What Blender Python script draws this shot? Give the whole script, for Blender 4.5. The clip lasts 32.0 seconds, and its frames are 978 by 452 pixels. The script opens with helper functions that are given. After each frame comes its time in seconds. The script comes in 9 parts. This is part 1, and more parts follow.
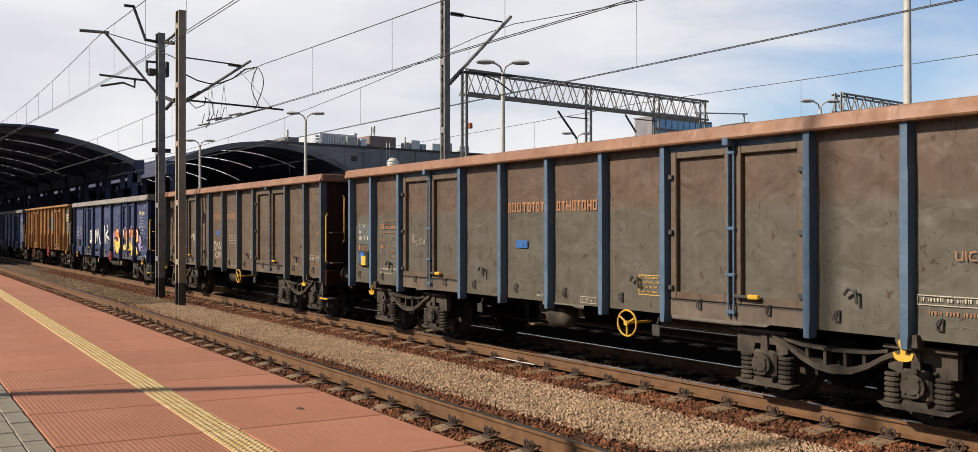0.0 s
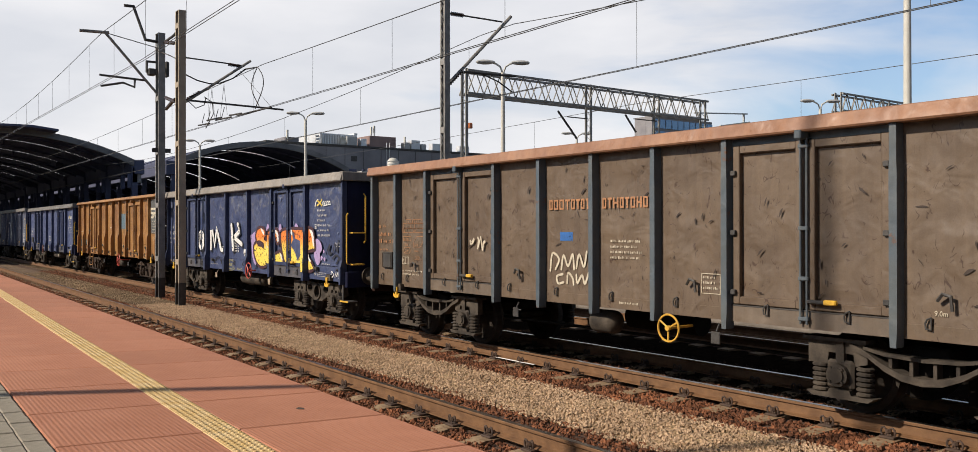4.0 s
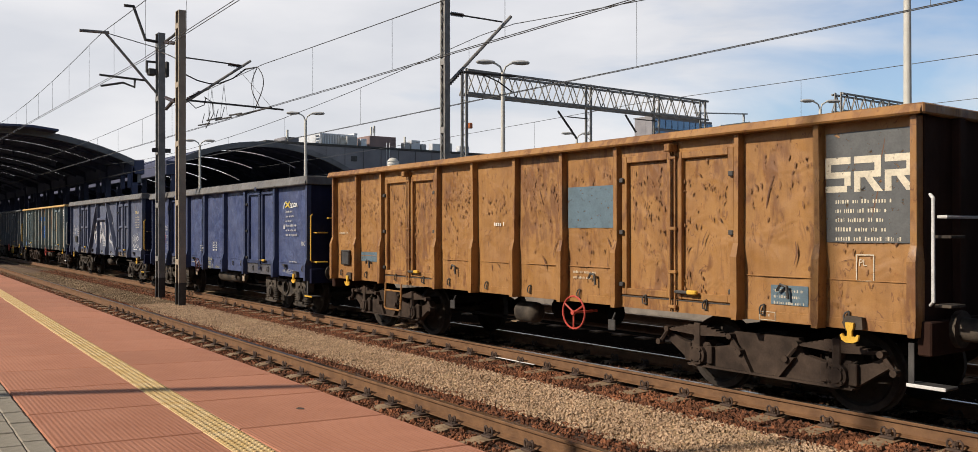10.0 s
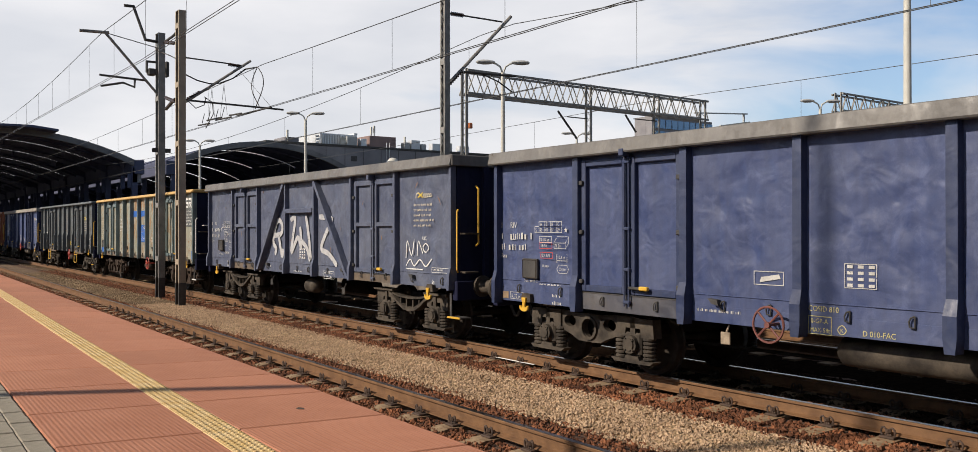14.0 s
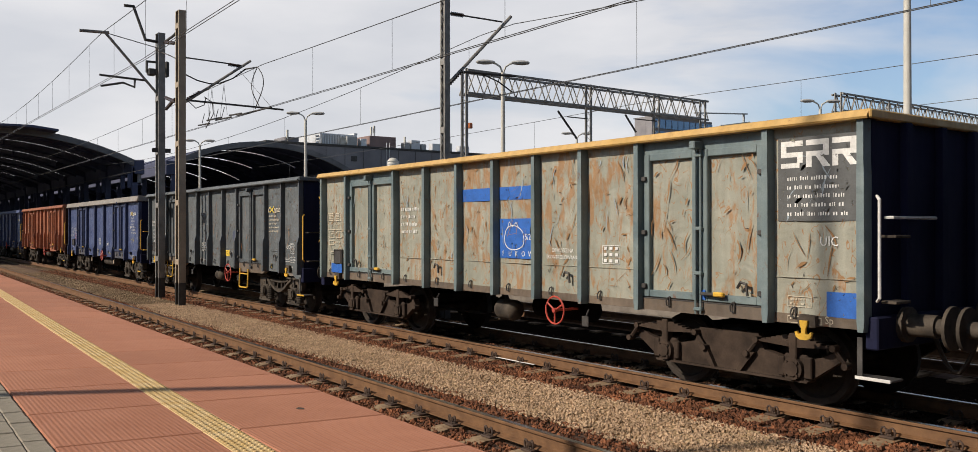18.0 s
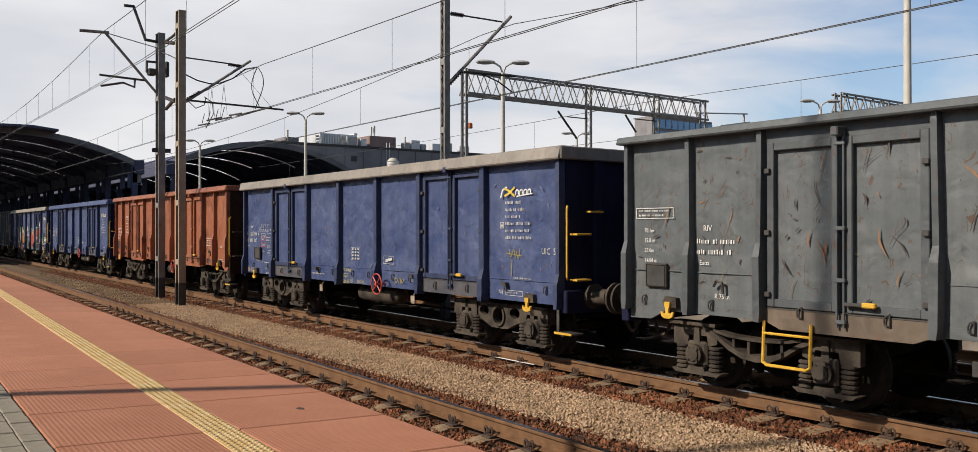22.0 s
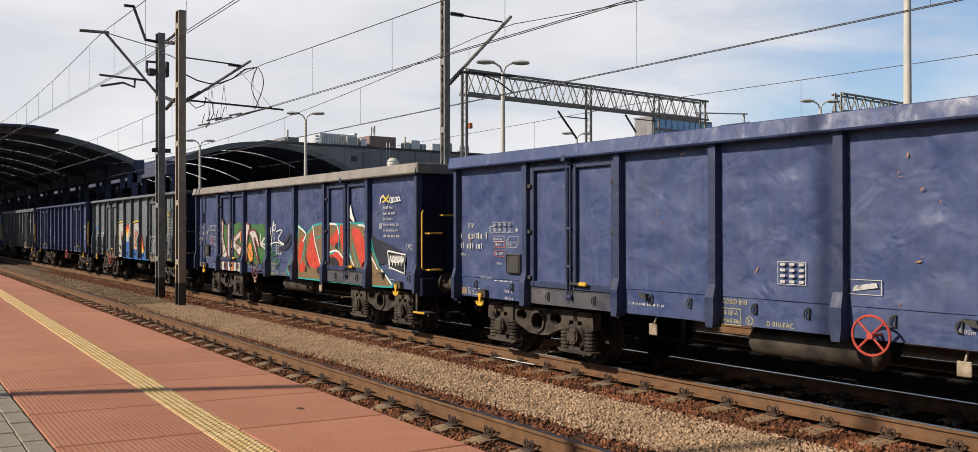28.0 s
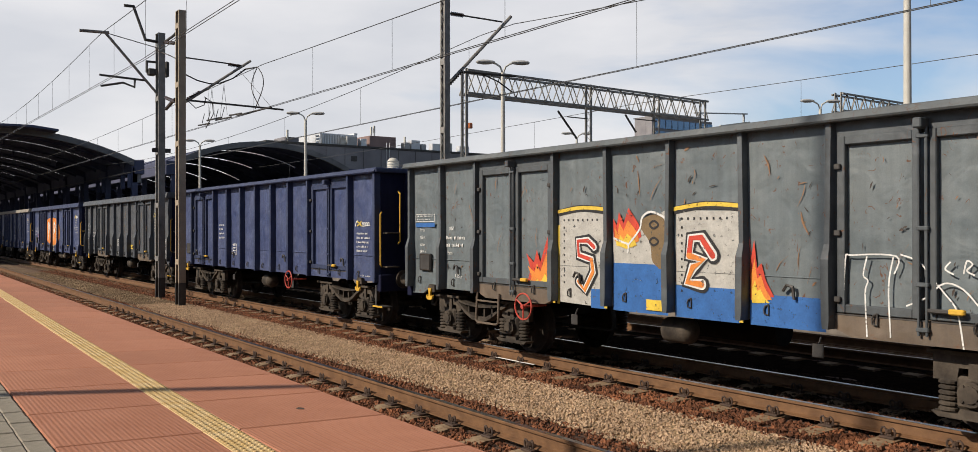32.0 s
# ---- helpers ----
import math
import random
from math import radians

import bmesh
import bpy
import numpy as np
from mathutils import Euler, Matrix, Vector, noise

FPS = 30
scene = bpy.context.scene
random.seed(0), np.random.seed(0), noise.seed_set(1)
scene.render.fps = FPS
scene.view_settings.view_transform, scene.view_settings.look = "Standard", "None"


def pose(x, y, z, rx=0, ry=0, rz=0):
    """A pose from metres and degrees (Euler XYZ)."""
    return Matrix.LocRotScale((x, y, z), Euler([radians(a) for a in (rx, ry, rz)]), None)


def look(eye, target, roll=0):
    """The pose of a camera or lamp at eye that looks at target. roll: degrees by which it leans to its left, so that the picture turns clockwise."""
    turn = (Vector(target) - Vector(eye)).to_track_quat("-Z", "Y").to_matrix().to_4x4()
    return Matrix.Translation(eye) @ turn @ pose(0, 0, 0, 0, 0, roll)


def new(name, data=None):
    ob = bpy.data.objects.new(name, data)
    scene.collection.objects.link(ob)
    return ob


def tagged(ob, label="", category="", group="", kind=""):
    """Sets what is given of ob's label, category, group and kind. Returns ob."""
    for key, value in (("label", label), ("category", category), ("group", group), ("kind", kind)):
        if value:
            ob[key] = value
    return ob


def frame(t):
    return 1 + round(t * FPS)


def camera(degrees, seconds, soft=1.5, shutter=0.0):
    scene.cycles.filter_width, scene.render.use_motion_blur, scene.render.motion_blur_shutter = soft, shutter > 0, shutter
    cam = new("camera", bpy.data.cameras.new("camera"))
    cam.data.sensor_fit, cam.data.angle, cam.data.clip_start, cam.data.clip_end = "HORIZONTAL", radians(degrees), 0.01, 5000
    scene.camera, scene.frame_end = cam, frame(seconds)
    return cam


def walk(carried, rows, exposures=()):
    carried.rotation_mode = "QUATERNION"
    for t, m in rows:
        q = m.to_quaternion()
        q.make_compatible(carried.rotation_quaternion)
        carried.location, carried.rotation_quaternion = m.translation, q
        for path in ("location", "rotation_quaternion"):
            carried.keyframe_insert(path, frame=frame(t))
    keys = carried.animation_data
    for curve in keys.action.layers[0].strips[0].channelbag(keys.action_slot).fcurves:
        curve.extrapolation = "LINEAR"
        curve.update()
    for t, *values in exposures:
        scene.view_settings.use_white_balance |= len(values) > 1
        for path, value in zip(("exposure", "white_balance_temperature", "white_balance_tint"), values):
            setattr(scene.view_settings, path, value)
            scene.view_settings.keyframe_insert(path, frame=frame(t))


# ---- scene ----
# The train's progress in metres along the track at whole seconds, zero at 13 s.
PROGRESS = [-56.06, -52.47, -48.76, -44.93, -40.99, -36.91, -32.68, -28.33, -23.9, -19.38, -14.71, -9.87, -4.89, 0.12, 5.25, 10.5, 15.87, 21.36, 27.0, 32.68, 38.45, 44.32, 50.31, 56.45, 62.7, 69.03, 75.45, 81.91, 88.4, 94.93, 101.54, 108.21, 114.9]

EYE = (0.0, 0.0, 2.048)
cam = camera(59.08, 32.0, soft=0.8)
# the clip's camera stops down a little while pale wagons fill its picture
EXPOSURE = [(t, 0.02 + e, 6500, 12) for t, e in ((0.0, 0.08), (7.0, 0.08), (8.5, 0.02), (10.5, 0.02), (12.5, 0.08), (14.5, 0.06), (16.8, -0.02), (19.0, -0.09), (21.0, 0.0), (22.0, -0.02),
                                                  (23.0, 0.02), (25.0, 0.08), (28.0, 0.03), (30.0, 0.03), (31.0, -0.03), (32.0, -0.04))]
CAM_POSE = look(EYE, (-0.80585 * 10, 0.59210 * 10, 2.048 + 0.033), roll=-0.06)
walk(cam, [(0.0, CAM_POSE), (32.0, CAM_POSE)], exposures=EXPOSURE)

# ---- light ----
SUN_WAY = Vector((0.30, 1.0, -0.70)).normalized()
sun_data = bpy.data.lights.new("sun", "SUN")
sun_data.energy, sun_data.angle, sun_data.color = 5.0, radians(1.1), (1.0, 0.885, 0.73)
sun_ob = new("sun", sun_data)
sun_ob.matrix_world = look((-20, -60, 60), Vector((-20, -60, 60)) + SUN_WAY)

world = bpy.data.worlds.new("sky")
scene.world = world
world.use_nodes = True


def build_sky():
    nt = world.node_tree
    nt.nodes.clear()
    out = nt.nodes.new("ShaderNodeOutputWorld")
    bg = nt.nodes.new("ShaderNodeBackground")
    sky = nt.nodes.new("ShaderNodeTexSky")
    sky.sky_type, sky.sun_disc = "NISHITA", False
    sky.sun_elevation, sky.sun_rotation = radians(34), radians(197)
    sky.air_density, sky.dust_density, sky.ozone_density = 1.0, 1.2, 2.0
    co = nt.nodes.new("ShaderNodeTexCoord")
    mp = nt.nodes.new("ShaderNodeMapping")
    mp.inputs["Scale"].default_value = (1.0, 1.0, 3.2)
    mp.inputs["Rotation"].default_value = (0.25, 0.1, 0.9)
    nt.links.new(co.outputs["Generated"], mp.inputs["Vector"])
    n1 = nt.nodes.new("ShaderNodeTexNoise")
    n1.inputs["Scale"].default_value, n1.inputs["Detail"].default_value = 2.6, 9.0
    n1.inputs["Roughness"].default_value, n1.inputs["Distortion"].default_value = 0.52, 0.5
    nt.links.new(mp.outputs[0], n1.inputs["Vector"])
    # the cloud sheet thins out towards the east side of the sky
    sep = nt.nodes.new("ShaderNodeSeparateXYZ")
    nt.links.new(co.outputs["Generated"], sep.inputs[0])
    lean = nt.nodes.new("ShaderNodeMath")
    lean.operation = "MULTIPLY_ADD"
    lean.inputs[1].default_value, lean.inputs[2].default_value = -0.55, -0.33
    nt.links.new(sep.outputs["X"], lean.inputs[0])
    add = nt.nodes.new("ShaderNodeMath")
    nt.links.new(n1.outputs["Fac"], add.inputs[0])
    nt.links.new(lean.outputs[0], add.inputs[1])
    # and overhead, where the sky is clear
    high = nt.nodes.new("ShaderNodeMapRange")
    high.interpolation_type = "SMOOTHSTEP"
    for k, val in (("From Min", 0.24), ("From Max", 0.55), ("To Min", 0.0), ("To Max", -0.6)):
        high.inputs[k].default_value = val
    nt.links.new(sep.outputs["Z"], high.inputs["Value"])
    add_b = nt.nodes.new("ShaderNodeMath")
    nt.links.new(add.outputs[0], add_b.inputs[0])
    rear = nt.nodes.new("ShaderNodeMapRange")
    rear.interpolation_type = "SMOOTHSTEP"
    for k, val in (("From Min", -0.45), ("From Max", 0.05), ("To Min", -0.6), ("To Max", 0.0)):
        rear.inputs[k].default_value = val
    nt.links.new(sep.outputs["Y"], rear.inputs["Value"])
    both = nt.nodes.new("ShaderNodeMath")
    nt.links.new(high.outputs[0], both.inputs[0])
    nt.links.new(rear.outputs[0], both.inputs[1])
    nt.links.new(both.outputs[0], add_b.inputs[1])
    ramp = nt.nodes.new("ShaderNodeValToRGB")
    ramp.color_ramp.elements[0].position, ramp.color_ramp.elements[1].position = 0.33, 0.62
    ramp.color_ramp.elements[0].color = (0.14, 0.14, 0.14, 1)
    ramp.color_ramp.elements[1].color = (0.93, 0.93, 0.93, 1)
    nt.links.new(add_b.outputs[0], ramp.inputs["Fac"])
    shade = nt.nodes.new("ShaderNodeTexNoise")
    shade.inputs["Scale"].default_value, shade.inputs["Detail"].default_value = 3.4, 6.0
    nt.links.new(mp.outputs[0], shade.inputs["Vector"])
    cloud = nt.nodes.new("ShaderNodeValToRGB")
    cloud.color_ramp.elements[0].position, cloud.color_ramp.elements[1].position = 0.33, 0.6
    cloud.color_ramp.elements[0].color = (11.6, 11.9, 12.4, 1)
    cloud.color_ramp.elements[1].color = (14.3, 14.3, 14.35, 1)
    nt.links.new(shade.outputs["Fac"], cloud.inputs["Fac"])
    mix = nt.nodes.new("ShaderNodeMixRGB")
    nt.links.new(ramp.outputs["Color"], mix.inputs["Fac"])
    blue = nt.nodes.new("ShaderNodeMixRGB")
    blue.blend_type = "MULTIPLY"
    blue.inputs["Fac"].default_value = 1.0
    # deep blue towards the zenith
    deep = nt.nodes.new("ShaderNodeMapRange")
    deep.interpolation_type = "SMOOTHSTEP"
    for k, val in (("From Min", 0.24), ("From Max", 0.6), ("To Min", 0.0), ("To Max", 1.0)):
        deep.inputs[k].default_value = val
    nt.links.new(sep.outputs["Z"], deep.inputs["Value"])
    tint = nt.nodes.new("ShaderNodeMixRGB")
    tint.inputs["Color1"].default_value, tint.inputs["Color2"].default_value = (1.75, 1.98, 2.16, 1), (0.48, 0.54, 0.62, 1)
    nt.links.new(deep.outputs[0], tint.inputs["Fac"])
    nt.links.new(tint.outputs[0], blue.inputs["Color2"])
    nt.links.new(sky.outputs[0], blue.inputs["Color1"])
    nt.links.new(blue.outputs[0], mix.inputs["Color1"])
    nt.links.new(cloud.outputs["Color"], mix.inputs["Color2"])
    nt.links.new(mix.outputs[0], bg.inputs["Color"])
    bg.inputs["Strength"].default_value = 0.06
    nt.links.new(bg.outputs[0], out.inputs["Surface"])


build_sky()


# ---- materials ----
def node_mat(name):
    m = bpy.data.materials.new(name)
    m.use_nodes = True
    nt = m.node_tree
    return m, nt, nt.nodes["Principled BSDF"]


def tex(nt, kind, vec, **kw):
    n = nt.nodes.new(kind)
    for k, v in kw.items():
        n.inputs[k].default_value = v
    if vec is not None:
        nt.links.new(vec, n.inputs["Vector"])
    return n


def ramp2(nt, fac, a, b, ca=(0, 0, 0), cb=(1, 1, 1)):
    r = nt.nodes.new("ShaderNodeValToRGB")
    e = r.color_ramp.elements
    e[0].position, e[1].position = a, b
    e[0].color, e[1].color = (*ca, 1), (*cb, 1)
    nt.links.new(fac, r.inputs["Fac"])
    return r.outputs["Color"]


def mix2(nt, fac, a, b, mode="MIX"):
    m = nt.nodes.new("ShaderNodeMixRGB")
    m.blend_type = mode
    for sock, v in ((m.inputs["Fac"], fac), (m.inputs["Color1"], a), (m.inputs["Color2"], b)):
        if isinstance(v, (int, float)):
            sock.default_value = v
        elif isinstance(v, tuple):
            sock.default_value = (*v, 1)
        else:
            nt.links.new(v, sock)
    return m.outputs["Color"]


def coords(nt, scale=(1, 1, 1), offset=(0, 0, 0), kind="Object"):
    c = nt.nodes.new("ShaderNodeTexCoord")
    mp = nt.nodes.new("ShaderNodeMapping")
    mp.inputs["Scale"].default_value, mp.inputs["Location"].default_value = scale, offset
    nt.links.new(c.outputs[kind], mp.inputs["Vector"])
    return mp.outputs[0]


def bump(nt, bsdf, height, strength=0.3, distance=0.01):
    b = nt.nodes.new("ShaderNodeBump")
    b.inputs["Strength"].default_value, b.inputs["Distance"].default_value = strength, distance
    nt.links.new(height, b.inputs["Height"])
    nt.links.new(b.outputs[0], bsdf.inputs["Normal"])


def surface(name, c1, c2, scale=4.0, rough=0.8, metal=0.0, fine=60.0, bump_s=0.3, bump_d=0.005, spread=(0.35, 0.65), per_island=0.0, spec=0.5):
    """Two-tone mottled surface with fine grain and relief."""
    m, nt, b = node_mat(name)
    v = coords(nt)
    big = tex(nt, "ShaderNodeTexNoise", v, Scale=scale, Detail=6.0, Roughness=0.6)
    small = tex(nt, "ShaderNodeTexNoise", v, Scale=fine, Detail=4.0)
    col = mix2(nt, ramp2(nt, big.outputs["Fac"], *spread), c1, c2)
    col = mix2(nt, 0.35, col, ramp2(nt, small.outputs["Fac"], 0.25, 0.75, (0.35, 0.35, 0.35), (1, 1, 1)), "MULTIPLY")
    if per_island:
        g = nt.nodes.new("ShaderNodeNewGeometry")
        k = ramp2(nt, g.outputs["Random Per Island"], 0.0, 1.0, (1 - per_island,) * 3, (1 + per_island,) * 3)
        col = mix2(nt, 1.0, col, k, "MULTIPLY")
    nt.links.new(col, b.inputs["Base Color"])
    b.inputs["Roughness"].default_value, b.inputs["Metallic"].default_value = rough, metal
    b.inputs["Specular IOR Level"].default_value = spec
    bump(nt, b, small.outputs["Fac"], bump_s, bump_d)
    return m


def wagon_paint(name, base, worn, rust=0.25, rust_col=(0.13, 0.055, 0.025), seed=0.0, grime=0.35, gloss=0.40, low=None, scratch=0.0, spec=0.5, scuff=0.0, blotch=0.0, dent_h=0.09, scuff_col=None, scuff_from=None):
    """Weathered wagon paint: faded cloud-like patches, rust bloom, dirt streaks running down and scratches."""
    m, nt, b = node_mat(name)
    v = coords(nt, (1, 1, 1), (seed * 7.3, seed * 3.1, seed * 1.7))
    vs = coords(nt, (5.0, 5.0, 0.35), (seed * 2.3, 0, seed))
    fade = tex(nt, "ShaderNodeTexNoise", v, Scale=1.3, Detail=7.0, Roughness=0.62)
    spots = tex(nt, "ShaderNodeTexNoise", v, Scale=5.0, Detail=9.0, Roughness=0.7)
    fine = tex(nt, "ShaderNodeTexNoise", v, Scale=70.0, Detail=3.0)
    run = tex(nt, "ShaderNodeTexNoise", vs, Scale=2.2, Detail=5.0)
    col = mix2(nt, ramp2(nt, fade.outputs["Fac"], 0.36, 0.68), base, worn)
    if low is not None:
        sep = nt.nodes.new("ShaderNodeSeparateXYZ")
        c = nt.nodes.new("ShaderNodeTexCoord")
        nt.links.new(c.outputs["Object"], sep.inputs[0])
        add = nt.nodes.new("ShaderNodeMath")
        add.operation = "MULTIPLY_ADD"
        add.inputs[1].default_value = 0.35
        nt.links.new(fine.outputs["Fac"], add.inputs[0])
        nt.links.new(sep.outputs["Z"], add.inputs[2])
        mr = nt.nodes.new("ShaderNodeMapRange")
        mr.inputs["From Min"].default_value, mr.inputs["From Max"].default_value = low[1], low[1] + 0.12
        nt.links.new(add.outputs[0], mr.inputs["Value"])
        col = mix2(nt, mr.outputs[0], low[0], col)
    if scratch:
        # long pale gouges left by grabs and loads
        vw = coords(nt, (1.9, 1.9, 1.0), (seed, seed, 0))
        wv = tex(nt, "ShaderNodeTexNoise", vw, Scale=3.2, Detail=1.5, Distortion=1.2)
        ridge = nt.nodes.new("ShaderNodeMath")
        ridge.operation = "ABSOLUTE"
        mid = nt.nodes.new("ShaderNodeMath")
        mid.operation = "SUBTRACT"
        mid.inputs[1].default_value = 0.5
        nt.links.new(wv.outputs["Fac"], mid.inputs[0])
        nt.links.new(mid.outputs[0], ridge.inputs[0])
        line = ramp2(nt, ridge.outputs[0], 0.006, 0.012 + 0.008 * scratch, (1, 1, 1), (0, 0, 0))
        sparse = tex(nt, "ShaderNodeTexNoise", v, Scale=7.0, Detail=3.0)
        gate = ramp2(nt, sparse.outputs["Fac"], 0.62 - 0.14 * scratch, 0.66 - 0.12 * scratch)
        col = mix2(nt, mix2(nt, 1.0, line, gate, "MULTIPLY"), col, rust_col)
    if scuff:
        # chalky rubbed patches
        sc = tex(nt, "ShaderNodeTexNoise", v, Scale=3.1, Detail=8.0, Roughness=0.68, Distortion=1.4)
        m_ = ramp2(nt, sc.outputs["Fac"], 0.52, 0.74, (0, 0, 0), (scuff, scuff, scuff))
        if scuff_from is not None:
            # rubbed by the grab near the top only
            zz = nt.nodes.new("ShaderNodeSeparateXYZ")
            cz = nt.nodes.new("ShaderNodeTexCoord")
            nt.links.new(cz.outputs["Object"], zz.inputs[0])
            up = nt.nodes.new("ShaderNodeMapRange")
            up.inputs["From Min"].default_value, up.inputs["From Max"].default_value = scuff_from - 0.25, scuff_from + 0.35
            nt.links.new(zz.outputs["Z"], up.inputs["Value"])
            m_ = mix2(nt, 1.0, m_, up.outputs[0], "MULTIPLY")
        col = mix2(nt, m_, col, scuff_col or tuple(min(1, x * 1.9 + 0.05) for x in worn))
    if blotch:
        # long stains of old rust running down the sheet
        vb = coords(nt, (4.0, 4.0, 1.15), (seed * 1.3, 0, seed * 0.7))
        bl = tex(nt, "ShaderNodeTexNoise", vb, Scale=2.1, Detail=6.0, Roughness=0.6, Distortion=0.5)
        wide = tex(nt, "ShaderNodeTexNoise", v, Scale=0.55, Detail=2.0)
        both = mix2(nt, 0.45, bl.outputs["Fac"], wide.outputs["Fac"])
        col = mix2(nt, ramp2(nt, both, 0.535 - 0.05 * blotch, 0.60 - 0.04 * blotch, (0, 0, 0), (0.85, 0.85, 0.85)), col, rust_col)
    rmask = ramp2(nt, spots.outputs["Fac"], 0.74 - rust * 0.42, 0.80 - rust * 0.30)
    col = mix2(nt, rmask, col, mix2(nt, fine.outputs["Fac"], rust_col, tuple(min(1, x * 1.9) for x in rust_col)))
    col = mix2(nt, grime, col, ramp2(nt, run.outputs["Fac"], 0.3, 0.7, (0.42, 0.39, 0.36), (1, 1, 1)), "MULTIPLY")
    col = mix2(nt, 0.25, col, ramp2(nt, fine.outputs["Fac"], 0.3, 0.7, (0.5, 0.5, 0.5), (1, 1, 1)), "MULTIPLY")
    nt.links.new(col, b.inputs["Base Color"])
    rr = ramp2(nt, spots.outputs["Fac"], 0.35, 0.75, (gloss, gloss, gloss), (0.9, 0.9, 0.9))
    nt.links.new(rr, b.inputs["Roughness"])
    dent = tex(nt, "ShaderNodeTexNoise", v, Scale=2.6, Detail=2.0, Distortion=0.6)
    hsum = nt.nodes.new("ShaderNodeMath")
    hsum.operation = "MULTIPLY_ADD"
    hsum.inputs[1].default_value = 0.12
    nt.links.new(spots.outputs["Fac"], hsum.inputs[0])
    nt.links.new(dent.outputs["Fac"], hsum.inputs[2])
    bump(nt, b, hsum.outputs[0], 0.35, dent_h)
    b.inputs["Specular IOR Level"].default_value = spec
    return m


def slab_material():
    """Red pressed slabs with a raised stud pattern and faint dirt."""
    m, nt, b = node_mat("red_platform_slab")
    v = coords(nt)
    r = nt.nodes.new("ShaderNodeObjectInfo")
    big = tex(nt, "ShaderNodeTexNoise", v, Scale=1.1, Detail=7.0, Roughness=0.65)
    small = tex(nt, "ShaderNodeTexNoise", v, Scale=110.0, Detail=3.0)
    col = mix2(nt, ramp2(nt, big.outputs["Fac"], 0.35, 0.68), (0.41, 0.166, 0.091), (0.50, 0.222, 0.13))
    col = mix2(nt, 1.0, col, ramp2(nt, r.outputs["Random"], 0.0, 1.0, (0.90, 0.89, 0.88), (1.08, 1.08, 1.08)), "MULTIPLY")
    studs = []
    for ax in ("X", "Y"):
        w = nt.nodes.new("ShaderNodeTexWave")
        w.bands_direction = ax
        w.inputs["Scale"].default_value = 10.0
        nt.links.new(v, w.inputs["Vector"])
        studs.append(w.outputs["Fac"])
    prod = nt.nodes.new("ShaderNodeMath")
    prod.operation = "MULTIPLY"
    nt.links.new(studs[0], prod.inputs[0])
    nt.links.new(studs[1], prod.inputs[1])
    col = mix2(nt, 0.22, col, ramp2(nt, prod.outputs[0], 0.25, 0.8, (1, 1, 1), (0.45, 0.42, 0.4)), "MULTIPLY")
    col = mix2(nt, 0.25, col, ramp2(nt, small.outputs["Fac"], 0.3, 0.7, (0.6, 0.6, 0.6), (1, 1, 1)), "MULTIPLY")
    nt.links.new(col, b.inputs["Base Color"])
    b.inputs["Roughness"].default_value = 0.8
    bump(nt, b, prod.outputs[0], 0.5, 0.006)
    return m


M = {}
M["ground"] = surface("ground_dirt", (0.10, 0.085, 0.07), (0.17, 0.15, 0.12), 0.4, 0.95, fine=20, bump_d=0.03)
M["ballast"] = surface("rusty_ballast", (0.058, 0.028, 0.017), (0.125, 0.07, 0.043), 9, 0.95, fine=34, bump_s=0.9, bump_d=0.03)
M["gravel"] = surface("pale_gravel", (0.33, 0.228, 0.118), (0.46, 0.328, 0.18), 14, 0.95, fine=38, bump_s=0.9, bump_d=0.03)
M["dirty_gravel"] = surface("dirty_gravel", (0.10, 0.062, 0.036), (0.21, 0.142, 0.084), 2.2, 0.95, fine=38, bump_s=0.9, bump_d=0.03)
# near-black ballast and stone colours with the train's shade painted in
M["ballast_shade"] = surface("oily_ballast", (0.008, 0.006, 0.005), (0.02, 0.014, 0.010), 9, 0.95, fine=34, bump_s=0.9, bump_d=0.03, spec=0.0)
M["stone_shade"] = surface("oily_stone", (0.016, 0.010, 0.007), (0.055, 0.032, 0.02), 3, 0.9, fine=80, per_island=0.45, spec=0.1)
M["stone_rust"] = surface("rusty_stone", (0.085, 0.029, 0.011), (0.26, 0.098, 0.041), 3, 0.9, fine=80, per_island=0.45)
M["stone_dirty"] = surface("dirty_stone", (0.17, 0.112, 0.064), (0.33, 0.235, 0.138), 1.2, 0.9, fine=80, per_island=0.4)
M["stone_pale"] = surface("pale_stone", (0.355, 0.240, 0.146), (0.50, 0.352, 0.226), 3, 0.9, fine=80, per_island=0.35)
M["rail"] = surface("rusty_rail_steel", (0.125, 0.060, 0.024), (0.20, 0.102, 0.043), 6, 0.75, fine=90)
M["rail_top"] = surface("polished_rail_top", (0.36, 0.33, 0.30), (0.5, 0.47, 0.44), 6, 0.28, 1.0, bump_s=0.05)
M["sleeper"] = surface("rust_stained_concrete", (0.17, 0.108, 0.058), (0.35, 0.25, 0.15), 5, 0.9, fine=60)
M["fastening"] = surface("rusty_fastening", (0.05, 0.032, 0.024), (0.085, 0.05, 0.033), 12, 0.8)
M["slab"] = slab_material()
M["plat_edge"] = surface("platform_wall_concrete", (0.16, 0.14, 0.12), (0.25, 0.22, 0.19), 3, 0.9)
M["yellow"] = surface("yellow_tactile_paving", (0.62, 0.43, 0.17), (0.72, 0.56, 0.31), 6, 0.8, fine=90)
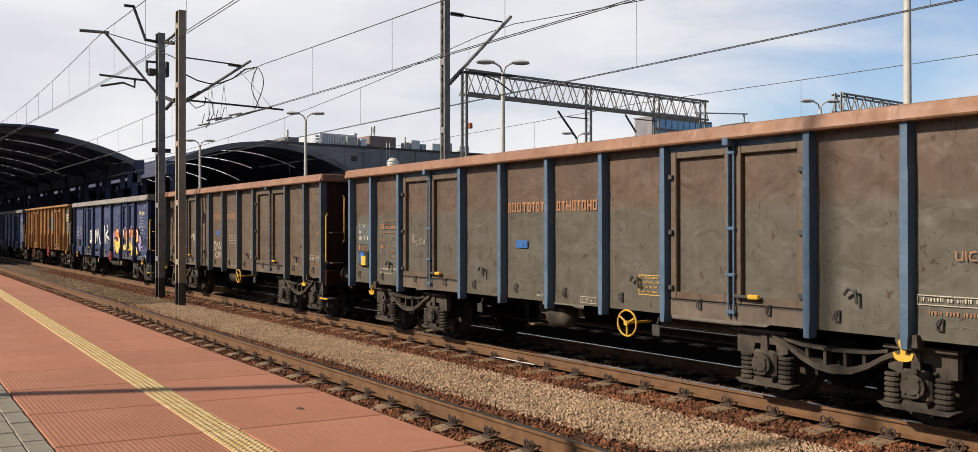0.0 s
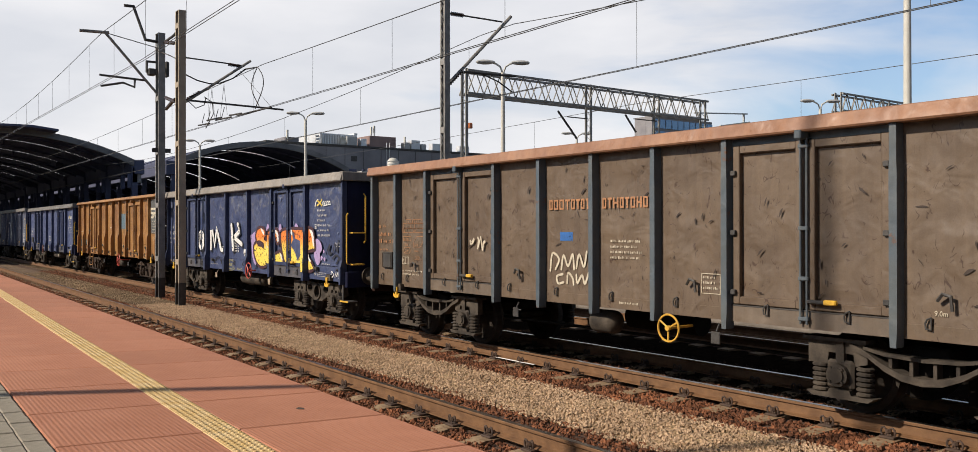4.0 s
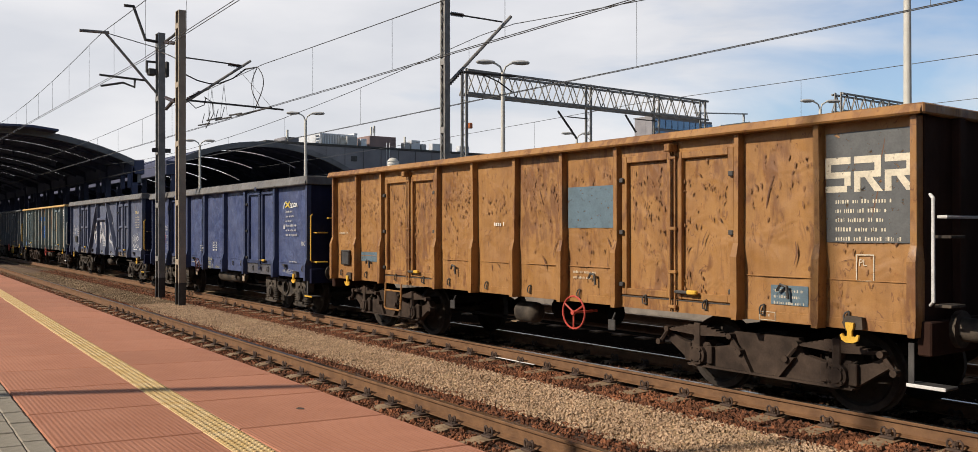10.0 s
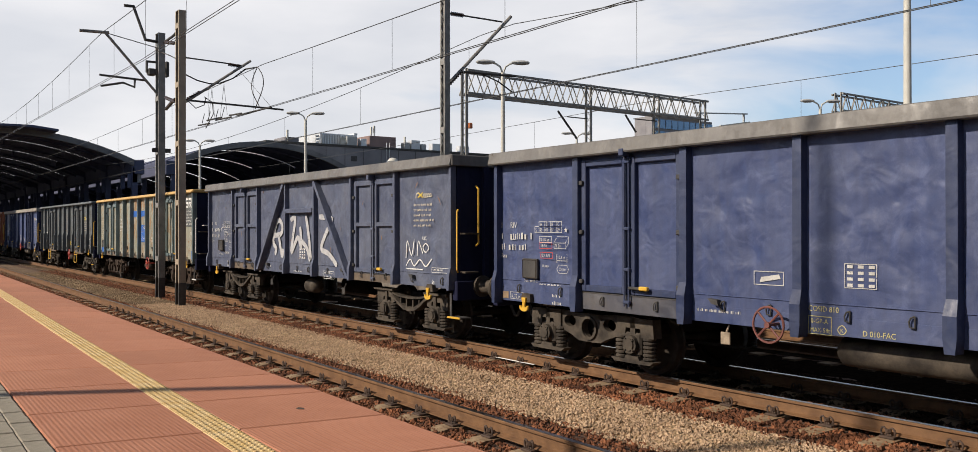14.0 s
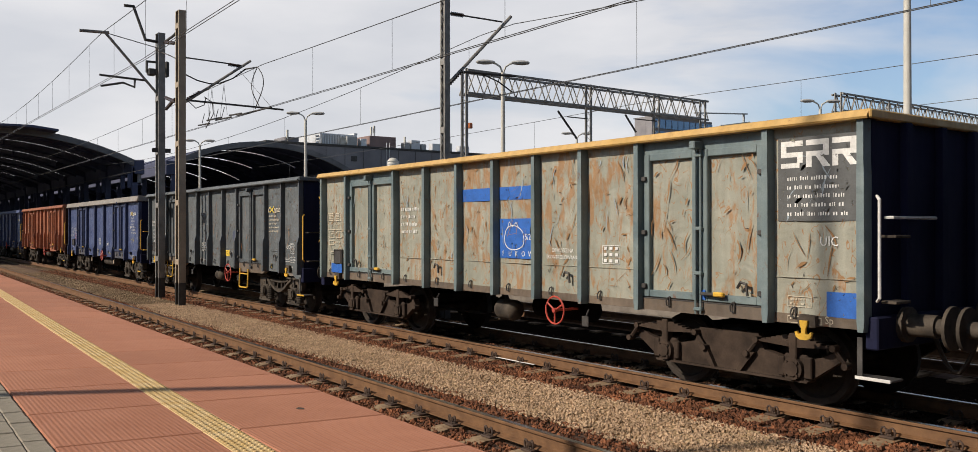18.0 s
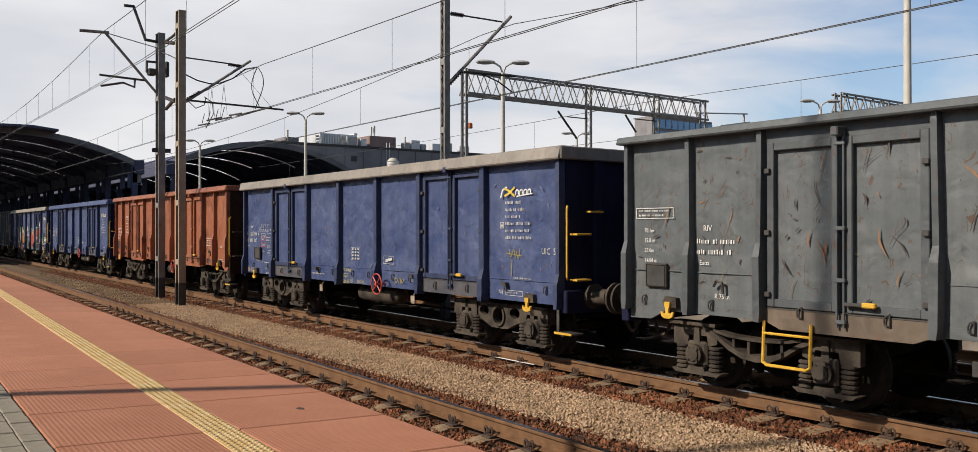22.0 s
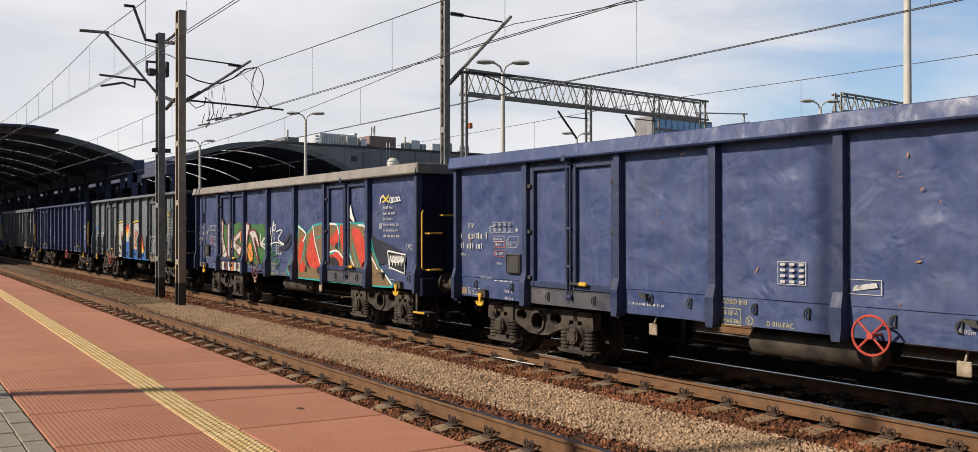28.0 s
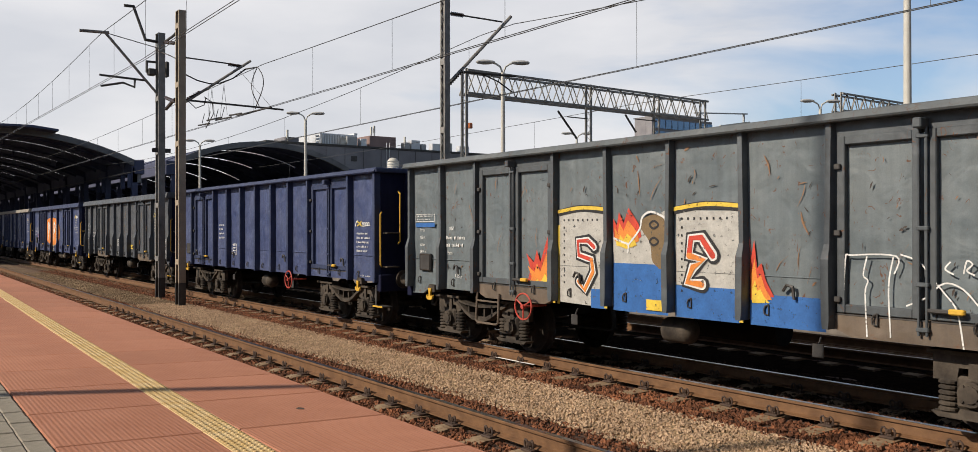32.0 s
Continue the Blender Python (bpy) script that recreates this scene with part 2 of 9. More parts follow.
M["paver"] = surface("grey_concrete_paver", (0.25, 0.225, 0.175), (0.37, 0.335, 0.265), 6, 0.9, fine=140, bump_s=0.5)
M["joint"] = surface("dark_joint_sand", (0.05, 0.034, 0.025), (0.09, 0.062, 0.045), 20, 0.95)
M["galv"] = surface("weathered_galvanised_steel", (0.20, 0.195, 0.185), (0.32, 0.305, 0.28), 3, 0.6, 0.3, fine=40)
M["mast"] = surface("grey_brown_mast_paint", (0.30, 0.245, 0.18), (0.42, 0.35, 0.26), 2, 0.7, fine=50)
M["dark_steel"] = surface("dark_steel", (0.045, 0.043, 0.042), (0.085, 0.08, 0.075), 4, 0.65, 0.3)
M["wire"] = surface("catenary_copper_wire", (0.06, 0.06, 0.06), (0.1, 0.1, 0.1), 4, 0.5, 0.5)
M["insulator"] = surface("brown_porcelain", (0.05, 0.03, 0.025), (0.07, 0.045, 0.03), 5, 0.25)
M["lamp_pole"] = surface("pale_lamp_post_paint", (0.52, 0.50, 0.44), (0.62, 0.60, 0.54), 2, 0.6)
M["lamp_head"] = surface("grey_lamp_head", (0.33, 0.34, 0.34), (0.45, 0.45, 0.44), 6, 0.5)
M["roof_dark"] = surface("dark_hall_roof", (0.05, 0.06, 0.112), (0.08, 0.09, 0.155), 0.5, 0.8)
M["roof_edge"] = surface("grey_roof_fascia", (0.12, 0.12, 0.125), (0.2, 0.2, 0.2), 0.8, 0.6, 0.3)
M["roof_pale"] = surface("pale_sheet_roof", (0.55, 0.55, 0.53), (0.68, 0.67, 0.64), 0.5, 0.6)
M["bldg_grey"] = surface("dark_grey_cladding", (0.18, 0.172, 0.185), (0.25, 0.24, 0.25), 0.3, 0.7)
M["bldg_brown"] = surface("brown_cladding", (0.22, 0.145, 0.13), (0.29, 0.20, 0.18), 0.3, 0.7)
M["metal_pale"] = surface("pale_metal_plant", (0.55, 0.57, 0.59), (0.7, 0.71, 0.72), 0.6, 0.45, 0.1)
M["bogie"] = surface("sooty_bogie_steel", (0.032, 0.027, 0.023), (0.11, 0.09, 0.07), 3.2, 0.8, 0.1, fine=50, spec=0.25)
M["brown_bogie"] = surface("brown_dusted_bogie_steel", (0.030, 0.021, 0.016), (0.072, 0.050, 0.037), 3.2, 0.85, 0.05, fine=50, spec=0.2)
# colour taken close to black to paint in the shade below the wagons
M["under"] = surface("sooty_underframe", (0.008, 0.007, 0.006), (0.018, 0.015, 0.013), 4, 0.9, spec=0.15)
M["wheel"] = surface("greasy_wheel_steel", (0.03, 0.025, 0.021), (0.065, 0.054, 0.045), 6, 0.7, 0.2, spec=0.2)
M["hook"] = surface("yellow_enamel", (0.62, 0.36, 0.03), (0.75, 0.46, 0.06), 8, 0.5)
M["dull_wheel"] = surface("faded_red_enamel", (0.13, 0.045, 0.038), (0.20, 0.07, 0.055), 8, 0.6)
M["red_wheel"] = surface("red_enamel", (0.42, 0.05, 0.035), (0.55, 0.09, 0.06), 8, 0.5)
M["yellow_wheel"] = surface("yellow_wheel_enamel", (0.60, 0.33, 0.04), (0.7, 0.42, 0.06), 8, 0.5)
M["white"] = surface("white_lettering", (0.60, 0.60, 0.58), (0.76, 0.76, 0.73), 8, 0.7, fine=40)
M["tag_plate"] = surface("pale_enamel_plate", (0.22, 0.17, 0.12), (0.42, 0.34, 0.25), 8, 0.6)
M["interior"] = surface("rusty_wagon_inside", (0.06, 0.035, 0.024), (0.12, 0.075, 0.05), 3, 0.9)


# ---- mesh building ----
class Shape:
    """Collects vertices and faces of one mesh."""

    def __init__(self):
        self.v, self.f = [], []

    def add(self, verts, faces):
        n = len(self.v)
        self.v.extend(verts)
        self.f.extend(tuple(i + n for i in f) for f in faces)
        return self

    def box(self, x0, x1, y0, y1, z0, z1):
        v = [(x0, y0, z0), (x1, y0, z0), (x1, y1, z0), (x0, y1, z0), (x0, y0, z1), (x1, y0, z1), (x1, y1, z1), (x0, y1, z1)]
        return self.add(v, [(0, 3, 2, 1), (4, 5, 6, 7), (0, 1, 5, 4), (1, 2, 6, 5), (2, 3, 7, 6), (3, 0, 4, 7)])

    def cbox(self, x0, x1, y0, y1, z0, z1, c=0.01):
        """Box with chamfered edges."""
        c = min(c, (x1 - x0) * 0.45, (y1 - y0) * 0.45, (z1 - z0) * 0.45)
        v, idx = [], {}
        for i, (sx, X) in enumerate(((1, x0), (-1, x1))):
            for j, (sy, Y) in enumerate(((1, y0), (-1, y1))):
                for k, (sz, Z) in enumerate(((1, z0), (-1, z1))):
                    for ax in range(3):
                        p = [X + sx * c, Y + sy * c, Z + sz * c]
                        p[ax] = (X, Y, Z)[ax]
                        idx[i, j, k, ax] = len(v)
                        v.append(tuple(p))
        f = []
        g = lambda i, j, k, a: idx[i, j, k, a]
        for a in range(3):
            o = [b for b in range(3) if b != a]
            for s in (0, 1):
                q = []
                for p1, p2 in ((0, 0), (1, 0), (1, 1), (0, 1)):
                    t = [0, 0, 0]
                    t[a], t[o[0]], t[o[1]] = s, p1, p2
                    q.append(g(*t, a))
                flip = (s == 0) != (a == 1)
                f.append(tuple(reversed(q)) if flip else tuple(q))
        for a in range(3):
            o = [b for b in range(3) if b != a]
            for p1 in (0, 1):
                for p2 in (0, 1):
                    t0, t1 = [0, 0, 0], [0, 0, 0]
                    t0[o[0]] = t1[o[0]] = p1
                    t0[o[1]] = t1[o[1]] = p2
                    t1[a] = 1
                    f.append((g(*t0, o[0]), g(*t1, o[0]), g(*t1, o[1]), g(*t0, o[1])))
        for i in (0, 1):
            for j in (0, 1):
                for k in (0, 1):
                    f.append((g(i, j, k, 0), g(i, j, k, 1), g(i, j, k, 2)))
        return self.add(v, f)

    def cyl(self, p0, p1, r, n=12, r1=None, caps=True):
        p0, p1 = Vector(p0), Vector(p1)
        d = (p1 - p0).normalized()
        a = d.orthogonal().normalized()
        b = d.cross(a)
        r1 = r if r1 is None else r1
        v = []
        for p, rr in ((p0, r), (p1, r1)):
            for i in range(n):
                t = 2 * math.pi * i / n
                v.append(tuple(p + rr * (math.cos(t) * a + math.sin(t) * b)))
        f = [(i, (i + 1) % n, n + (i + 1) % n, n + i) for i in range(n)]
        if caps:
            f += [tuple(reversed(range(n))), tuple(range(n, 2 * n))]
        return self.add(v, f)

    def tube(self, pts, r, n=6):
        """One bent tube along a polyline, with mitred corners and capped ends."""
        pts = [Vector(p) for p in pts]
        dirs = [(b - a).normalized() for a, b in zip(pts, pts[1:])]
        a = dirs[0].orthogonal().normalized()
        v, m = [], len(pts)
        for k, p in enumerate(pts):
            d0, d1 = dirs[max(k - 1, 0)], dirs[min(k, m - 2)]
            d = (d0 + d1).normalized() if (d0 + d1).length > 1e-4 else d1
            a = (a - d * a.dot(d)).normalized()
            b = d.cross(a)
            grow = 1.0 / max(d.dot(d1), 0.7)
            v += [tuple(p + r * grow ** 0.5 * (math.cos(2 * math.pi * i / n) * a + math.sin(2 * math.pi * i / n) * b)) for i in range(n)]
        f = [(k * n + i, k * n + (i + 1) % n, (k + 1) * n + (i + 1) % n, (k + 1) * n + i) for k in range(m - 1) for i in range(n)]
        return self.add(v, f + [tuple(reversed(range(n))), tuple(range((m - 1) * n, m * n))])

    def prism(self, poly, axis, a0, a1):
        """Extrudes a 2D outline along an axis (0 x, 1 y, 2 z) from a0 to a1."""
        def p3(p, a):
            return (a, p[0], p[1]) if axis == 0 else (p[0], a, p[1]) if axis == 1 else (p[0], p[1], a)
        n = len(poly)
        v = [p3(p, a0) for p in poly] + [p3(p, a1) for p in poly]
        f = [(i, (i + 1) % n, n + (i + 1) % n, n + i) for i in range(n)]
        return self.add(v, f + [tuple(reversed(range(n))), tuple(range(n, 2 * n))])

    def lathe(self, prof, n=24, axis=1, centre=(0, 0, 0)):
        """Turns a profile of (radius, height) about an axis through the centre."""
        v, m = [], len(prof)
        for i in range(n):
            t = 2 * math.pi * i / n
            for r, h in prof:
                a, b = r * math.cos(t), r * math.sin(t)
                p = (h, a, b) if axis == 0 else (a, h, b) if axis == 1 else (a, b, h)
                v.append(tuple(p[k] + centre[k] for k in range(3)))
        f = [(i * m + j, ((i + 1) % n) * m + j, ((i + 1) % n) * m + j + 1, i * m + j + 1) for i in range(n) for j in range(m - 1)]
        return self.add(v, f)

    def mesh(self, name, material, smooth=False):
        me = bpy.data.meshes.new(name)
        me.from_pydata(self.v, [], self.f)
        if not FLAT_OK.get(name):
            b = bmesh.new()
            b.from_mesh(me)
            bmesh.ops.recalc_face_normals(b, faces=b.faces)
            b.to_mesh(me)
            b.free()
        me.materials.append(material)
        if smooth:
            me.shade_smooth()
            me.set_sharp_from_angle(angle=radians(40))
        return me


FLAT_OK = {"stones": True}
CACHE = {}


def part(name, shape, material, parent=None, label="", smooth=False, key=None):
    """Links a shape as one mesh object under a thing or a part. Shapes with a key are built once."""
    if key is not None:
        k = (key, material.name)
        if k not in CACHE:
            CACHE[k] = (shape() if callable(shape) else shape).mesh(name, material, smooth)
        me = CACHE[k]
    else:
        me = shape.mesh(name, material, smooth)
    ob = new(name, me)
    ob.parent = parent
    if label:
        tagged(ob, label)
    return ob


def thing(name, label, category, group="", kind="", at=None):
    ob = tagged(new(name), label, category, group, kind)
    ob.empty_display_size = 0.2
    if at is not None:
        ob.matrix_world = at
    return ob


# ---- ground and tracks ----
def rail_outline(y):
    """Rail section: foot, web and head; the running surface is at zero height."""
    half = [(0.075, -0.172), (0.075, -0.160), (0.012, -0.142), (0.010, -0.045), (0.036, -0.032), (0.036, -0.008), (0.028, 0.0)]
    return [(y + a, b) for a, b in half] + [(y - a, b) for a, b in reversed(half)]


def sheet(name, x0, x1, y0, y1, z, nx, ny, material, rough, parent=None):
    """A gently uneven piece of ground."""
    s = Shape()
    xs, ys = np.linspace(x0, x1, nx + 1), np.linspace(y0, y1, ny + 1)
    v = [(x, y, z + rough * noise.noise((x * 0.9, y * 1.7, 3.1)) + 0.4 * rough * noise.noise((x * 4.1, y * 4.7, 1.0))) for x in xs for y in ys]
    f = [(i * (ny + 1) + j, (i + 1) * (ny + 1) + j, (i + 1) * (ny + 1) + j + 1, i * (ny + 1) + j + 1) for i in range(nx) for j in range(ny)]
    s.add(v, f)
    return part(name, s, material, parent, smooth=True)


ground = tagged(part("ground", Shape().box(-1800, 1200, -900, 2500, -3.0, -0.62), M["ground"]), "bare grey-brown earth around the railway", "ground", kind="structure")

TRAIN_Y, NEAR_YAW = 9.78, -0.95
NEAR_POSE = pose(-6.0, 4.83, 0, 0, 0, NEAR_YAW)


def build_track(label, at, x0, x1, sleeper_x, detail_to):
    tr = thing("track", label, "railway track", "parallel tracks", "structure", at)
    for y in (-0.7525, 0.7525):
        r = part("rail", Shape().prism(rail_outline(y), 0, x0, x1), M["rail"], tr, "rusty rail with a polished top")
        part("running_surface", Shape().box(x0, x1, y - 0.030, y + 0.030, -0.001, 0.0035), M["rail_top"], r, "bright worn running surface")
    def sl():
        s = Shape()
        s.prism([(-1.25, -0.33), (1.25, -0.33), (1.25, -0.205), (0.5, -0.195), (0.35, -0.225), (-0.35, -0.225), (-0.5, -0.195), (-1.25, -0.205)], 0, -0.125, 0.125)
        return s
    def fast():
        s = Shape()
        for y in (-0.7525, 0.7525):
            s.cbox(-0.085, 0.085, y - 0.17, y + 0.17, -0.197, -0.172, 0.006)
            for sy in (-1, 1):
                s.cyl((0, y + sy * 0.118, -0.172), (0, y + sy * 0.118, -0.10), 0.02, 8)
                s.cyl((0, y + sy * 0.118, -0.135), (0, y + sy * 0.118, -0.105), 0.034, 6)
                for k in (-1, 1):
                    arc = [(k * 0.048 + 0.038 * math.cos(t), y + sy * (0.125 + 0.012 * math.cos(t)), -0.130 + 0.046 * math.sin(t)) for t in np.linspace(-0.6, 4.2, 8)]
                    s.tube(arc, 0.012, 6)
        return s
    for x in sleeper_x:
        o = part("sleeper", sl, M["sleeper"], tr, key="sleeper")
        o.location = (x, 0.02 * math.sin(x * 7.1), 0)
        o.rotation_euler = (0, 0, 0.01 * math.sin(x * 3.3))
        if x > detail_to:
            part("fastening", fast, M["fastening"], o, key="fastening")
    return tr


SLEEPERS = [-8.45 + 0.705 * i for i in range(-90, 17)]
train_track = build_track("main running track with rusty rails and concrete sleepers in ballast", pose(0, TRAIN_Y, 0), -175, 30, SLEEPERS, -26)
near_track = build_track("empty platform track with rusty rails and concrete sleepers", NEAR_POSE, -170, 30, [x + 6.24 for x in SLEEPERS if x > -66], -20)
far_track = build_track("far track behind the train on concrete sleepers", pose(0, 14.3, 0), -175, 30, [-9 + 0.705 * i for i in range(-40, 14)], 99)

sheet("ballast_bed", -175, 12, 3.0, 19.0, -0.245, 280, 30, M["ballast"], 0.02)
tagged(bpy.data.objects["ballast_bed"], "rust-brown crushed stone ballast under the tracks", "ballast", kind="structure")
sheet("gravel_strip", -27, 6, 6.62, 8.05, -0.222, 160, 8, M["gravel"], 0.035)
tagged(sheet("dirty_gravel", -80, -27, 6.7, 8.0, -0.222, 100, 8, M["dirty_gravel"], 0.035), "dirty brown gravel between the tracks", "gravel", kind="structure")
# dark sheet laid where the train's shade falls, beyond the sunlit ballast
tagged(sheet("oily_ballast", -175, 12, TRAIN_Y + 0.22, TRAIN_Y + 3.6, -0.238, 200, 10, M["ballast_shade"], 0.015), "ballast coloured near black for the shade beneath the train", "ballast", kind="structure")
part("paint_mark", Shape().cbox(-12.0, -10.9, -0.87, -0.835, -0.172, -0.16, 0.004), M["white"], train_track, "splash of white paint on the rail foot")
tagged(bpy.data.objects["gravel_strip"], "pale beige gravel walkway between the tracks", "gravel", kind="structure")


def scatter(name, x0, x1, y0, y1, z, count, size, material, label, skip=None):
    """Loose angular stones, one joined mesh."""
    rng = np.random.default_rng(len(name) + count)
    px, py = rng.uniform(x0, x1, count * 2), rng.uniform(y0, y1, count * 2)
    keep = np.ones(count * 2, bool) if skip is None else ~skip(px, py)
    px, py = px[keep][:count], py[keep][:count]
    n = len(px)
    base = np.array([(1, 0, 0), (-1, 0, 0), (0, 1, 0), (0, -1, 0), (0, 0, 1), (0, 0, -1)], float)
    tri = np.array([(0, 2, 4), (2, 1, 4), (1, 3, 4), (3, 0, 4), (2, 0, 5), (1, 2, 5), (3, 1, 5), (0, 3, 5)])
    sc = size * rng.uniform(0.55, 1.35, (n, 1, 1)) * rng.uniform(0.6, 1.2, (n, 1, 3)) * rng.uniform(0.75, 1.25, (n, 6, 1))
    v = base[None] * sc
    a, b2 = rng.uniform(0, 6.28, n), rng.uniform(-0.9, 0.9, n)
    ca, sa, cb, sb = np.cos(a)[:, None], np.sin(a)[:, None], np.cos(b2)[:, None], np.sin(b2)[:, None]
    x, y, zz = v[..., 0], v[..., 1], v[..., 2]
    y, zz = y * cb - zz * sb, y * sb + zz * cb
    x, y = x * ca - y * sa, x * sa + y * ca
    hz = z(px, py) if callable(z) else z
    vv = np.stack([x + px[:, None], y + py[:, None], zz + (hz + rng.uniform(-0.2, 0.5, n) * size)[:, None]], -1).reshape(-1, 3)
    ff = (tri[None] + 6 * np.arange(n)[:, None, None]).reshape(-1, 3)
    me = bpy.data.meshes.new(name)
    me.from_pydata(vv.tolist(), [], ff.tolist())
    me.materials.append(material)
    return tagged(new(name, me), label, "stones", kind="stuff")


scatter("gravel_stones", -27, -1.5, 6.55, 8.12, -0.215, 34000, 0.021, M["stone_pale"], "loose pale beige gravel stones")
scatter("ballast_stones", -24, -1.5, 3.2, 6.7, -0.225, 34000, 0.026, M["stone_rust"], "rust-brown crushed ballast stones", lambda x, y: np.abs(np.abs(y - (4.83 - 0.01658 * (x + 6))) - 0.7525) < 0.09)
scatter("ballast_stones", -26, -1.0, 8.0, 10.05, -0.225, 28000, 0.026, M["stone_rust"], "rust-brown crushed ballast stones", lambda x, y: np.abs(np.abs(y - TRAIN_Y) - 0.7525) < 0.09)
scatter("ballast_stones", -52, -24, 3.2, 6.7, -0.225, 14000, 0.036, M["stone_rust"], "rust-brown crushed ballast stones", lambda x, y: np.abs(np.abs(y - (4.83 - 0.01658 * (x + 6))) - 0.7525) < 0.09)
scatter("ballast_stones", -52, -26, 8.0, 8.98, -0.225, 5000, 0.036, M["stone_rust"], "rust-brown crushed ballast stones", lambda x, y: np.abs(np.abs(y - TRAIN_Y) - 0.7525) < 0.09)
scatter("gravel_stones", -50, -27, 6.7, 8.0, -0.215, 9000, 0.028, M["stone_dirty"], "loose dirty brown gravel stones")
# stones in the same painted shade beneath the train
scatter("oily_stones", -24, -1.0, 9.95, 11.9, -0.225, 15000, 0.027, M["stone_shade"], "crushed ballast stones coloured dark for the train's shade", lambda x, y: np.abs(np.abs(y - TRAIN_Y) - 0.7525) < 0.09)


# ---- platform ----
PLAT = pose(-5.0, 3.12, 0.69, math.degrees(math.atan(-0.036)), 0, NEAR_YAW)   # local y runs back from the edge (negative), z up
platform = thing("platform", "red slab platform with a yellow tactile line", "platform", kind="structure", at=PLAT)
part("foundation", Shape().cbox(-120, 22, -12, -0.12, -1.3, -0.075, 0.01), M["plat_edge"], platform)
part("joint_bed", Shape().box(-120, 22, -12, -0.02, -0.08, -0.012), M["joint"], platform)
part("paving", Shape().box(-120, 22, -12, -3.14, -0.09, 0.0), M["paver"], platform)
STEP = 1.085
def edge_slab():
    return Shape().cbox(0.008, STEP - 0.008, -1.085, 0.0, -0.13, 0.0, 0.006)
def inner_slab():
    return Shape().cbox(0.008, STEP - 0.008, -2.185, -1.091, -0.10, 0.0, 0.006)
def tactile():
    s = Shape().cbox(0.004, STEP - 0.004, -1.318, -1.095, -0.03, 0.004, 0.003)
    return s
def domes():
    s = Shape()
    for i in range(20):
        for j in range(5):
            x, y = 0.03 + i * STEP / 20, -1.293 + j * 0.0435
            s.cyl((x, y, 0.002), (x, y, 0.012), 0.016, 8, 0.010)
    return s
for i in range(-60, 12):
    x = -0.55 + i * STEP
    for key, fn in (("edge_slab", edge_slab), ("inner_slab", inner_slab)):
        o = part("slab", fn, M["slab"], platform, key=key)
        o.location = (x, 0, 0.002 * math.sin(i * 5.7))
    o = part("tactile_slab", tactile, M["yellow"], platform, key="tactile")
    o.location = (x, 0.0185 * max(0.0, -x - 0.6), 0)   # the line draws nearer to the edge down the platform
    o.rotation_euler = (0, 0, -0.0185)
    if -22 < i < 5:
        part("studs", domes, M["yellow"], o, key="domes")
def paver():
    return Shape().cbox(0.003, 0.197, 0.003, 0.131, -0.07, 0.0, 0.006)
for i in range(-24, 12):
    for j in range(7):
        o = part("paver", paver, M["paver"], platform, key="paver")
        o.location = (i * 0.2 + (0.1 if j % 2 else 0), -2.195 - (j + 1) * 0.134, -0.002 + 0.003 * math.sin(i * 3.7 + j * 2.1))
stain = Shape()
stain.add([(-1.02 + 0.04 * math.cos(t) * (1 + 0.25 * math.sin(3 * t)), -0.46 + 0.03 * math.sin(t), 0.004) for t in np.linspace(0, 6.283, 17)[:-1]], [tuple(range(16))])
part("stain", stain, M["joint"], platform, "small dark tar stain")


# ---- overhead line, lamps and buildings ----
def h_mast(name, x, y, z0, z1, w, d, material, label, laced=False):
    """Catenary mast of two channel sections tied by battens or zigzag lacing."""
    t = thing(name, label, "mast", "catenary masts", at=pose(x, y, z0))
    hgt = z1 - z0
    for k in (-1, 1):
        s = Shape().cbox(k * d / 2 - 0.006, k * d / 2 + 0.006, -w / 2, w / 2, 0.75, hgt, 0.003)
        for e in (-1, 1):
            s.box(min(k * d / 2, k * d / 2 - k * 0.055), max(k * d / 2, k * d / 2 - k * 0.055), e * w / 2 - 0.005, e * w / 2 + 0.005, 0.75, hgt)
        part("channel", s, material, t)
        part("foot_paint", Shape().cbox(k * d / 2 - 0.04, k * d / 2 + 0.012, -w / 2 - 0.004, w / 2 + 0.004, 0, 0.76, 0.003), M["dark_steel"], t, "black-painted foot")
    for e in (-1, 1):
        z = 1.3
        while z < hgt:
            part("batten", Shape().cbox(-d / 2 + 0.005, d / 2 - 0.005, e * w / 2 - 0.012, e * w / 2 - 0.004, z, z + 0.16, 0.002), material, t)
            if laced:
                m = z + 0.16
                while m < min(z + 1.6, hgt - 0.2):
                    part("lacing", Shape().tube([(-d / 2 + 0.03, e * w / 2 - 0.014, m), (d / 2 - 0.03, e * w / 2 - 0.014, m + 0.2), (-d / 2 + 0.03, e * w / 2 - 0.014, m + 0.4)], 0.008, 4), material, t)
                    m += 0.4
            z += 1.75
    part("cap", Shape().cbox(-d / 2 - 0.01, d / 2 + 0.01, -w / 2 - 0.01, w / 2 + 0.01, hgt, hgt + 0.015, 0.004), material, t)
    part("base", Shape().cbox(-0.32, 0.32, -0.28, 0.28, -0.3, 0.02, 0.03), M["sleeper"], t)
    return t


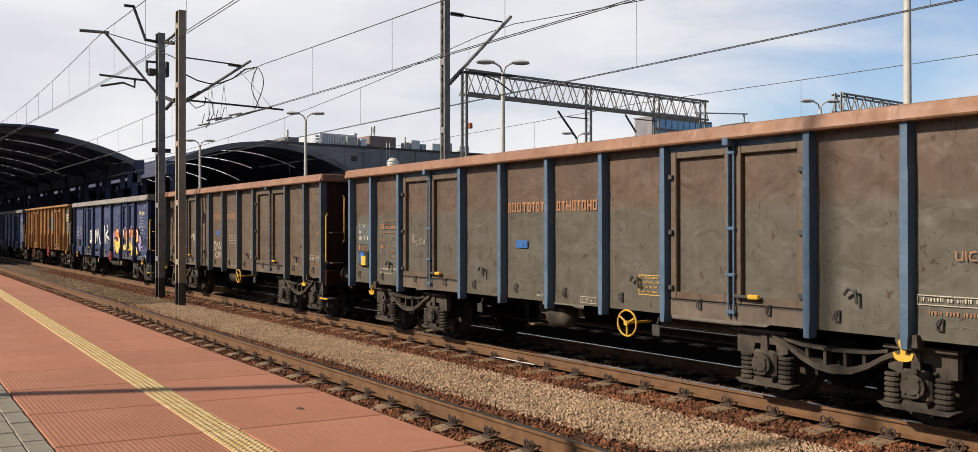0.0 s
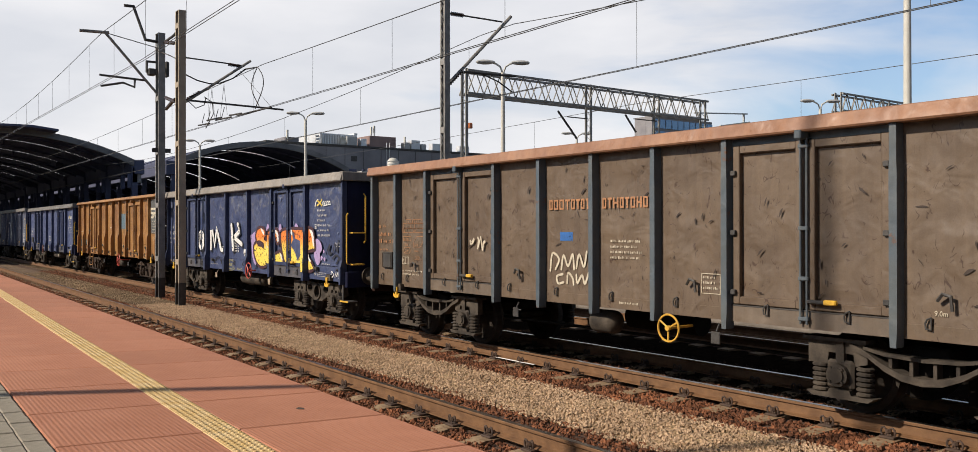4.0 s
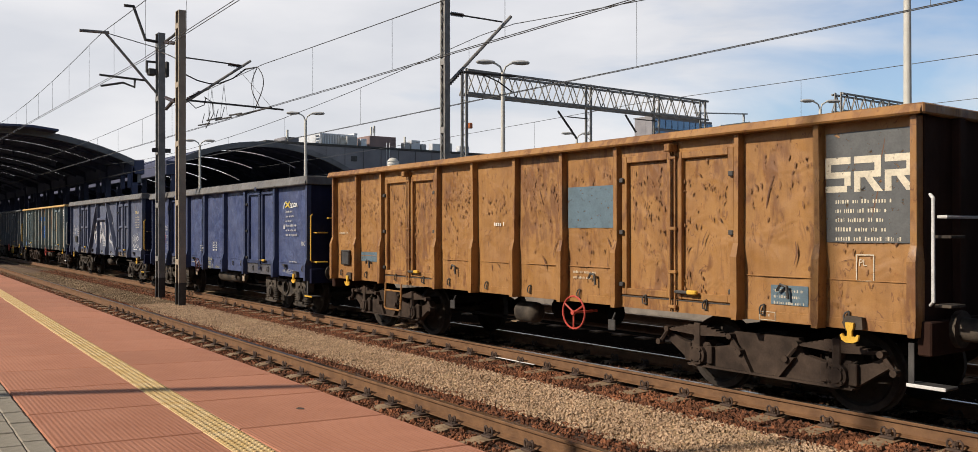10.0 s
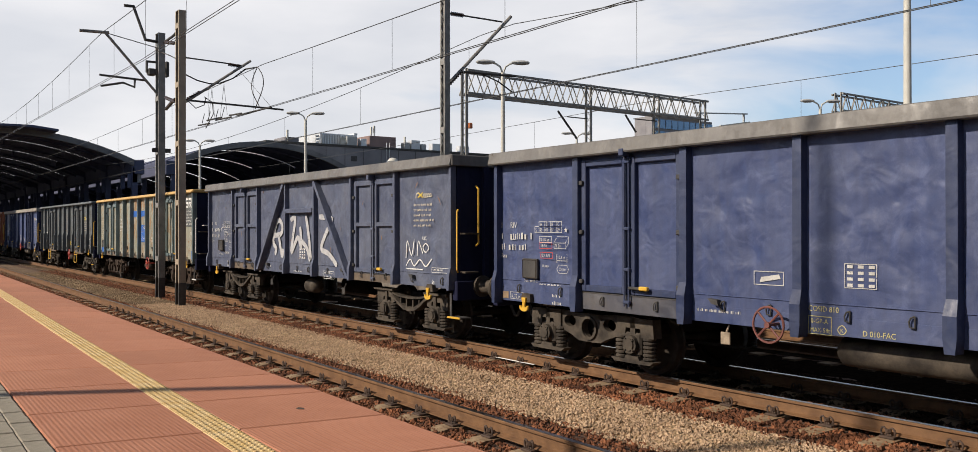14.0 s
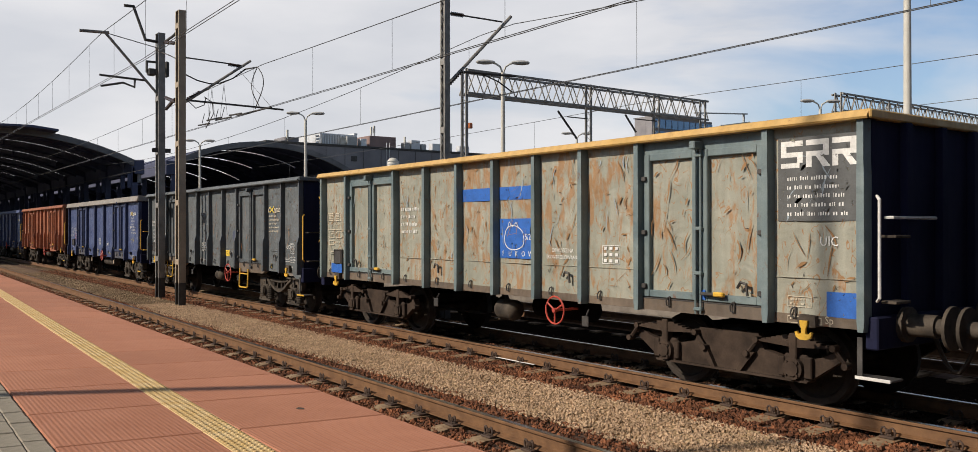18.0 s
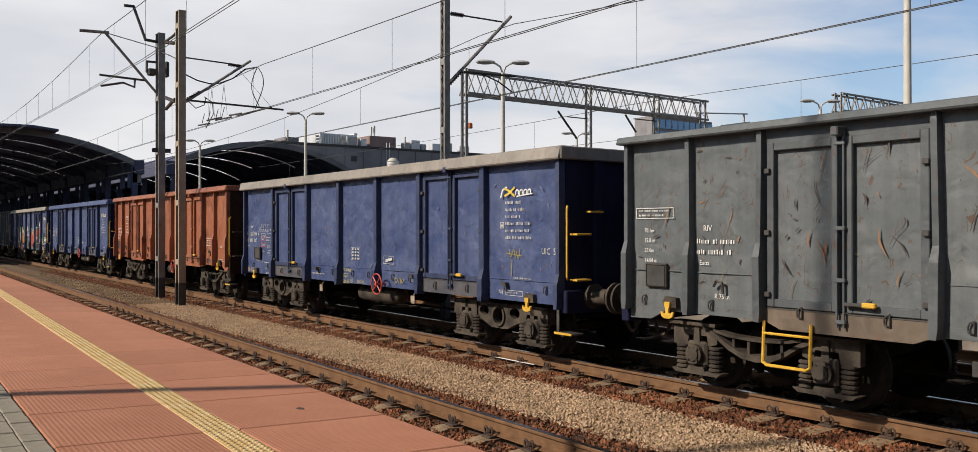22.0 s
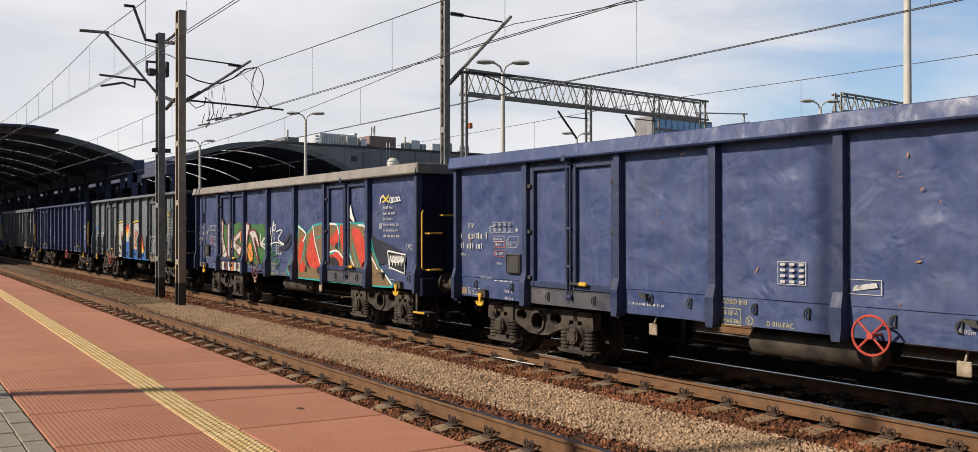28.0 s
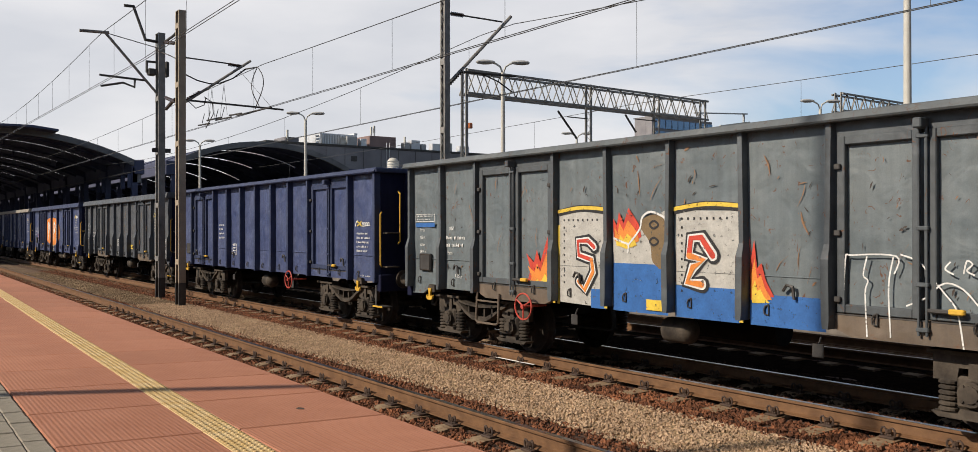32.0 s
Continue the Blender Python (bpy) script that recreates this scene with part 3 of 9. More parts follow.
def insulator(parent, p, q):
    p, q = Vector(p), Vector(q)
    s = Shape()
    for i in range(7):
        a = p.lerp(q, i / 7)
        b = p.lerp(q, (i + 0.6) / 7)
        s.cyl(a, b, 0.06, 10, 0.03)
    s.cyl(p, q, 0.025, 8)
    return part("insulator", s, M["insulator"], parent)


mast_a = h_mast("catenary_mast", -29.3, 8.1, -0.3, 8.47, 0.205, 0.36, M["galv"], "grey steel catenary mast standing in the gravel between tracks")
mast_b = h_mast("catenary_mast", -26.1, 7.80, -0.3, 8.52, 0.20, 0.34, M["mast"], "brownish steel catenary mast standing in the gravel between tracks")
mast_c = h_mast("catenary_mast", -18.5, 12.2, -0.3, 9.9, 0.155, 0.21, M["galv"], "tall grey steel catenary mast behind the train", True)


def rel(mast, *pts):
    """Points of the world in the mast's own space."""
    o = mast.matrix_world.translation if mast.parent is None else Vector()
    return [tuple(Vector(p) - mast.location) for p in pts]


def arm(mast, name, pts, r, material):
    return part(name, Shape().tube(rel(mast, *pts), r, 8), material, mast)


def smooth_path(pts):
    """A bent cable drawn as a rounder line through its points."""
    return [pts[0]] + [tuple((a + b) / 2 for a, b in zip(p, q)) for p, q in zip(pts, pts[1:])] + [pts[-1]]


XA, XB, XC = -29.3, -26.1, -18.5
arm(mast_a, "cantilever", [(XA, 8.1, 6.39), (XA, 6.41, 8.29)], 0.045, M["galv"])
arm(mast_a, "stub_arm", [(XA, 5.65, 8.27), (XA, 6.51, 8.31)], 0.05, M["galv"])
arm(mast_a, "tie_rod", [(XA, 6.5, 8.28), (XA, 8.05, 8.0)], 0.014, M["dark_steel"])
arm(mast_a, "top_bracket", [(XA, 6.97, 9.25), (XA, 7.26, 9.26), (XA, 7.63, 8.23), (XA, 8.05, 8.2)], 0.05, M["dark_steel"])
arm(mast_a, "registration_arm", [(XA, 6.23, 6.94), (XA, 7.67, 6.9)], 0.035, M["dark_steel"])
arm(mast_a, "jumper_cable", [(XA, 8.1, 7.9), (XA + 1.5, 8.0, 7.5), (XA + 3.0, 7.85, 7.1), (XB, 7.75, 6.6)], 0.018, M["dark_steel"])
arm(mast_a, "link_chain", [(XA, 8.2, 8.2), (XA + 1.6, 8.05, 8.12), (XB - 0.2, 7.8, 8.0)], 0.04, M["dark_steel"])
arm(mast_a, "steady_arm", [(XA, 6.27, 6.59), (XA, 6.94, 6.76), (XA, 7.29, 6.65), (XA, 7.3, 6.92)], 0.035, M["dark_steel"])
part("switch_box", Shape().cbox(-0.05, 0.05, -0.46, -0.15, 7.80, 7.86, 0.01).cbox(-0.05, 0.05, -0.46, -0.40, 7.46, 7.82, 0.01).cbox(-0.14, 0.14, -0.40, -0.16, 7.38, 7.60, 0.03), M["dark_steel"], mast_a)
part("switch_box", Shape().cbox(-0.12, 0.12, 0.14, 0.26, 7.37, 7.88, 0.03), M["dark_steel"], mast_a)
part("name_plate", Shape().cbox(0.115, 0.13, -0.3, 0.3, 4.86, 5.0, 0.004), M["dark_steel"], mast_a)
for q in ((6.35, 8.05), (6.0, 8.05), (8.15, 7.9)):
    insulator(mast_a, *rel(mast_a, (XA + 0.6, 8.12, q[0] - 0.05), (XA + 2.3, 7.9, q[0] - 0.4 if q[0] > 6.1 else q[0] + 0.05)))
arm(mast_b, "cantilever", [(XB, 7.96, 5.85), (XB, 9.95, 7.3)], 0.04, M["galv"])
arm(mast_b, "tie_rod", [(XB, 7.92, 7.17), (XB, 9.1, 7.14), (XB, 9.75, 7.12)], 0.022, M["dark_steel"])
arm(mast_b, "registration_arm", [(XB, 8.05, 5.9), (XB, 11.03, 5.86)], 0.03, M["dark_steel"])
arm(mast_b, "jumper_cable", [(XB, 7.9, 6.68), (XB, 8.3, 6.52), (XB, 8.67, 6.46), (XB, 8.99, 6.51), (XB, 9.38, 6.69), (XB, 9.78, 7.02), (XB + 0.9, 9.8, 6.95)], 0.02, M["dark_steel"])
insulator(mast_b, *rel(mast_b, (XB, 7.95, 5.9), (XB, 8.4, 6.2)))
insulator(mast_b, *rel(mast_b, (XB, 9.25, 7.11), (XB, 9.6, 7.09)))
for side in (-1, 1):
    loop = [(-25.1 + side * 0.55 * math.sin(u * 3.6) * (1 - 0.25 * u), 9.78, 6.94 - 1.24 * u) for u in np.linspace(0, 1, 10)]
    arm(mast_b, "jumper_cable", smooth_path(loop), 0.014, M["dark_steel"])
arm(mast_b, "jumper_cable", [(XB, 8.0, 5.9), (XB, 8.25, 5.68), (XB, 8.5, 5.8), (XB, 8.55, 6.02)], 0.014, M["dark_steel"])
arm(mast_b, "jumper_cable", [(XB, 8.5, 6.05), (XB, 8.75, 5.9), (XB, 8.78, 5.55), (XB, 8.55, 5.1)], 0.014, M["dark_steel"])
arm(mast_b, "stay_wire", [(XB, 9.6, 6.95), (-24.05, 9.78, 5.62)], 0.006, M["wire"])
for x in (-29.22, -28.03):
    arm(mast_b, "dropper_fork", [(x - 0.36, 9.78, 5.78), (x, 9.78, 6.8), (x + 0.3, 9.78, 5.78)], 0.006, M["wire"])
for x0, x1, z in ((-30.5, -29.4, 5.70), (-29.6, -28.2, 5.78), (-28.7, -27.3, 5.70), (-27.4, -26.4, 5.72), (-26.7, -24.0, 5.64)):
    arm(mast_b, "section_insulator", [(x0, 9.74, z), (x1, 9.76, z - 0.04)], 0.028, M["dark_steel"])
for x in (-29.9, -29.3, -28.5, -27.9):
    arm(mast_b, "insulator_horn", [(x - 0.25, 9.75, 5.74), (x, 9.75, 6.05)], 0.012, M["dark_steel"])
arm(mast_c, "cantilever", [(XC, 12.22, 5.7), (XC, 14.34, 7.81)], 0.045, M["galv"])
arm(mast_c, "tie_rod", [(XC, 12.25, 7.6), (XC, 14.04, 7.62)], 0.022, M["dark_steel"])
arm(mast_c, "registration_arm", [(XC, 12.8, 6.14), (XC, 14.5, 6.2)], 0.03, M["dark_steel"])
arm(mast_c, "steady_arm", [(XC, 13.3, 6.16), (XC, 13.9, 6.0), (XC, 14.4, 5.75)], 0.02, M["dark_steel"])
insulator(mast_c, *rel(mast_c, (XC, 12.4, 7.6), (XC, 12.8, 7.61)))
insulator(mast_c, *rel(mast_c, (XC, 12.35, 5.8), (XC, 12.75, 6.2)))


def catenary(y0, slope, z_contact, z_mess, sag, span0, span, x_from, x_to, label, double=True, drops=6.0, drop0=0.0, rise=0.0):
    """Contact wire and sagging messenger with droppers along a track."""
    t = thing("overhead_line", label, "overhead wire", "overhead lines")
    yy = lambda x: y0 - slope * x
    def zm(x):
        u = ((x - span0) / span) % 1.0
        return z_mess - sag * 4 * u * (1 - u)
    zc = lambda x: z_contact + rise * max(0.0, -24.0 - x)
    offs = (-0.02, 0.02) if double else (0,)
    for o in offs:
        part("contact_wire", Shape().tube([(x, yy(x) + o * 2, zc(x)) for x in (x_from, -24.0, x_to)], 0.009, 5), M["wire"], t)
    n = int((x_to - x_from) / 1.5)
    part("messenger_wire", Shape().tube([(x, yy(x), zm(x)) for x in np.linspace(x_from, x_to, n)], 0.011, 5), M["wire"], t)
    x = drop0 - 50 * drops
    while x < x_to:
        if x > x_from:
            part("dropper", Shape().cyl((x, yy(x), zc(x)), (x, yy(x), zm(x)), 0.005, 4), M["wire"], t)
        x += drops
    return t


catenary(5.78, 0.0166, 6.56, 8.25, 0.26, -29.3, 30, -64, 20, "twin contact wire and messenger above the platform track", drops=3.7, drop0=-31.1, rise=0.0205)
catenary(9.78, 0.0, 5.62, 6.95, 0.35, -24.6, 60, -80, 20, "twin contact wire and messenger above the train", drops=4.2, drop0=-21.2)
catenary(14.0, 0.0, 5.64, 7.5, 1.3, -18.5, 60, -90, 25, "contact wire and messenger above the third track", drops=6.5, drop0=-13.5)
catenary(25.4, 0.0, 5.7, 7.1, 0.25, -24, 60, -110, 30, "contact wire and messenger above a far track", False, drops=7, drop0=-31)


def lamp_post(x, y, h, label, k=1.0):
    t = thing("street_lamp", label, "lamp post", "platform lamp posts", at=pose(x, y, 0.7))
    H = h - 0.7
    part("pole", Shape().cyl((0, 0, 0), (0, 0, H - 0.35), 0.10 * k, 12, 0.07 * k), M["lamp_pole"], t, smooth=True)
    for s in (-1, 1):
        ang = radians(60)
        dx, dy = s * math.cos(ang) * 0.48, s * math.sin(ang) * 0.48
        part("arm", Shape().tube([(0, 0, H - 0.4), (dx * 0.2, dy * 0.2, H - 0.15), (dx * 0.5, dy * 0.5, H - 0.05), (dx * 0.8, dy * 0.8, H)], 0.035, 8), M["lamp_pole"], t)
        hd = Shape()
        hd.lathe([(0.0, -0.35), (0.09, -0.3), (0.15, -0.1), (0.16, 0.1), (0.11, 0.3), (0.0, 0.36)], 12, 0)
        hd.v = [(a, b, c * 0.55 - 0.02) for a, b, c in hd.v]
        o = part("lamp_head", hd, M["lamp_head"], t, smooth=True)
        o.matrix_local = pose(dx * 1.3, dy * 1.3, H + 0.03, 0, 0, 60 if s > 0 else 240)
    return t


for x in (-9.86, -24.6, -41.4, -58.3):
    lamp_post(x, 18.7, 8.0 if x < -20 else 9.5, "pale twin-arm lamp post on the far platform")
for x in (-23.8, -40.7):
    lamp_post(x + 0.45, 36.4, 8.0, "pale twin-arm lamp post on a distant platform")


ORANGE_SIGN = surface("orange_enamel", (0.45, 0.12, 0.04), (0.55, 0.17, 0.06), 6, 0.6)


def gantry(x, y0, y1, z0, z1, posts, label):
    """Lattice portal beam over the tracks on lattice posts."""
    t = thing("gantry", label, "gantry", "lattice portals")
    for xx in (x - 0.3, x + 0.3):
        for z in (z0, z1):
            part("chord", Shape().cbox(xx - 0.05, xx + 0.05, y0, y1, z - 0.05, z + 0.05, 0.01), M["galv"], t)
    n = int((y1 - y0) / 0.85)
    d = (y1 - y0) / n
    for i in range(n):
        a, b = y0 + i * d, y0 + (i + 1) * d
        for xx in (x - 0.3, x + 0.3):
            part("brace", Shape().tube([(xx, a, z0), (xx, (a + b) / 2, z1), (xx, b, z0)], 0.03, 5), M["galv"], t)
    for y, zb in posts:
        for s in (-1, 1):
            part("post", Shape().cbox(x + s * 0.17 - 0.03, x + s * 0.17 + 0.03, y - 0.07, y + 0.07, zb, z1 + 0.1, 0.01), M["galv"], t)
        k = int((z1 - zb) / 0.6)
        for i in range(k):
            part("lacing", Shape().tube([(x - 0.17, y, zb + i * 0.6), (x + 0.17, y, zb + i * 0.6 + 0.3), (x - 0.17, y, zb + (i + 1) * 0.6)], 0.014, 4), M["galv"], t)
    return t


portal = gantry(-31.0, 21.4, 37.35, 7.95, 8.95, [(21.45, 0.0), (28.8, 0.0), (33.6, 0.0), (37.25, 0.0)], "grey lattice steel portal spanning the far tracks")
for ya, za, yb, zb, yc, zc in ((26.84, 7.63, 28.03, 6.4, 28.76, 7.4), (31.32, 7.8, 32.08, 6.97, 33.6, 7.64)):
    part("drop_arm", Shape().cyl((-31, ya, za), (-31, yb, zb), 0.05, 6), M["dark_steel"], portal)
    part("drop_tie", Shape().cyl((-31, ya + 0.6, zc), (-31, yc, zc), 0.03, 6), M["dark_steel"], portal)
part("signal_lamp", Shape().cbox(-30.84, -30.68, 21.5, 21.68, 6.42, 6.66, 0.03), ORANGE_SIGN, portal, "small orange signal box")
gantry(-26.0, 42.1, 60.0, 8.3, 9.2, [(42.2, 0.0), (47.0, 0.0)], "grey lattice steel portal over the sidings")


def hall(y0, y1, apex, spring, x0, x1, slit_a, slit_b, label):
    """Barrel roof with curved slits of daylight, on a row of posts."""
    t = thing("train_hall", label, "station roof", "barrel roofs")
    n = 28
    yc, hw = (y0 + y1) / 2, (y1 - y0) / 2
    rise = apex - spring
    R = (hw * hw + rise * rise) / (2 * rise)
    a0 = math.asin(hw / R)
    def pt(u, r):
        a = -a0 + 2 * a0 * u
        return (yc + r * math.sin(a), apex - R + r * math.cos(a))
    def shell(xa, xb, u0, u1, thick=0.18, drop=0.0):
        """Roof between xa (far) and xb (near), sagging by drop at the near end."""
        m = max(2, int(n * (u1 - u0)))
        us = [u0 + (u1 - u0) * i / m for i in range(m + 1)]
        poly = [pt(u, R) for u in us] + [pt(u, R - thick) for u in reversed(us)]
        s = Shape().prism(poly, 0, xa, xb)
        s.v = [(x, y, z - drop * (x - xa) / (xb - xa)) for x, y, z in s.v]
        return s
    step, drop = (8.2, 0.05) if y0 < 0 else (8.2, 0.10)
    x = x0
    k = 0
    while x > x1:
        part("roof_bay", shell(x - step, x, 0, 1, 0.04, drop), M["roof_dark"], t)
        lo, hi = slit_a + 0.05 * (k % 2), slit_b - 0.06 * ((k + 1) % 3)
        mid = lo + (hi - lo) * (0.3 + 0.2 * (k % 3))
        for ua, ub in ((0.0, lo), (mid, mid + 0.008), (hi, 1.0)):
            part("fascia", shell(x - step - 0.03, x - step + 0.03, ua, ub, 0.5), M["roof_dark"], t)
        part("arch_beam", shell(x - step * 0.5 - 0.1, x - step * 0.5 + 0.1, 0, 1, 0.24), M["roof_dark"], t)
        for y in (y0 + 0.3, y1 - 0.3):
            part("column", Shape().cbox(x - 0.2, x + 0.2, y - 0.2, y + 0.2, 0.6, spring - 0.3, 0.03), M["roof_dark"], t)
        for j in (0, 1):
            part("hanger", Shape().cbox(x - 2.1 * j - 0.1, x - 2.1 * j + 0.1, y1 - 0.75, y1 - 0.45, spring - 1.9, spring - 0.9, 0.02), M["roof_dark"], t)
        x -= step
        k += 1
    part("front_arch", shell(x0 - 0.05, x0 + 0.25, 0, 1, 0.42, 0).box(x0, x0 + 0.2, y1 - 0.45, y1 + 0.15, spring - 1.5, spring - 0.4), M["roof_edge"], t)
    for y in (y0, y1):
        part("eaves_beam", Shape().cbox(x1, x0 + 0.3, y - 0.35, y + 0.35, spring - 0.9, spring + 0.15, 0.05), M["roof_dark"], t)
    return t


near_hall = hall(-1.2, 16.7, 8.95, 6.95, -66, -165, 0.42, 0.97, "dark barrel-vaulted train hall roof with curved slits")
porch = part("front_bay", Shape().prism([(-1.2, 6.95), (2.0, 8.05), (5.0, 8.75), (7.8, 8.98), (9.5, 9.0), (11.1, 8.82), (11.1, 8.68), (9.5, 8.84), (7.8, 8.84), (5.0, 8.6), (2.0, 7.9), (-1.2, 6.8)], 0, -65.8, -64.2), M["roof_dark"], near_hall, "raised front edge of the roof")
hall(18.9, 34.0, 9.0, 7.0, -66, -165, 0.34, 0.95, "second dark barrel-vaulted roof beside the train hall")
tagged(part("hall_end_wall", Shape().box(-172, -170, -20, 80, -0.6, 11), M["roof_dark"]), "dark far end of the train hall", "wall", kind="structure")

far_platform = thing("far_platform", "concrete island platform behind the train", "platform", kind="structure")
part("slab", Shape().cbox(-165, 30, 16.2, 21.2, -0.6, 0.7, 0.03), M["plat_edge"], far_platform)
far_platform_b = thing("far_platform", "distant concrete island platform", "platform", kind="structure")
part("slab", Shape().cbox(-165, 30, 33.5, 39.0, -0.6, 0.7, 0.03), M["plat_edge"], far_platform_b)

# pale roof of the third platform
third = thing("platform_roof", "pale sheet-metal platform roof with a toothed eaves line", "station roof")
part("sheet_roof", Shape().prism([(35.0, 7.0), (42, 7.75), (50.0, 8.15), (50.0, 7.85), (42, 7.45), (35.0, 6.7)], 0, -120, -66), M["roof_pale"], third)
for i in range(30):
    part("eaves_tooth", Shape().cbox(-66.05, -65.9, 35.0 + i * 0.5, 35.28 + i * 0.5, 7.0 + i * 0.038 - (0.0002 * i * i), 7.2 + i * 0.038 - (0.0002 * i * i), 0.01), M["roof_dark"], third)
for y in (36, 49):
    for x in (-70, -85, -100, -115):
        part("column", Shape().cyl((x, y, -0.6), (x, y, 7.1 + (y - 36) * 0.08), 0.15, 10), M["roof_dark"], third)
vent = thing("roof_vent", "white domed ventilator on a roof", "ventilator", at=pose(-68, 39.2, 7.35))
part("dome", Shape().lathe([(0.0, 1.15), (0.3, 1.08), (0.5, 0.85), (0.52, 0.5), (0.52, 0.0)], 16, 2), M["lamp_pole"], vent, smooth=True)
for z in (0.25, 0.5, 0.75):
    part("rib", Shape().lathe([(0.53, z), (0.57, z + 0.04), (0.53, z + 0.08)], 16, 2), M["lamp_head"], vent)

block = thing("office_building", "long dark grey flat-roofed building with rooftop plant", "building")
body = part("wall", Shape().cbox(-125, -110, 44.0, 84.0, -0.6, 13.6, 0.05), M["bldg_grey"], block)
for i in range(13):
    part("cladding_joint", Shape().box(-109.99, -109.96, 46.9 + i * 2.9, 46.96 + i * 2.9, 2, 13.5), M["dark_steel"], body)
part("window", Shape().cbox(-110.02, -109.9, 56.6, 57.5, 11.65, 12.4, 0.02), M["dark_steel"], body)
part("parapet", Shape().cbox(-125.1, -109.85, 43.9, 84.1, 13.6, 13.9, 0.03), M["dark_steel"], block)
part("plant_room", Shape().cbox(-118, -111, 52.3, 58.1, 13.6, 15.5, 0.05), M["metal_pale"], block, "pale ribbed metal plant room")
for i in range(14):
    part("louvre", Shape().box(-111.0, -110.93, 52.5 + i * 0.4, 52.6 + i * 0.4, 13.9, 15.3), M["lamp_head"], block)
for z in (14.1, 14.55, 15.0):
    part("duct", Shape().cyl((-111.4, 51.75, z), (-111.4, 52.4, z + 0.12), 0.16, 8), M["metal_pale"], block, "pale ventilation duct end")
part("satellite_dish", Shape().lathe([(0.0, 0.0), (0.3, 0.05), (0.5, 0.16), (0.52, 0.2)], 14, 0, (-110.5, 55.5, 14.5)), M["lamp_pole"], block, "white satellite dish")
part("gable_parapet", Shape().cbox(-118, -111, 57.6, 58.15, 15.5, 15.78, 0.03), M["metal_pale"], block)
part("penthouse", Shape().cbox(-118, -111, 60.1, 64.5, 13.6, 15.6, 0.05), M["bldg_brown"], block, "brown rooftop stair house")
for y, hgt in ((60.9, 17.0), (61.4, 17.2), (47.9, 15.7), (66.6, 15.9)):
    part("antenna", Shape().cyl((-112, y, 13.6), (-112, y, hgt), 0.09, 6).cbox(-112.15, -111.85, y - 0.12, y + 0.12, hgt - 1.1, hgt, 0.02), M["lamp_pole"], block)
part("stair_box", Shape().cbox(-116, -112, 47.6, 49.6, 13.6, 14.75, 0.05), M["bldg_grey"], block)
for i, (y, w_, h_) in enumerate(((56.2, 1.6, 1.2), (58.4, 0.9, 1.0), (65.6, 1.0, 0.9), (66.8, 1.5, 1.3), (68.6, 0.8, 0.8), (70.5, 1.7, 1.0), (73.0, 1.1, 1.2), (75.5, 1.8, 0.9))):
    part("air_handler", Shape().cbox(-111.5, -110.4, y, y + w_, 13.6, 13.6 + h_ + 0.4, 0.04), M["metal_pale"] if i % 2 else M["lamp_head"], block)
part("roof_ladder", Shape().tube([(-109.9, 62.3, 10), (-109.9, 62.3, 14.6)], 0.05, 5).tube([(-109.9, 62.8, 10), (-109.9, 62.8, 14.6)], 0.05, 5), M["metal_pale"], block)

GLASS = surface("blue_tower_glass", (0.10, 0.19, 0.33), (0.20, 0.31, 0.47), 0.05, 0.15, 0.3, fine=2.0, bump_s=0.02)
tower = thing("tower_block", "distant blue-glass tower block with pale floor bands", "building")
part("core", Shape().cbox(-198, -190.3, 204.2, 233.5, -0.6, 38.0, 0.1), M["bldg_grey"], tower)
part("core", Shape().cbox(-194, -190.3, 199.2, 204.0, -0.6, 29.5, 0.1), M["bldg_grey"], tower)
for f in range(6):
    z = 15.2 + f * 3.8
    for i in range(10):
        part("window", Shape().box(-190.25, -190.05, 204.7 + i * 2.9, 207.2 + i * 2.9, z, z + 2.9), GLASS, tower)
    if f < 3:
        for i in range(2):
            part("window", Shape().box(-190.25, -190.05, 199.5 + i * 2.3, 201.4 + i * 2.3, z - 0.8, z + 1.9), GLASS, tower)
part("roof_plant", Shape().cbox(-197, -192, 208, 228, 38.0, 39.6, 0.1), M["lamp_head"], tower)
crane = thing("tower_crane", "distant pale tower crane jib", "crane")
part("jib", Shape().tube([(-190, 224, 40.4), (-190, 252, 42.2)], 0.3, 4), M["lamp_head"], crane)
part("lower_jib", Shape().tube([(-189, 236, 36.8), (-189, 252, 39.2)], 0.35, 4), M["lamp_pole"], crane)
part("mast", Shape().cyl((-190, 250, -0.6), (-190, 250, 42.2), 0.4, 4), M["lamp_head"], crane)

# the platform lamp post whose shadow falls across the slabs and the wagons
near_lamp = lamp_post(-8.80, -3.05, 13.1, "pale twin-arm lamp post on the near platform", 1.05)

# unseen house-shaped block added behind the near platform to hold back sky light
house = thing("station_house", "plain pale unseen block added behind the near platform", "building")
part("wall", Shape().cbox(-90, 40, -26, -15, -0.6, 6.0, 0.05), M["plat_edge"], house)
part("roof", Shape().cbox(-91, 41, -27, -14, 6.0, 6.4, 0.05), M["roof_edge"], house)


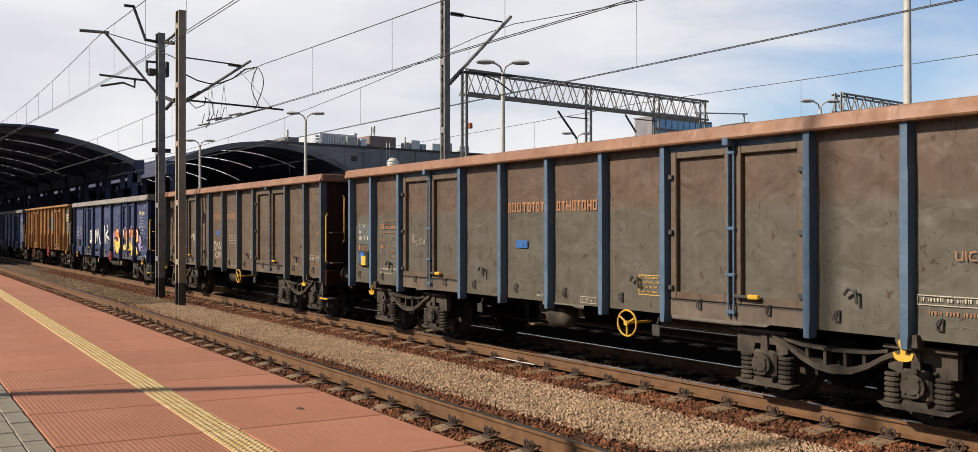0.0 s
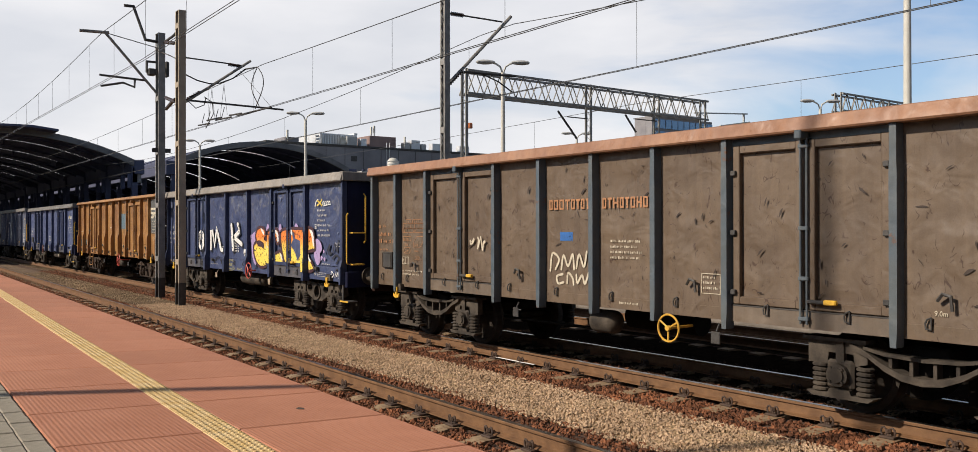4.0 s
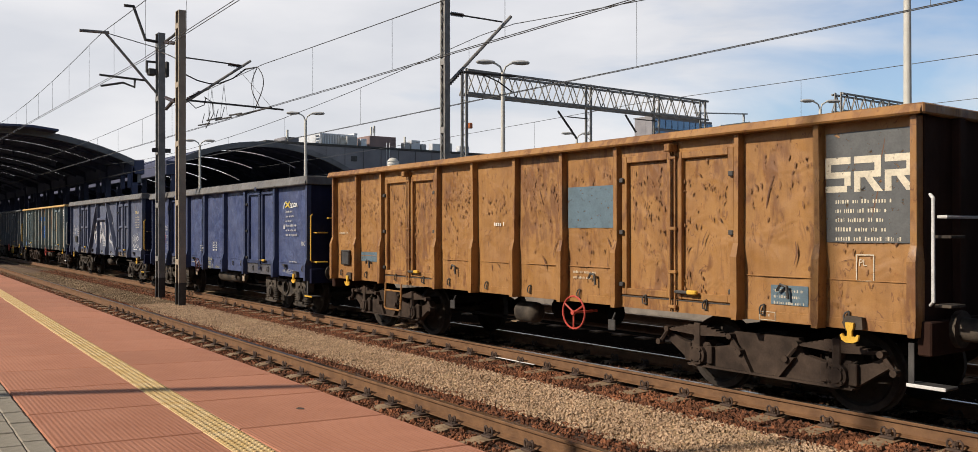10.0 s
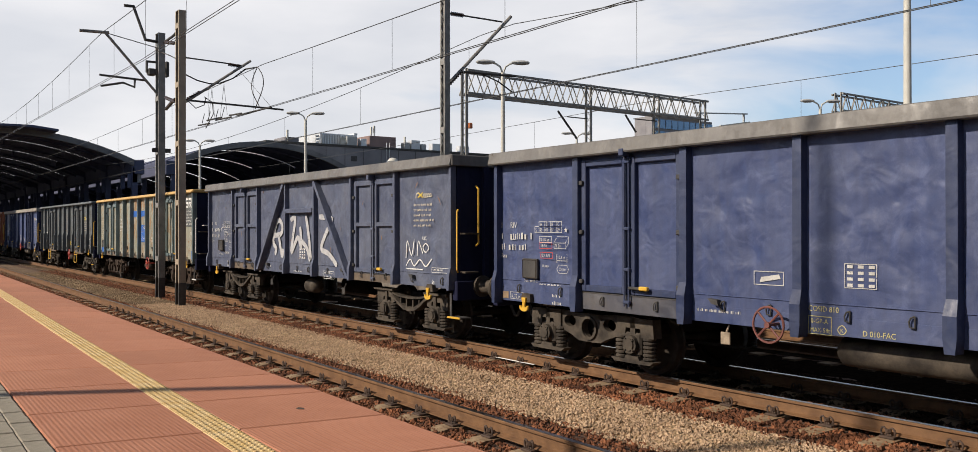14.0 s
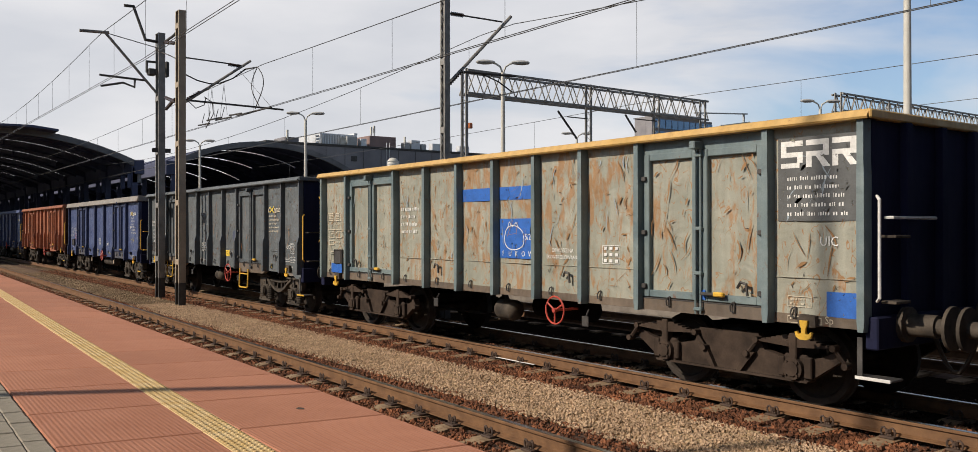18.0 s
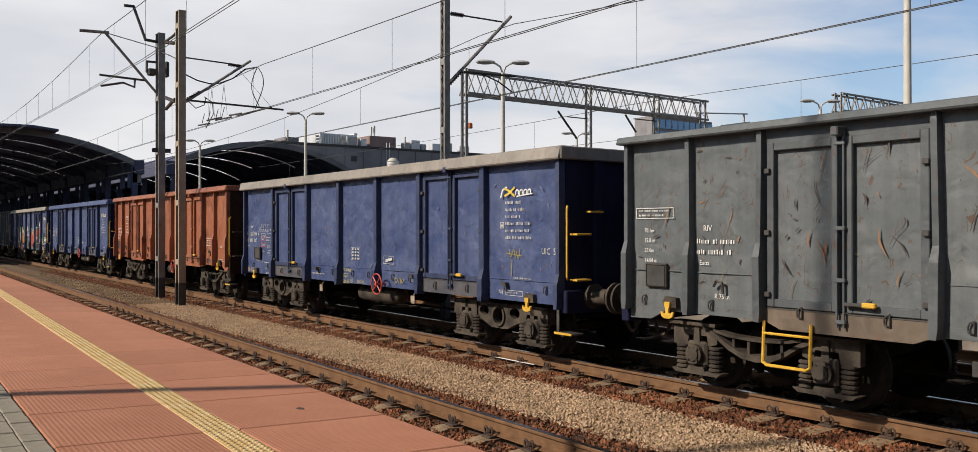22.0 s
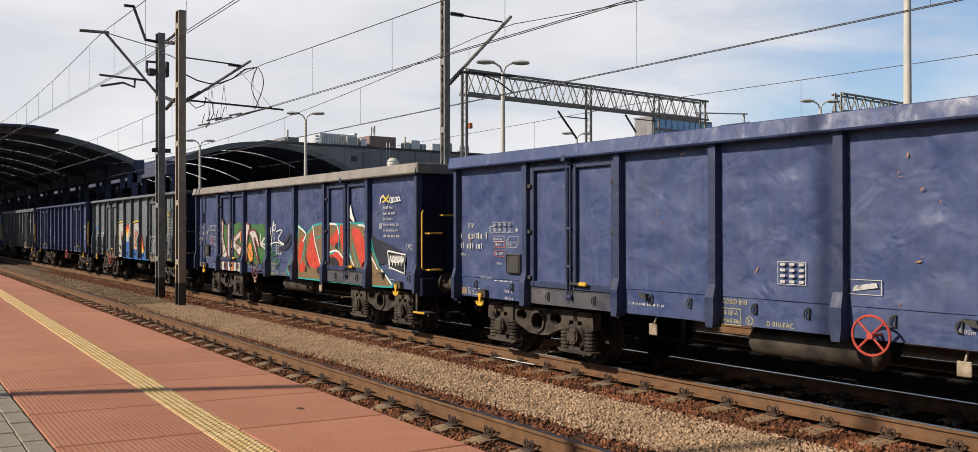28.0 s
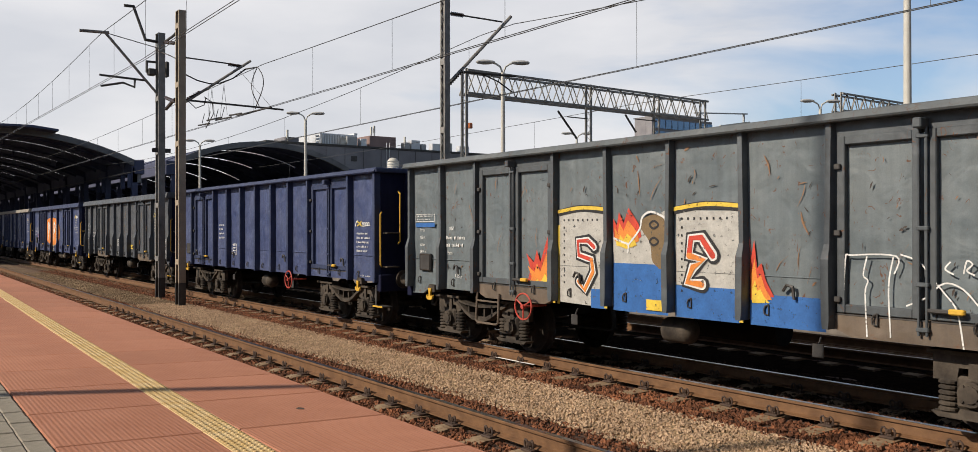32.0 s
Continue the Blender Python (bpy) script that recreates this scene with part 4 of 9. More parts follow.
# out-of-view bridge shape, added to keep low sky off the wagons' flanks
bridge = thing("overbridge", "dark unseen bridge-shaped block added to cut off low sky", "bridge")
part("deck", Shape().cbox(34, 46, -40, 75, 6.8, 8.0, 0.05), M["plat_edge"], bridge)
part("wall", Shape().cbox(34.5, 45.5, -40, 75, 8.0, 21.0, 0.05), M["roof_dark"], bridge)
part("roof", Shape().cbox(33.5, 46.5, -41, 76, 21.0, 21.5, 0.05), M["roof_edge"], bridge)
for y in (-20, -3, 7.3, 12.05, 18.7, 36.4, 60):
    part("pier", Shape().cbox(38, 42, y - 0.3, y + 0.3, -0.6, 6.8, 0.05), M["plat_edge"], bridge)


# ---- wagons ----
LAYOUTS = {
    "A": [("P", -6.4, -4.45), ("D", -4.45, -2.45), ("P", -2.45, -0.83), ("P", -0.83, 0.83), ("P", 0.83, 2.45), ("D", 2.45, 4.45), ("P", 4.45, 6.4)],
    "B": [("P", -6.4, -5.3), ("P", -5.3, -4.25), ("D", -4.25, -2.25), ("P", -2.25, -1.13), ("P", -1.13, 0.0), ("P", 0.0, 1.13), ("P", 1.13, 2.25),
          ("D", 2.25, 4.25), ("P", 4.25, 5.3), ("P", 5.3, 6.4)],
    "C": [("P", -6.4, -5.2), ("D", -5.2, -3.2), ("P", -3.2, -2.1), ("P", -2.1, -1.05), ("P", -1.05, 0.0), ("P", 0.0, 1.05), ("P", 1.05, 2.1), ("P", 2.1, 3.2),
          ("D", 3.2, 5.2), ("P", 5.2, 6.4)],
}
LAYOUTS["wide"] = [("P", -6.4, -5.45), ("P", -5.45, -4.37), ("D", -4.37, -2.3), ("P", -2.3, -1.16), ("P", -1.16, 0.0), ("P", 0.0, 1.16), ("P", 1.16, 2.3), ("D", 2.3, 4.37), ("P", 4.37, 5.45), ("P", 5.45, 6.4)]
LAYOUTS["F"] = [("P", -6.4, -4.42), ("D", -4.42, -2.6), ("P", -2.6, -0.8), ("P", -0.8, 0.8), ("P", 0.8, 2.6), ("D", 2.6, 4.42), ("P", 4.42, 6.4)]
SILL, WAGON_TOP = 1.10, 3.27
FACE, RIB = 1.355, 1.50


def dented(x0, x1, z0, z1, y, amp, seed, nx=13, nz=13, thick=0.04, knocks=0.0):
    """Sheet panel with shallow dents and small knocks, more of them higher up; the outer side looks to negative y."""
    s = Shape()
    v = []
    for i in range(nx + 1):
        for j in range(nz + 1):
            u, w = i / nx, j / nz
            x, z = x0 + (x1 - x0) * u, z0 + (z1 - z0) * w
            edge = min(1, 4 * min(u, 1 - u)) * min(1, 5 * min(w, 1 - w))
            d = amp * edge * max(0.0, noise.noise((x * 1.7 + seed * 9.1, z * 1.7, seed)) + 0.7 * noise.noise((x * 3.6, z * 4.6, seed * 3.0)) + 0.4)
            if knocks:
                k = noise.noise((x * 5.2 + seed, z * 5.8, seed * 7.0)) + 0.5 * noise.noise((x * 9.0, z * 9.5, seed * 2.0))
                d += knocks * edge * (0.25 + 0.75 * w) * max(0.0, k - 0.05)
            v.append((x, y + d, z))
    f = [(i * (nz + 1) + j, (i + 1) * (nz + 1) + j, (i + 1) * (nz + 1) + j + 1, i * (nz + 1) + j + 1) for i in range(nx) for j in range(nz)]
    s.add(v, f)
    deep = y + amp * 2 + knocks + 0.01
    s.box(x0, x1, deep, deep + thick, z0, z1)
    return s


def hole_plate(s, x0, x1, zb0, zb1, zt0, zt1, cx, cz, rx, rz, y0, y1, n=20):
    """A plate cell between x0 and x1 with an oval hole through it."""
    def border(t):
        dx, dz = math.cos(t), math.sin(t)
        best = 9.0
        for k in np.linspace(0.01, 1.5, 150):
            x, z = cx + dx * k, cz + dz * k
            if x <= x0 or x >= x1:
                best = k
                break
            u = (x - x0) / (x1 - x0)
            if z <= zb0 + (zb1 - zb0) * u or z >= zt0 + (zt1 - zt0) * u:
                best = k
                break
        return (cx + dx * best, cz + dz * best)
    corners = [math.atan2(z - cz, x - cx) for x, z in ((x0, zb0), (x1, zb1), (x1, zt1), (x0, zt0))]
    ts = sorted([2 * math.pi * i / n - math.pi for i in range(n)] + corners)
    out = [border(t) for t in ts]
    inn = [(cx + rx * math.cos(t), cz + rz * math.sin(t)) for t in ts]
    m = len(ts)
    v = [(x, y, z) for y in (y0, y1) for ring in (out, inn) for x, z in ring]
    f = []
    for i in range(m):
        j = (i + 1) % m
        f += [(i, j, m + j, m + i), (2 * m + i, 3 * m + i, 3 * m + j, 2 * m + j), (m + i, m + j, 3 * m + j, 3 * m + i), (i, 2 * m + i, 2 * m + j, j)]
    return s.add(v, f)


def coil(x, y, z0, z1, r):
    prof, k = [], 6
    for i in range(k):
        a, b = z0 + (z1 - z0) * i / k, z0 + (z1 - z0) * (i + 1) / k
        prof += [(r * 0.72, a), (r, a + (b - a) * 0.3), (r, a + (b - a) * 0.7), (r * 0.72, b)]
    return Shape().lathe(prof, 12, 2, (x, y, 0))


def wheelset():
    s = Shape()
    for sy in (-1, 1):
        y = sy * 0.70
        prof = [(0.0, y + sy * 0.02), (0.10, y + sy * 0.05), (0.12, y + sy * 0.02), (0.36, y + sy * 0.01), (0.39, y + sy * 0.06), (0.458, y + sy * 0.06),
                (0.46, y - sy * 0.04), (0.487, y - sy * 0.055), (0.487, y - sy * 0.075), (0.38, y - sy * 0.075), (0.36, y - sy * 0.01), (0.1, y - sy * 0.03), (0.0, y - sy * 0.03)]
        s.lathe(prof, 32, 1)
        for i in range(6):
            t = i * math.pi / 3
            s.cyl((0.24 * math.cos(t), y + sy * 0.005, 0.24 * math.sin(t)), (0.24 * math.cos(t), y + sy * 0.022, 0.24 * math.sin(t)), 0.03, 8)
    s.cyl((0, -0.95, 0), (0, 0.95, 0), 0.075, 12)
    return s


def side_frame(kind, y0, y1):
    s = Shape()
    if kind == "cast":
        # cast side frame with a round middle opening and two oval ones
        hole_plate(s, -0.22, 0.22, 0.40, 0.40, 0.80, 0.80, 0, 0.60, 0.135, 0.15, y0, y1)
        hole_plate(s, -0.62, -0.22, 0.56, 0.40, 0.83, 0.80, -0.42, 0.67, 0.13, 0.085, y0, y1)
        hole_plate(s, 0.22, 0.62, 0.40, 0.56, 0.80, 0.83, 0.42, 0.67, 0.13, 0.085, y0, y1)
        for k in (-1, 1):
            s.prism([(k * 0.60, 0.56), (k * 0.60, 0.83), (k * 1.27, 0.82), (k * 1.29, 0.56), (k * 1.06, 0.56), (k * 1.04, 0.68), (k * 0.77, 0.68), (k * 0.75, 0.56)], 1, y0 - 0.03, y1 + 0.03)
        s.lathe([(0.135, y0 - 0.03), (0.175, y0 - 0.03), (0.175, y0 + 0.01), (0.135, y0 + 0.01)], 20, 1, (0, 0, 0.60))
    elif kind == "bowed":
        # pressed side frame dipping between the axles
        for k in (-1, 1):
            s.prism([(k * 0.60, 0.84), (k * 1.30, 0.84), (k * 1.30, 0.56), (k * 1.07, 0.56), (k * 1.05, 0.69), (k * 0.76, 0.69), (k * 0.74, 0.56), (k * 0.60, 0.60)], 1, y0, y1)
            s.prism([(k * 0.58, 0.86), (k * 1.33, 0.86), (k * 1.33, 0.82), (k * 0.58, 0.82)], 1, y0 - 0.07, y1 + 0.07)
        bow = [(-0.80, 0.83), (-0.60, 0.75), (-0.42, 0.64), (-0.22, 0.56), (0.0, 0.535), (0.22, 0.56), (0.42, 0.64), (0.60, 0.75), (0.80, 0.83)]
        s.prism(bow + [(x * 0.94, z - 0.075) for x, z in reversed(bow)], 1, y0 - 0.05, y1 + 0.04)
        chord = [(-0.62, 0.80), (-0.40, 0.755), (0.0, 0.735), (0.40, 0.755), (0.62, 0.80)]
        s.prism(chord + [(x, z - 0.035) for x, z in reversed(chord)], 1, y0 - 0.05, y1 + 0.04)
        for x in (-0.34, -0.12, 0.12, 0.34):
            s.cbox(x - 0.02, x + 0.02, y0 - 0.02, y1, 0.53 + 0.5 * x * x, 0.745, 0.004)
    else:
        # deep riveted plate frame, cut out above the axles, with leaf springs hung from links
        A = PLATE_AXLE
        top = [(-1.52, 0.60), (-1.46, 0.70), (-1.30, 0.62), (-A - 0.12, 0.56), (-A + 0.14, 0.56), (-0.52, 0.62), (-0.44, 0.80), (0.44, 0.80), (0.52, 0.62), (A - 0.14, 0.56), (A + 0.12, 0.56), (1.30, 0.62), (1.46, 0.70), (1.52, 0.60)]
        bot = [(1.40, 0.52), (1.12, 0.33), (A - 0.28, 0.30), (0.30, 0.32), (-0.30, 0.32), (-A + 0.28, 0.30), (-1.12, 0.33), (-1.40, 0.52)]
        s.prism(top + bot, 1, y0, y1)
        s.prism([(-1.14, 0.335), (1.14, 0.335), (1.12, 0.31), (-1.12, 0.31)], 1, y0 - 0.06, y1)
        for k in (-1, 1):
            c = k * A
            for j in range(6):
                h = 0.50 - j * 0.07
                z = 0.70 + j * 0.022
                s.prism([(c - h, z + 0.030 * (h / 0.5) ** 2), (c, z), (c + h, z + 0.030 * (h / 0.5) ** 2), (c + h, z + 0.02 + 0.030 * (h / 0.5) ** 2), (c, z + 0.02), (c - h, z + 0.02 + 0.030 * (h / 0.5) ** 2)], 1, y0 - 0.075, y0 - 0.002)
            s.cbox(c - 0.05, c + 0.05, y0 - 0.09, y0, 0.55, 0.86, 0.01)
            for e in (-0.5, 0.5):
                s.cyl((c + e, y0 - 0.05, 0.73), (c + e + 0.14 * (1 if e > 0 else -1), y0 - 0.05, 0.56), 0.026, 6)
                s.cyl((c + e, y0 - 0.10, 0.74), (c + e, y0, 0.74), 0.04, 8)
                s.cyl((c + e + 0.14 * (1 if e > 0 else -1), y0 - 0.10, 0.56), (c + e + 0.14 * (1 if e > 0 else -1), y0, 0.56), 0.04, 8)
            s.prism([(k * 0.42, 0.58), (k * 0.30, 0.58), (k * 0.16, 0.335), (k * 0.22, 0.335)], 1, y0 - 0.06, y0)
            s.cbox(c + k * 0.17 - 0.05, c + k * 0.17 + 0.05, y0 - 0.06, y0, 0.36, 0.60, 0.01)
            s.cbox(c - k * 0.17 - 0.04, c - k * 0.17 + 0.04, y0 - 0.06, y0, 0.36, 0.58, 0.01)
    return s


PLATE_AXLE = 0.96
WHEELS = []


def bogie(wagon, x, kind, mat, label):
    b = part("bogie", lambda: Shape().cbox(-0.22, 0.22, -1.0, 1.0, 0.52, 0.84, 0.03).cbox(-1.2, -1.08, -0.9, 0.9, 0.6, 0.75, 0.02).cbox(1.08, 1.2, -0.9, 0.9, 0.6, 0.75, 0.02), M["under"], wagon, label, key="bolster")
    b.location = (x, 0, 0)
    for sy in (-1, 1):
        y0, y1 = (-1.13, -1.03) if sy < 0 else (1.03, 1.13)
        part("side_frame", lambda: side_frame(kind, y0, y1), mat, b, smooth=False, key=("side_frame", kind, sy))
        half = PLATE_AXLE if kind == "plate" else 0.9
        for ax in (-half, half):
            def box_shape():
                s = Shape()
                y = sy * 1.10
                s.cbox(ax - 0.16, ax + 0.16, min(y, y + sy * 0.07), max(y, y + sy * 0.07), 0.30, 0.62, 0.03)
                s.cyl((ax, y, 0.46), (ax, y + sy * 0.13, 0.46), 0.125, 16)
                s.cyl((ax, y + sy * 0.13, 0.46), (ax, y + sy * 0.15, 0.46), 0.085, 12)
                for t in (0.8, 2.3, 3.9, 5.5):
                    s.cyl((ax + 0.1 * math.cos(t), y + sy * 0.12, 0.46 + 0.1 * math.sin(t)), (ax + 0.1 * math.cos(t), y + sy * 0.15, 0.46 + 0.1 * math.sin(t)), 0.016, 6)
                s.prism([(ax - 0.05, 0.6), (ax + 0.05, 0.6), (ax + 0.04, 0.84), (ax - 0.04, 0.84)], 1, min(y, y + sy * 0.06), max(y, y + sy * 0.06))
                if kind != "plate":
                    s.prism([(ax - 0.40, 0.25), (ax - 0.14, 0.25), (ax - 0.12, 0.30), (ax + 0.12, 0.30), (ax + 0.14, 0.25), (ax + 0.40, 0.25), (ax + 0.33, 0.20), (ax - 0.33, 0.20)], 1, min(y - 0.08, y + 0.08), max(y - 0.08, y + 0.08))
                return s
            part("axle_box", box_shape, mat, b, key=("axle_box", kind, sy, ax))
            if kind != "plate":
                for k in (-0.26, 0.26):
                    part("spring", lambda: coil(ax + k, sy * 1.10, 0.25, 0.57, 0.092), mat, b, smooth=False, key=("spring", sy, ax, k))
            if sy < 0:
                w = part("wheelset", wheelset, M["wheel"], b, smooth=True, key="wheelset")
                w.matrix_local = pose(ax, 0, 0.46)
                WHEELS.append((w, ax))
            # brake block hanging beside the wheel
            part("brake_block", lambda: Shape().cbox(ax - 0.60 * (1 if ax > 0 else -1) - 0.05, ax - 0.60 * (1 if ax > 0 else -1) + 0.05, sy * 0.70 - 0.06, sy * 0.70 + 0.06, 0.25, 0.72, 0.02), M["under"], b, key=("brake", sy, ax))
    return b


def hand_wheel(wagon, x, z, mat, spokes=3, R=0.2):
    s = Shape()
    n = 24
    y = -1.55
    ring = [(x + R * math.cos(2 * math.pi * i / n), y, z + R * math.sin(2 * math.pi * i / n)) for i in range(n + 1)]
    s.tube(ring, 0.014, 6)
    for i in range(spokes):
        t = (0.5 if spokes == 3 else 0.785) + i * 2 * math.pi / spokes
        s.cyl((x, y, z), (x + R * math.cos(t), y, z + R * math.sin(t)), 0.013, 6)
    s.cyl((x, y + 0.01, z), (x, y - 0.03, z), 0.035, 10)
    s.cyl((x, y, z), (x, -1.1, z), 0.018, 8)
    return part("hand_wheel", s, mat, wagon, "spoked brake hand wheel")


def door_leaf(wagon, x0, x1, paint, frame_paint, seed, side=-1):
    """A hinged side door: sheet, raised frame and hinges."""
    z0, z1 = 1.16, 3.02
    s = dented(x0 + 0.06, x1 - 0.06, z0 + 0.07, z1 - 0.07, -FACE + 0.02, 0.010, seed, 12, 18, knocks=0.01)
    d = part("door", s, paint, wagon, smooth=True)
    fr = Shape()
    for a, b in ((x0 + 0.015, x0 + 0.105), (x1 - 0.105, x1 - 0.015)):
        fr.cbox(a, b, -FACE - 0.045, -FACE + 0.03, z0, z1, 0.008)
    fr.cbox(x0 + 0.105, x1 - 0.105, -FACE - 0.04, -FACE + 0.03, z1 - 0.09, z1, 0.008)
    fr.cbox(x0 + 0.105, x1 - 0.105, -FACE - 0.04, -FACE + 0.03, z0, z0 + 0.09, 0.008)
    part("door_frame", fr, frame_paint, d)
    return d


def wagon_thing(spec):
    lay = LAYOUTS[spec.get("layout", spec["type"])]
    w = thing("freight_wagon", spec["label"], "freight wagon", "open freight wagons")
    P, R, C, S = spec["paint"], spec["rib"], spec["cap"], spec["sill"]
    seed = spec["seed"]
    CAP = WAGON_TOP + spec.get("rise", 0.0)
    TOP = CAP - spec.get("cap_h", 0.2)
    BOT = 0.905 if spec["type"] == "A" else spec.get("bot", 0.99)
    swept = spec["foot"] == 1.72 and spec["bogie"] == "bowed" if "foot" in spec else False
    # floor and underframe
    part("floor", Shape().cbox(-6.34, 6.34, -1.24, 1.24, 1.14, 1.24, 0.01), M["interior"], w)
    # parts below the floor wear the painted-in shade colour
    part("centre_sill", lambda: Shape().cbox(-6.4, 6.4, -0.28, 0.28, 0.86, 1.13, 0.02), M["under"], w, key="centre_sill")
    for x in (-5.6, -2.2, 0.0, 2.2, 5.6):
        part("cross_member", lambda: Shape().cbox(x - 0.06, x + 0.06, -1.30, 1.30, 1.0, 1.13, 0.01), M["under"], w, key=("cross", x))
    # near side
    for i, (kind, x0, x1) in enumerate(lay):
        if kind == "P":
            pm = spec.get("panels", {}).get(i, P)
            part("side_panel", dented(x0 + 0.02, x1 - 0.02, SILL, TOP, -FACE, 0.034 if spec["type"] in "AF" else 0.024, seed + i * 0.37, 26 if x1 - x0 > 1.4 else 16, 26, knocks=spec.get("knocks", 0.02)), pm, w, smooth=True)
            part("sill", Shape().cbox(x0 + 0.01, x1 - 0.01, -FACE - 0.003, -FACE + 0.06, BOT, SILL + 0.002, 0.002), spec.get("low", S), w)
        else:
            xm = (x0 + x1) / 2
            door_leaf(w, x0 + 0.06, xm - 0.015, P, spec["door"], seed + i)
            door_leaf(w, xm + 0.015, x1 - 0.06, P, spec["door"], seed + i + 0.5)
            low, cut = (0.91, 0.22) if swept else (BOT, 0.0)
            part("door_sill", Shape().prism([(x0 + 0.02, 1.15), (x0 + 0.02, low + cut * 0.4), (x0 + 0.02 + cut, low), (x1 - 0.02 - cut, low), (x1 - 0.02, low + cut * 0.4), (x1 - 0.02, 1.15)], 1, -FACE - 0.035, -FACE + 0.06), S, w)
            part("sill_seam", Shape().cbox(x0 + 0.04, x1 - 0.04, -FACE - 0.040, -FACE - 0.03, 1.135, 1.15, 0.002), M["dark_steel"], w)
            part("door_header", Shape().cbox(x0 + 0.02, x1 - 0.02, -FACE - 0.02, -FACE + 0.06, 2.99, TOP + 0.004, 0.006), R, w)
            part("top_latch", Shape().cbox(xm - 0.045, xm + 0.045, -RIB - 0.045, -FACE - 0.02, 3.02, 3.12, 0.012), R, w)
            lb = Shape()
            for dx in (-0.04, 0.04):
                lb.cyl((xm + dx, -FACE - 0.072, 1.0), (xm + dx, -FACE - 0.072, 3.04), 0.0135, 8)
            for z in (1.06, 1.5, 2.05, 2.95):
                lb.cbox(xm - 0.062, xm + 0.062, -FACE - 0.092, -FACE - 0.04, z - 0.022, z + 0.022, 0.008)
            lock = part("locking_bar", lb, R, w, "twin door locking bars")
            part("lock_handle", Shape().cbox(xm + 0.06, xm + 0.40, -FACE - 0.12, -FACE - 0.07, 1.235, 1.275, 0.01), M["dark_steel"], lock)
            part("handle_grip", Shape().cbox(xm + 0.26, xm + 0.41, -FACE - 0.125, -FACE - 0.065, 1.23, 1.285, 0.012), M["hook"], lock, "yellow handle grip")
            for xx, sx in ((x0 + 0.06, 1), (x1 - 0.06, -1)):
                for z in (1.3, 2.0, 2.7):
                    part("hinge", Shape().cbox(min(xx, xx + sx * 0.07), max(xx, xx + sx * 0.07), -FACE - 0.085, -FACE - 0.04, z - 0.03, z + 0.03, 0.008), M["dark_steel"], w)
            if spec["type"] == "F":
                for k in (x0 + 0.11, xm + 0.06):
                    part("door_bar", Shape().cbox(k, k + (x1 - x0) / 2 - 0.17, -FACE - 0.04, -FACE + 0.03, 2.10, 2.18, 0.008), spec["door"], w)
    for i, (kind, x0, x1) in enumerate(lay):
        xm, y = (x0 + x1) / 2, -FACE - (0.04 if kind == "D" else 0.008)
        zr = 1.10 if spec["type"] == "A" and kind == "D" else 1.18
        for x in (xm - 0.5, xm + 0.5) if kind == "D" else (x0 + 0.3,) if x1 - x0 < 1.4 else (x0 + 0.55, x1 - 0.42):
            part("lashing_ring", Shape().tube([(x + 0.028, y - 0.012, zr), (x - 0.012, y - 0.02, zr - 0.02), (x - 0.028, y - 0.024, zr - 0.06), (x - 0.02, y - 0.024, zr - 0.11), (x + 0.028, y - 0.014, zr - 0.12), (x + 0.028, y - 0.012, zr)], 0.0095, 6), M["dark_steel"], w)
    if swept:
        for k in (-1, 1):
            part("corner_gusset", Shape().prism([(k * 5.72, 1.0), (k * 6.0, 0.87), (k * 6.38, 0.86), (k * 6.38, 1.0)], 1, -FACE - 0.002, -FACE + 0.05), P, w)
    lx, lz = spec["plate"] if "plate" in spec else (-5.73, 1.28) if spec["type"] == "A" else (-5.63, 1.44) if spec["type"] == "F" else (-5.86, 1.30) if spec["type"] == "C" else (-6.05, 1.29)
    plate = part("label_plate", Shape().cbox(lx, lx + 0.36, -FACE - 0.05, -FACE - 0.005, lz, lz + 0.31, 0.008), M["dark_steel"], w, "dark wire-mesh label holder")
    part("mesh_bars", lambda: Shape().tube([(lx + 0.02, -FACE - 0.054, lz + 0.02), (lx + 0.34, -FACE - 0.054, lz + 0.02), (lx + 0.34, -FACE - 0.054, lz + 0.29), (lx + 0.02, -FACE - 0.054, lz + 0.29), (lx + 0.02, -FACE - 0.054, lz + 0.02)], 0.007, 4), M["bogie"], plate, key=("mesh", lx, lz))
    for i, (kind, x0, x1) in enumerate(lay):
        if kind == "P":
            zs = 1.235 if spec["type"] in "AF" else 1.50
            if P not in (BROWN, BROWN_A):
                part("seam", Shape().cbox(x0 + 0.05, x1 - 0.05, -FACE - 0.010, -FACE + 0.02, zs, zs + 0.012, 0.003), P, w)
    if spec["type"] in "AF":
        for x in (-2.0, 2.15, 5.0):
            part("capstan_block", Shape().prism([(x - 0.08, 1.20), (x + 0.06, 1.19), (x + 0.08, 1.12), (x - 0.02, 1.14)], 1, -FACE - 0.08, -FACE - 0.01), M["dark_steel"], w)
    else:
        for x in (-4.85, -1.75, 1.75, 4.85):
            part("rope_cleat", Shape().tube([(x - 0.08, -FACE - 0.05, 1.35), (x - 0.02, -FACE - 0.07, 1.42), (x + 0.05, -FACE - 0.06, 1.40), (x + 0.06, -FACE - 0.05, 1.26)], 0.018, 5), M["dark_steel"], w)
    edges = sorted({x0 for _, x0, _ in lay} | {x1 for _, _, x1 in lay})
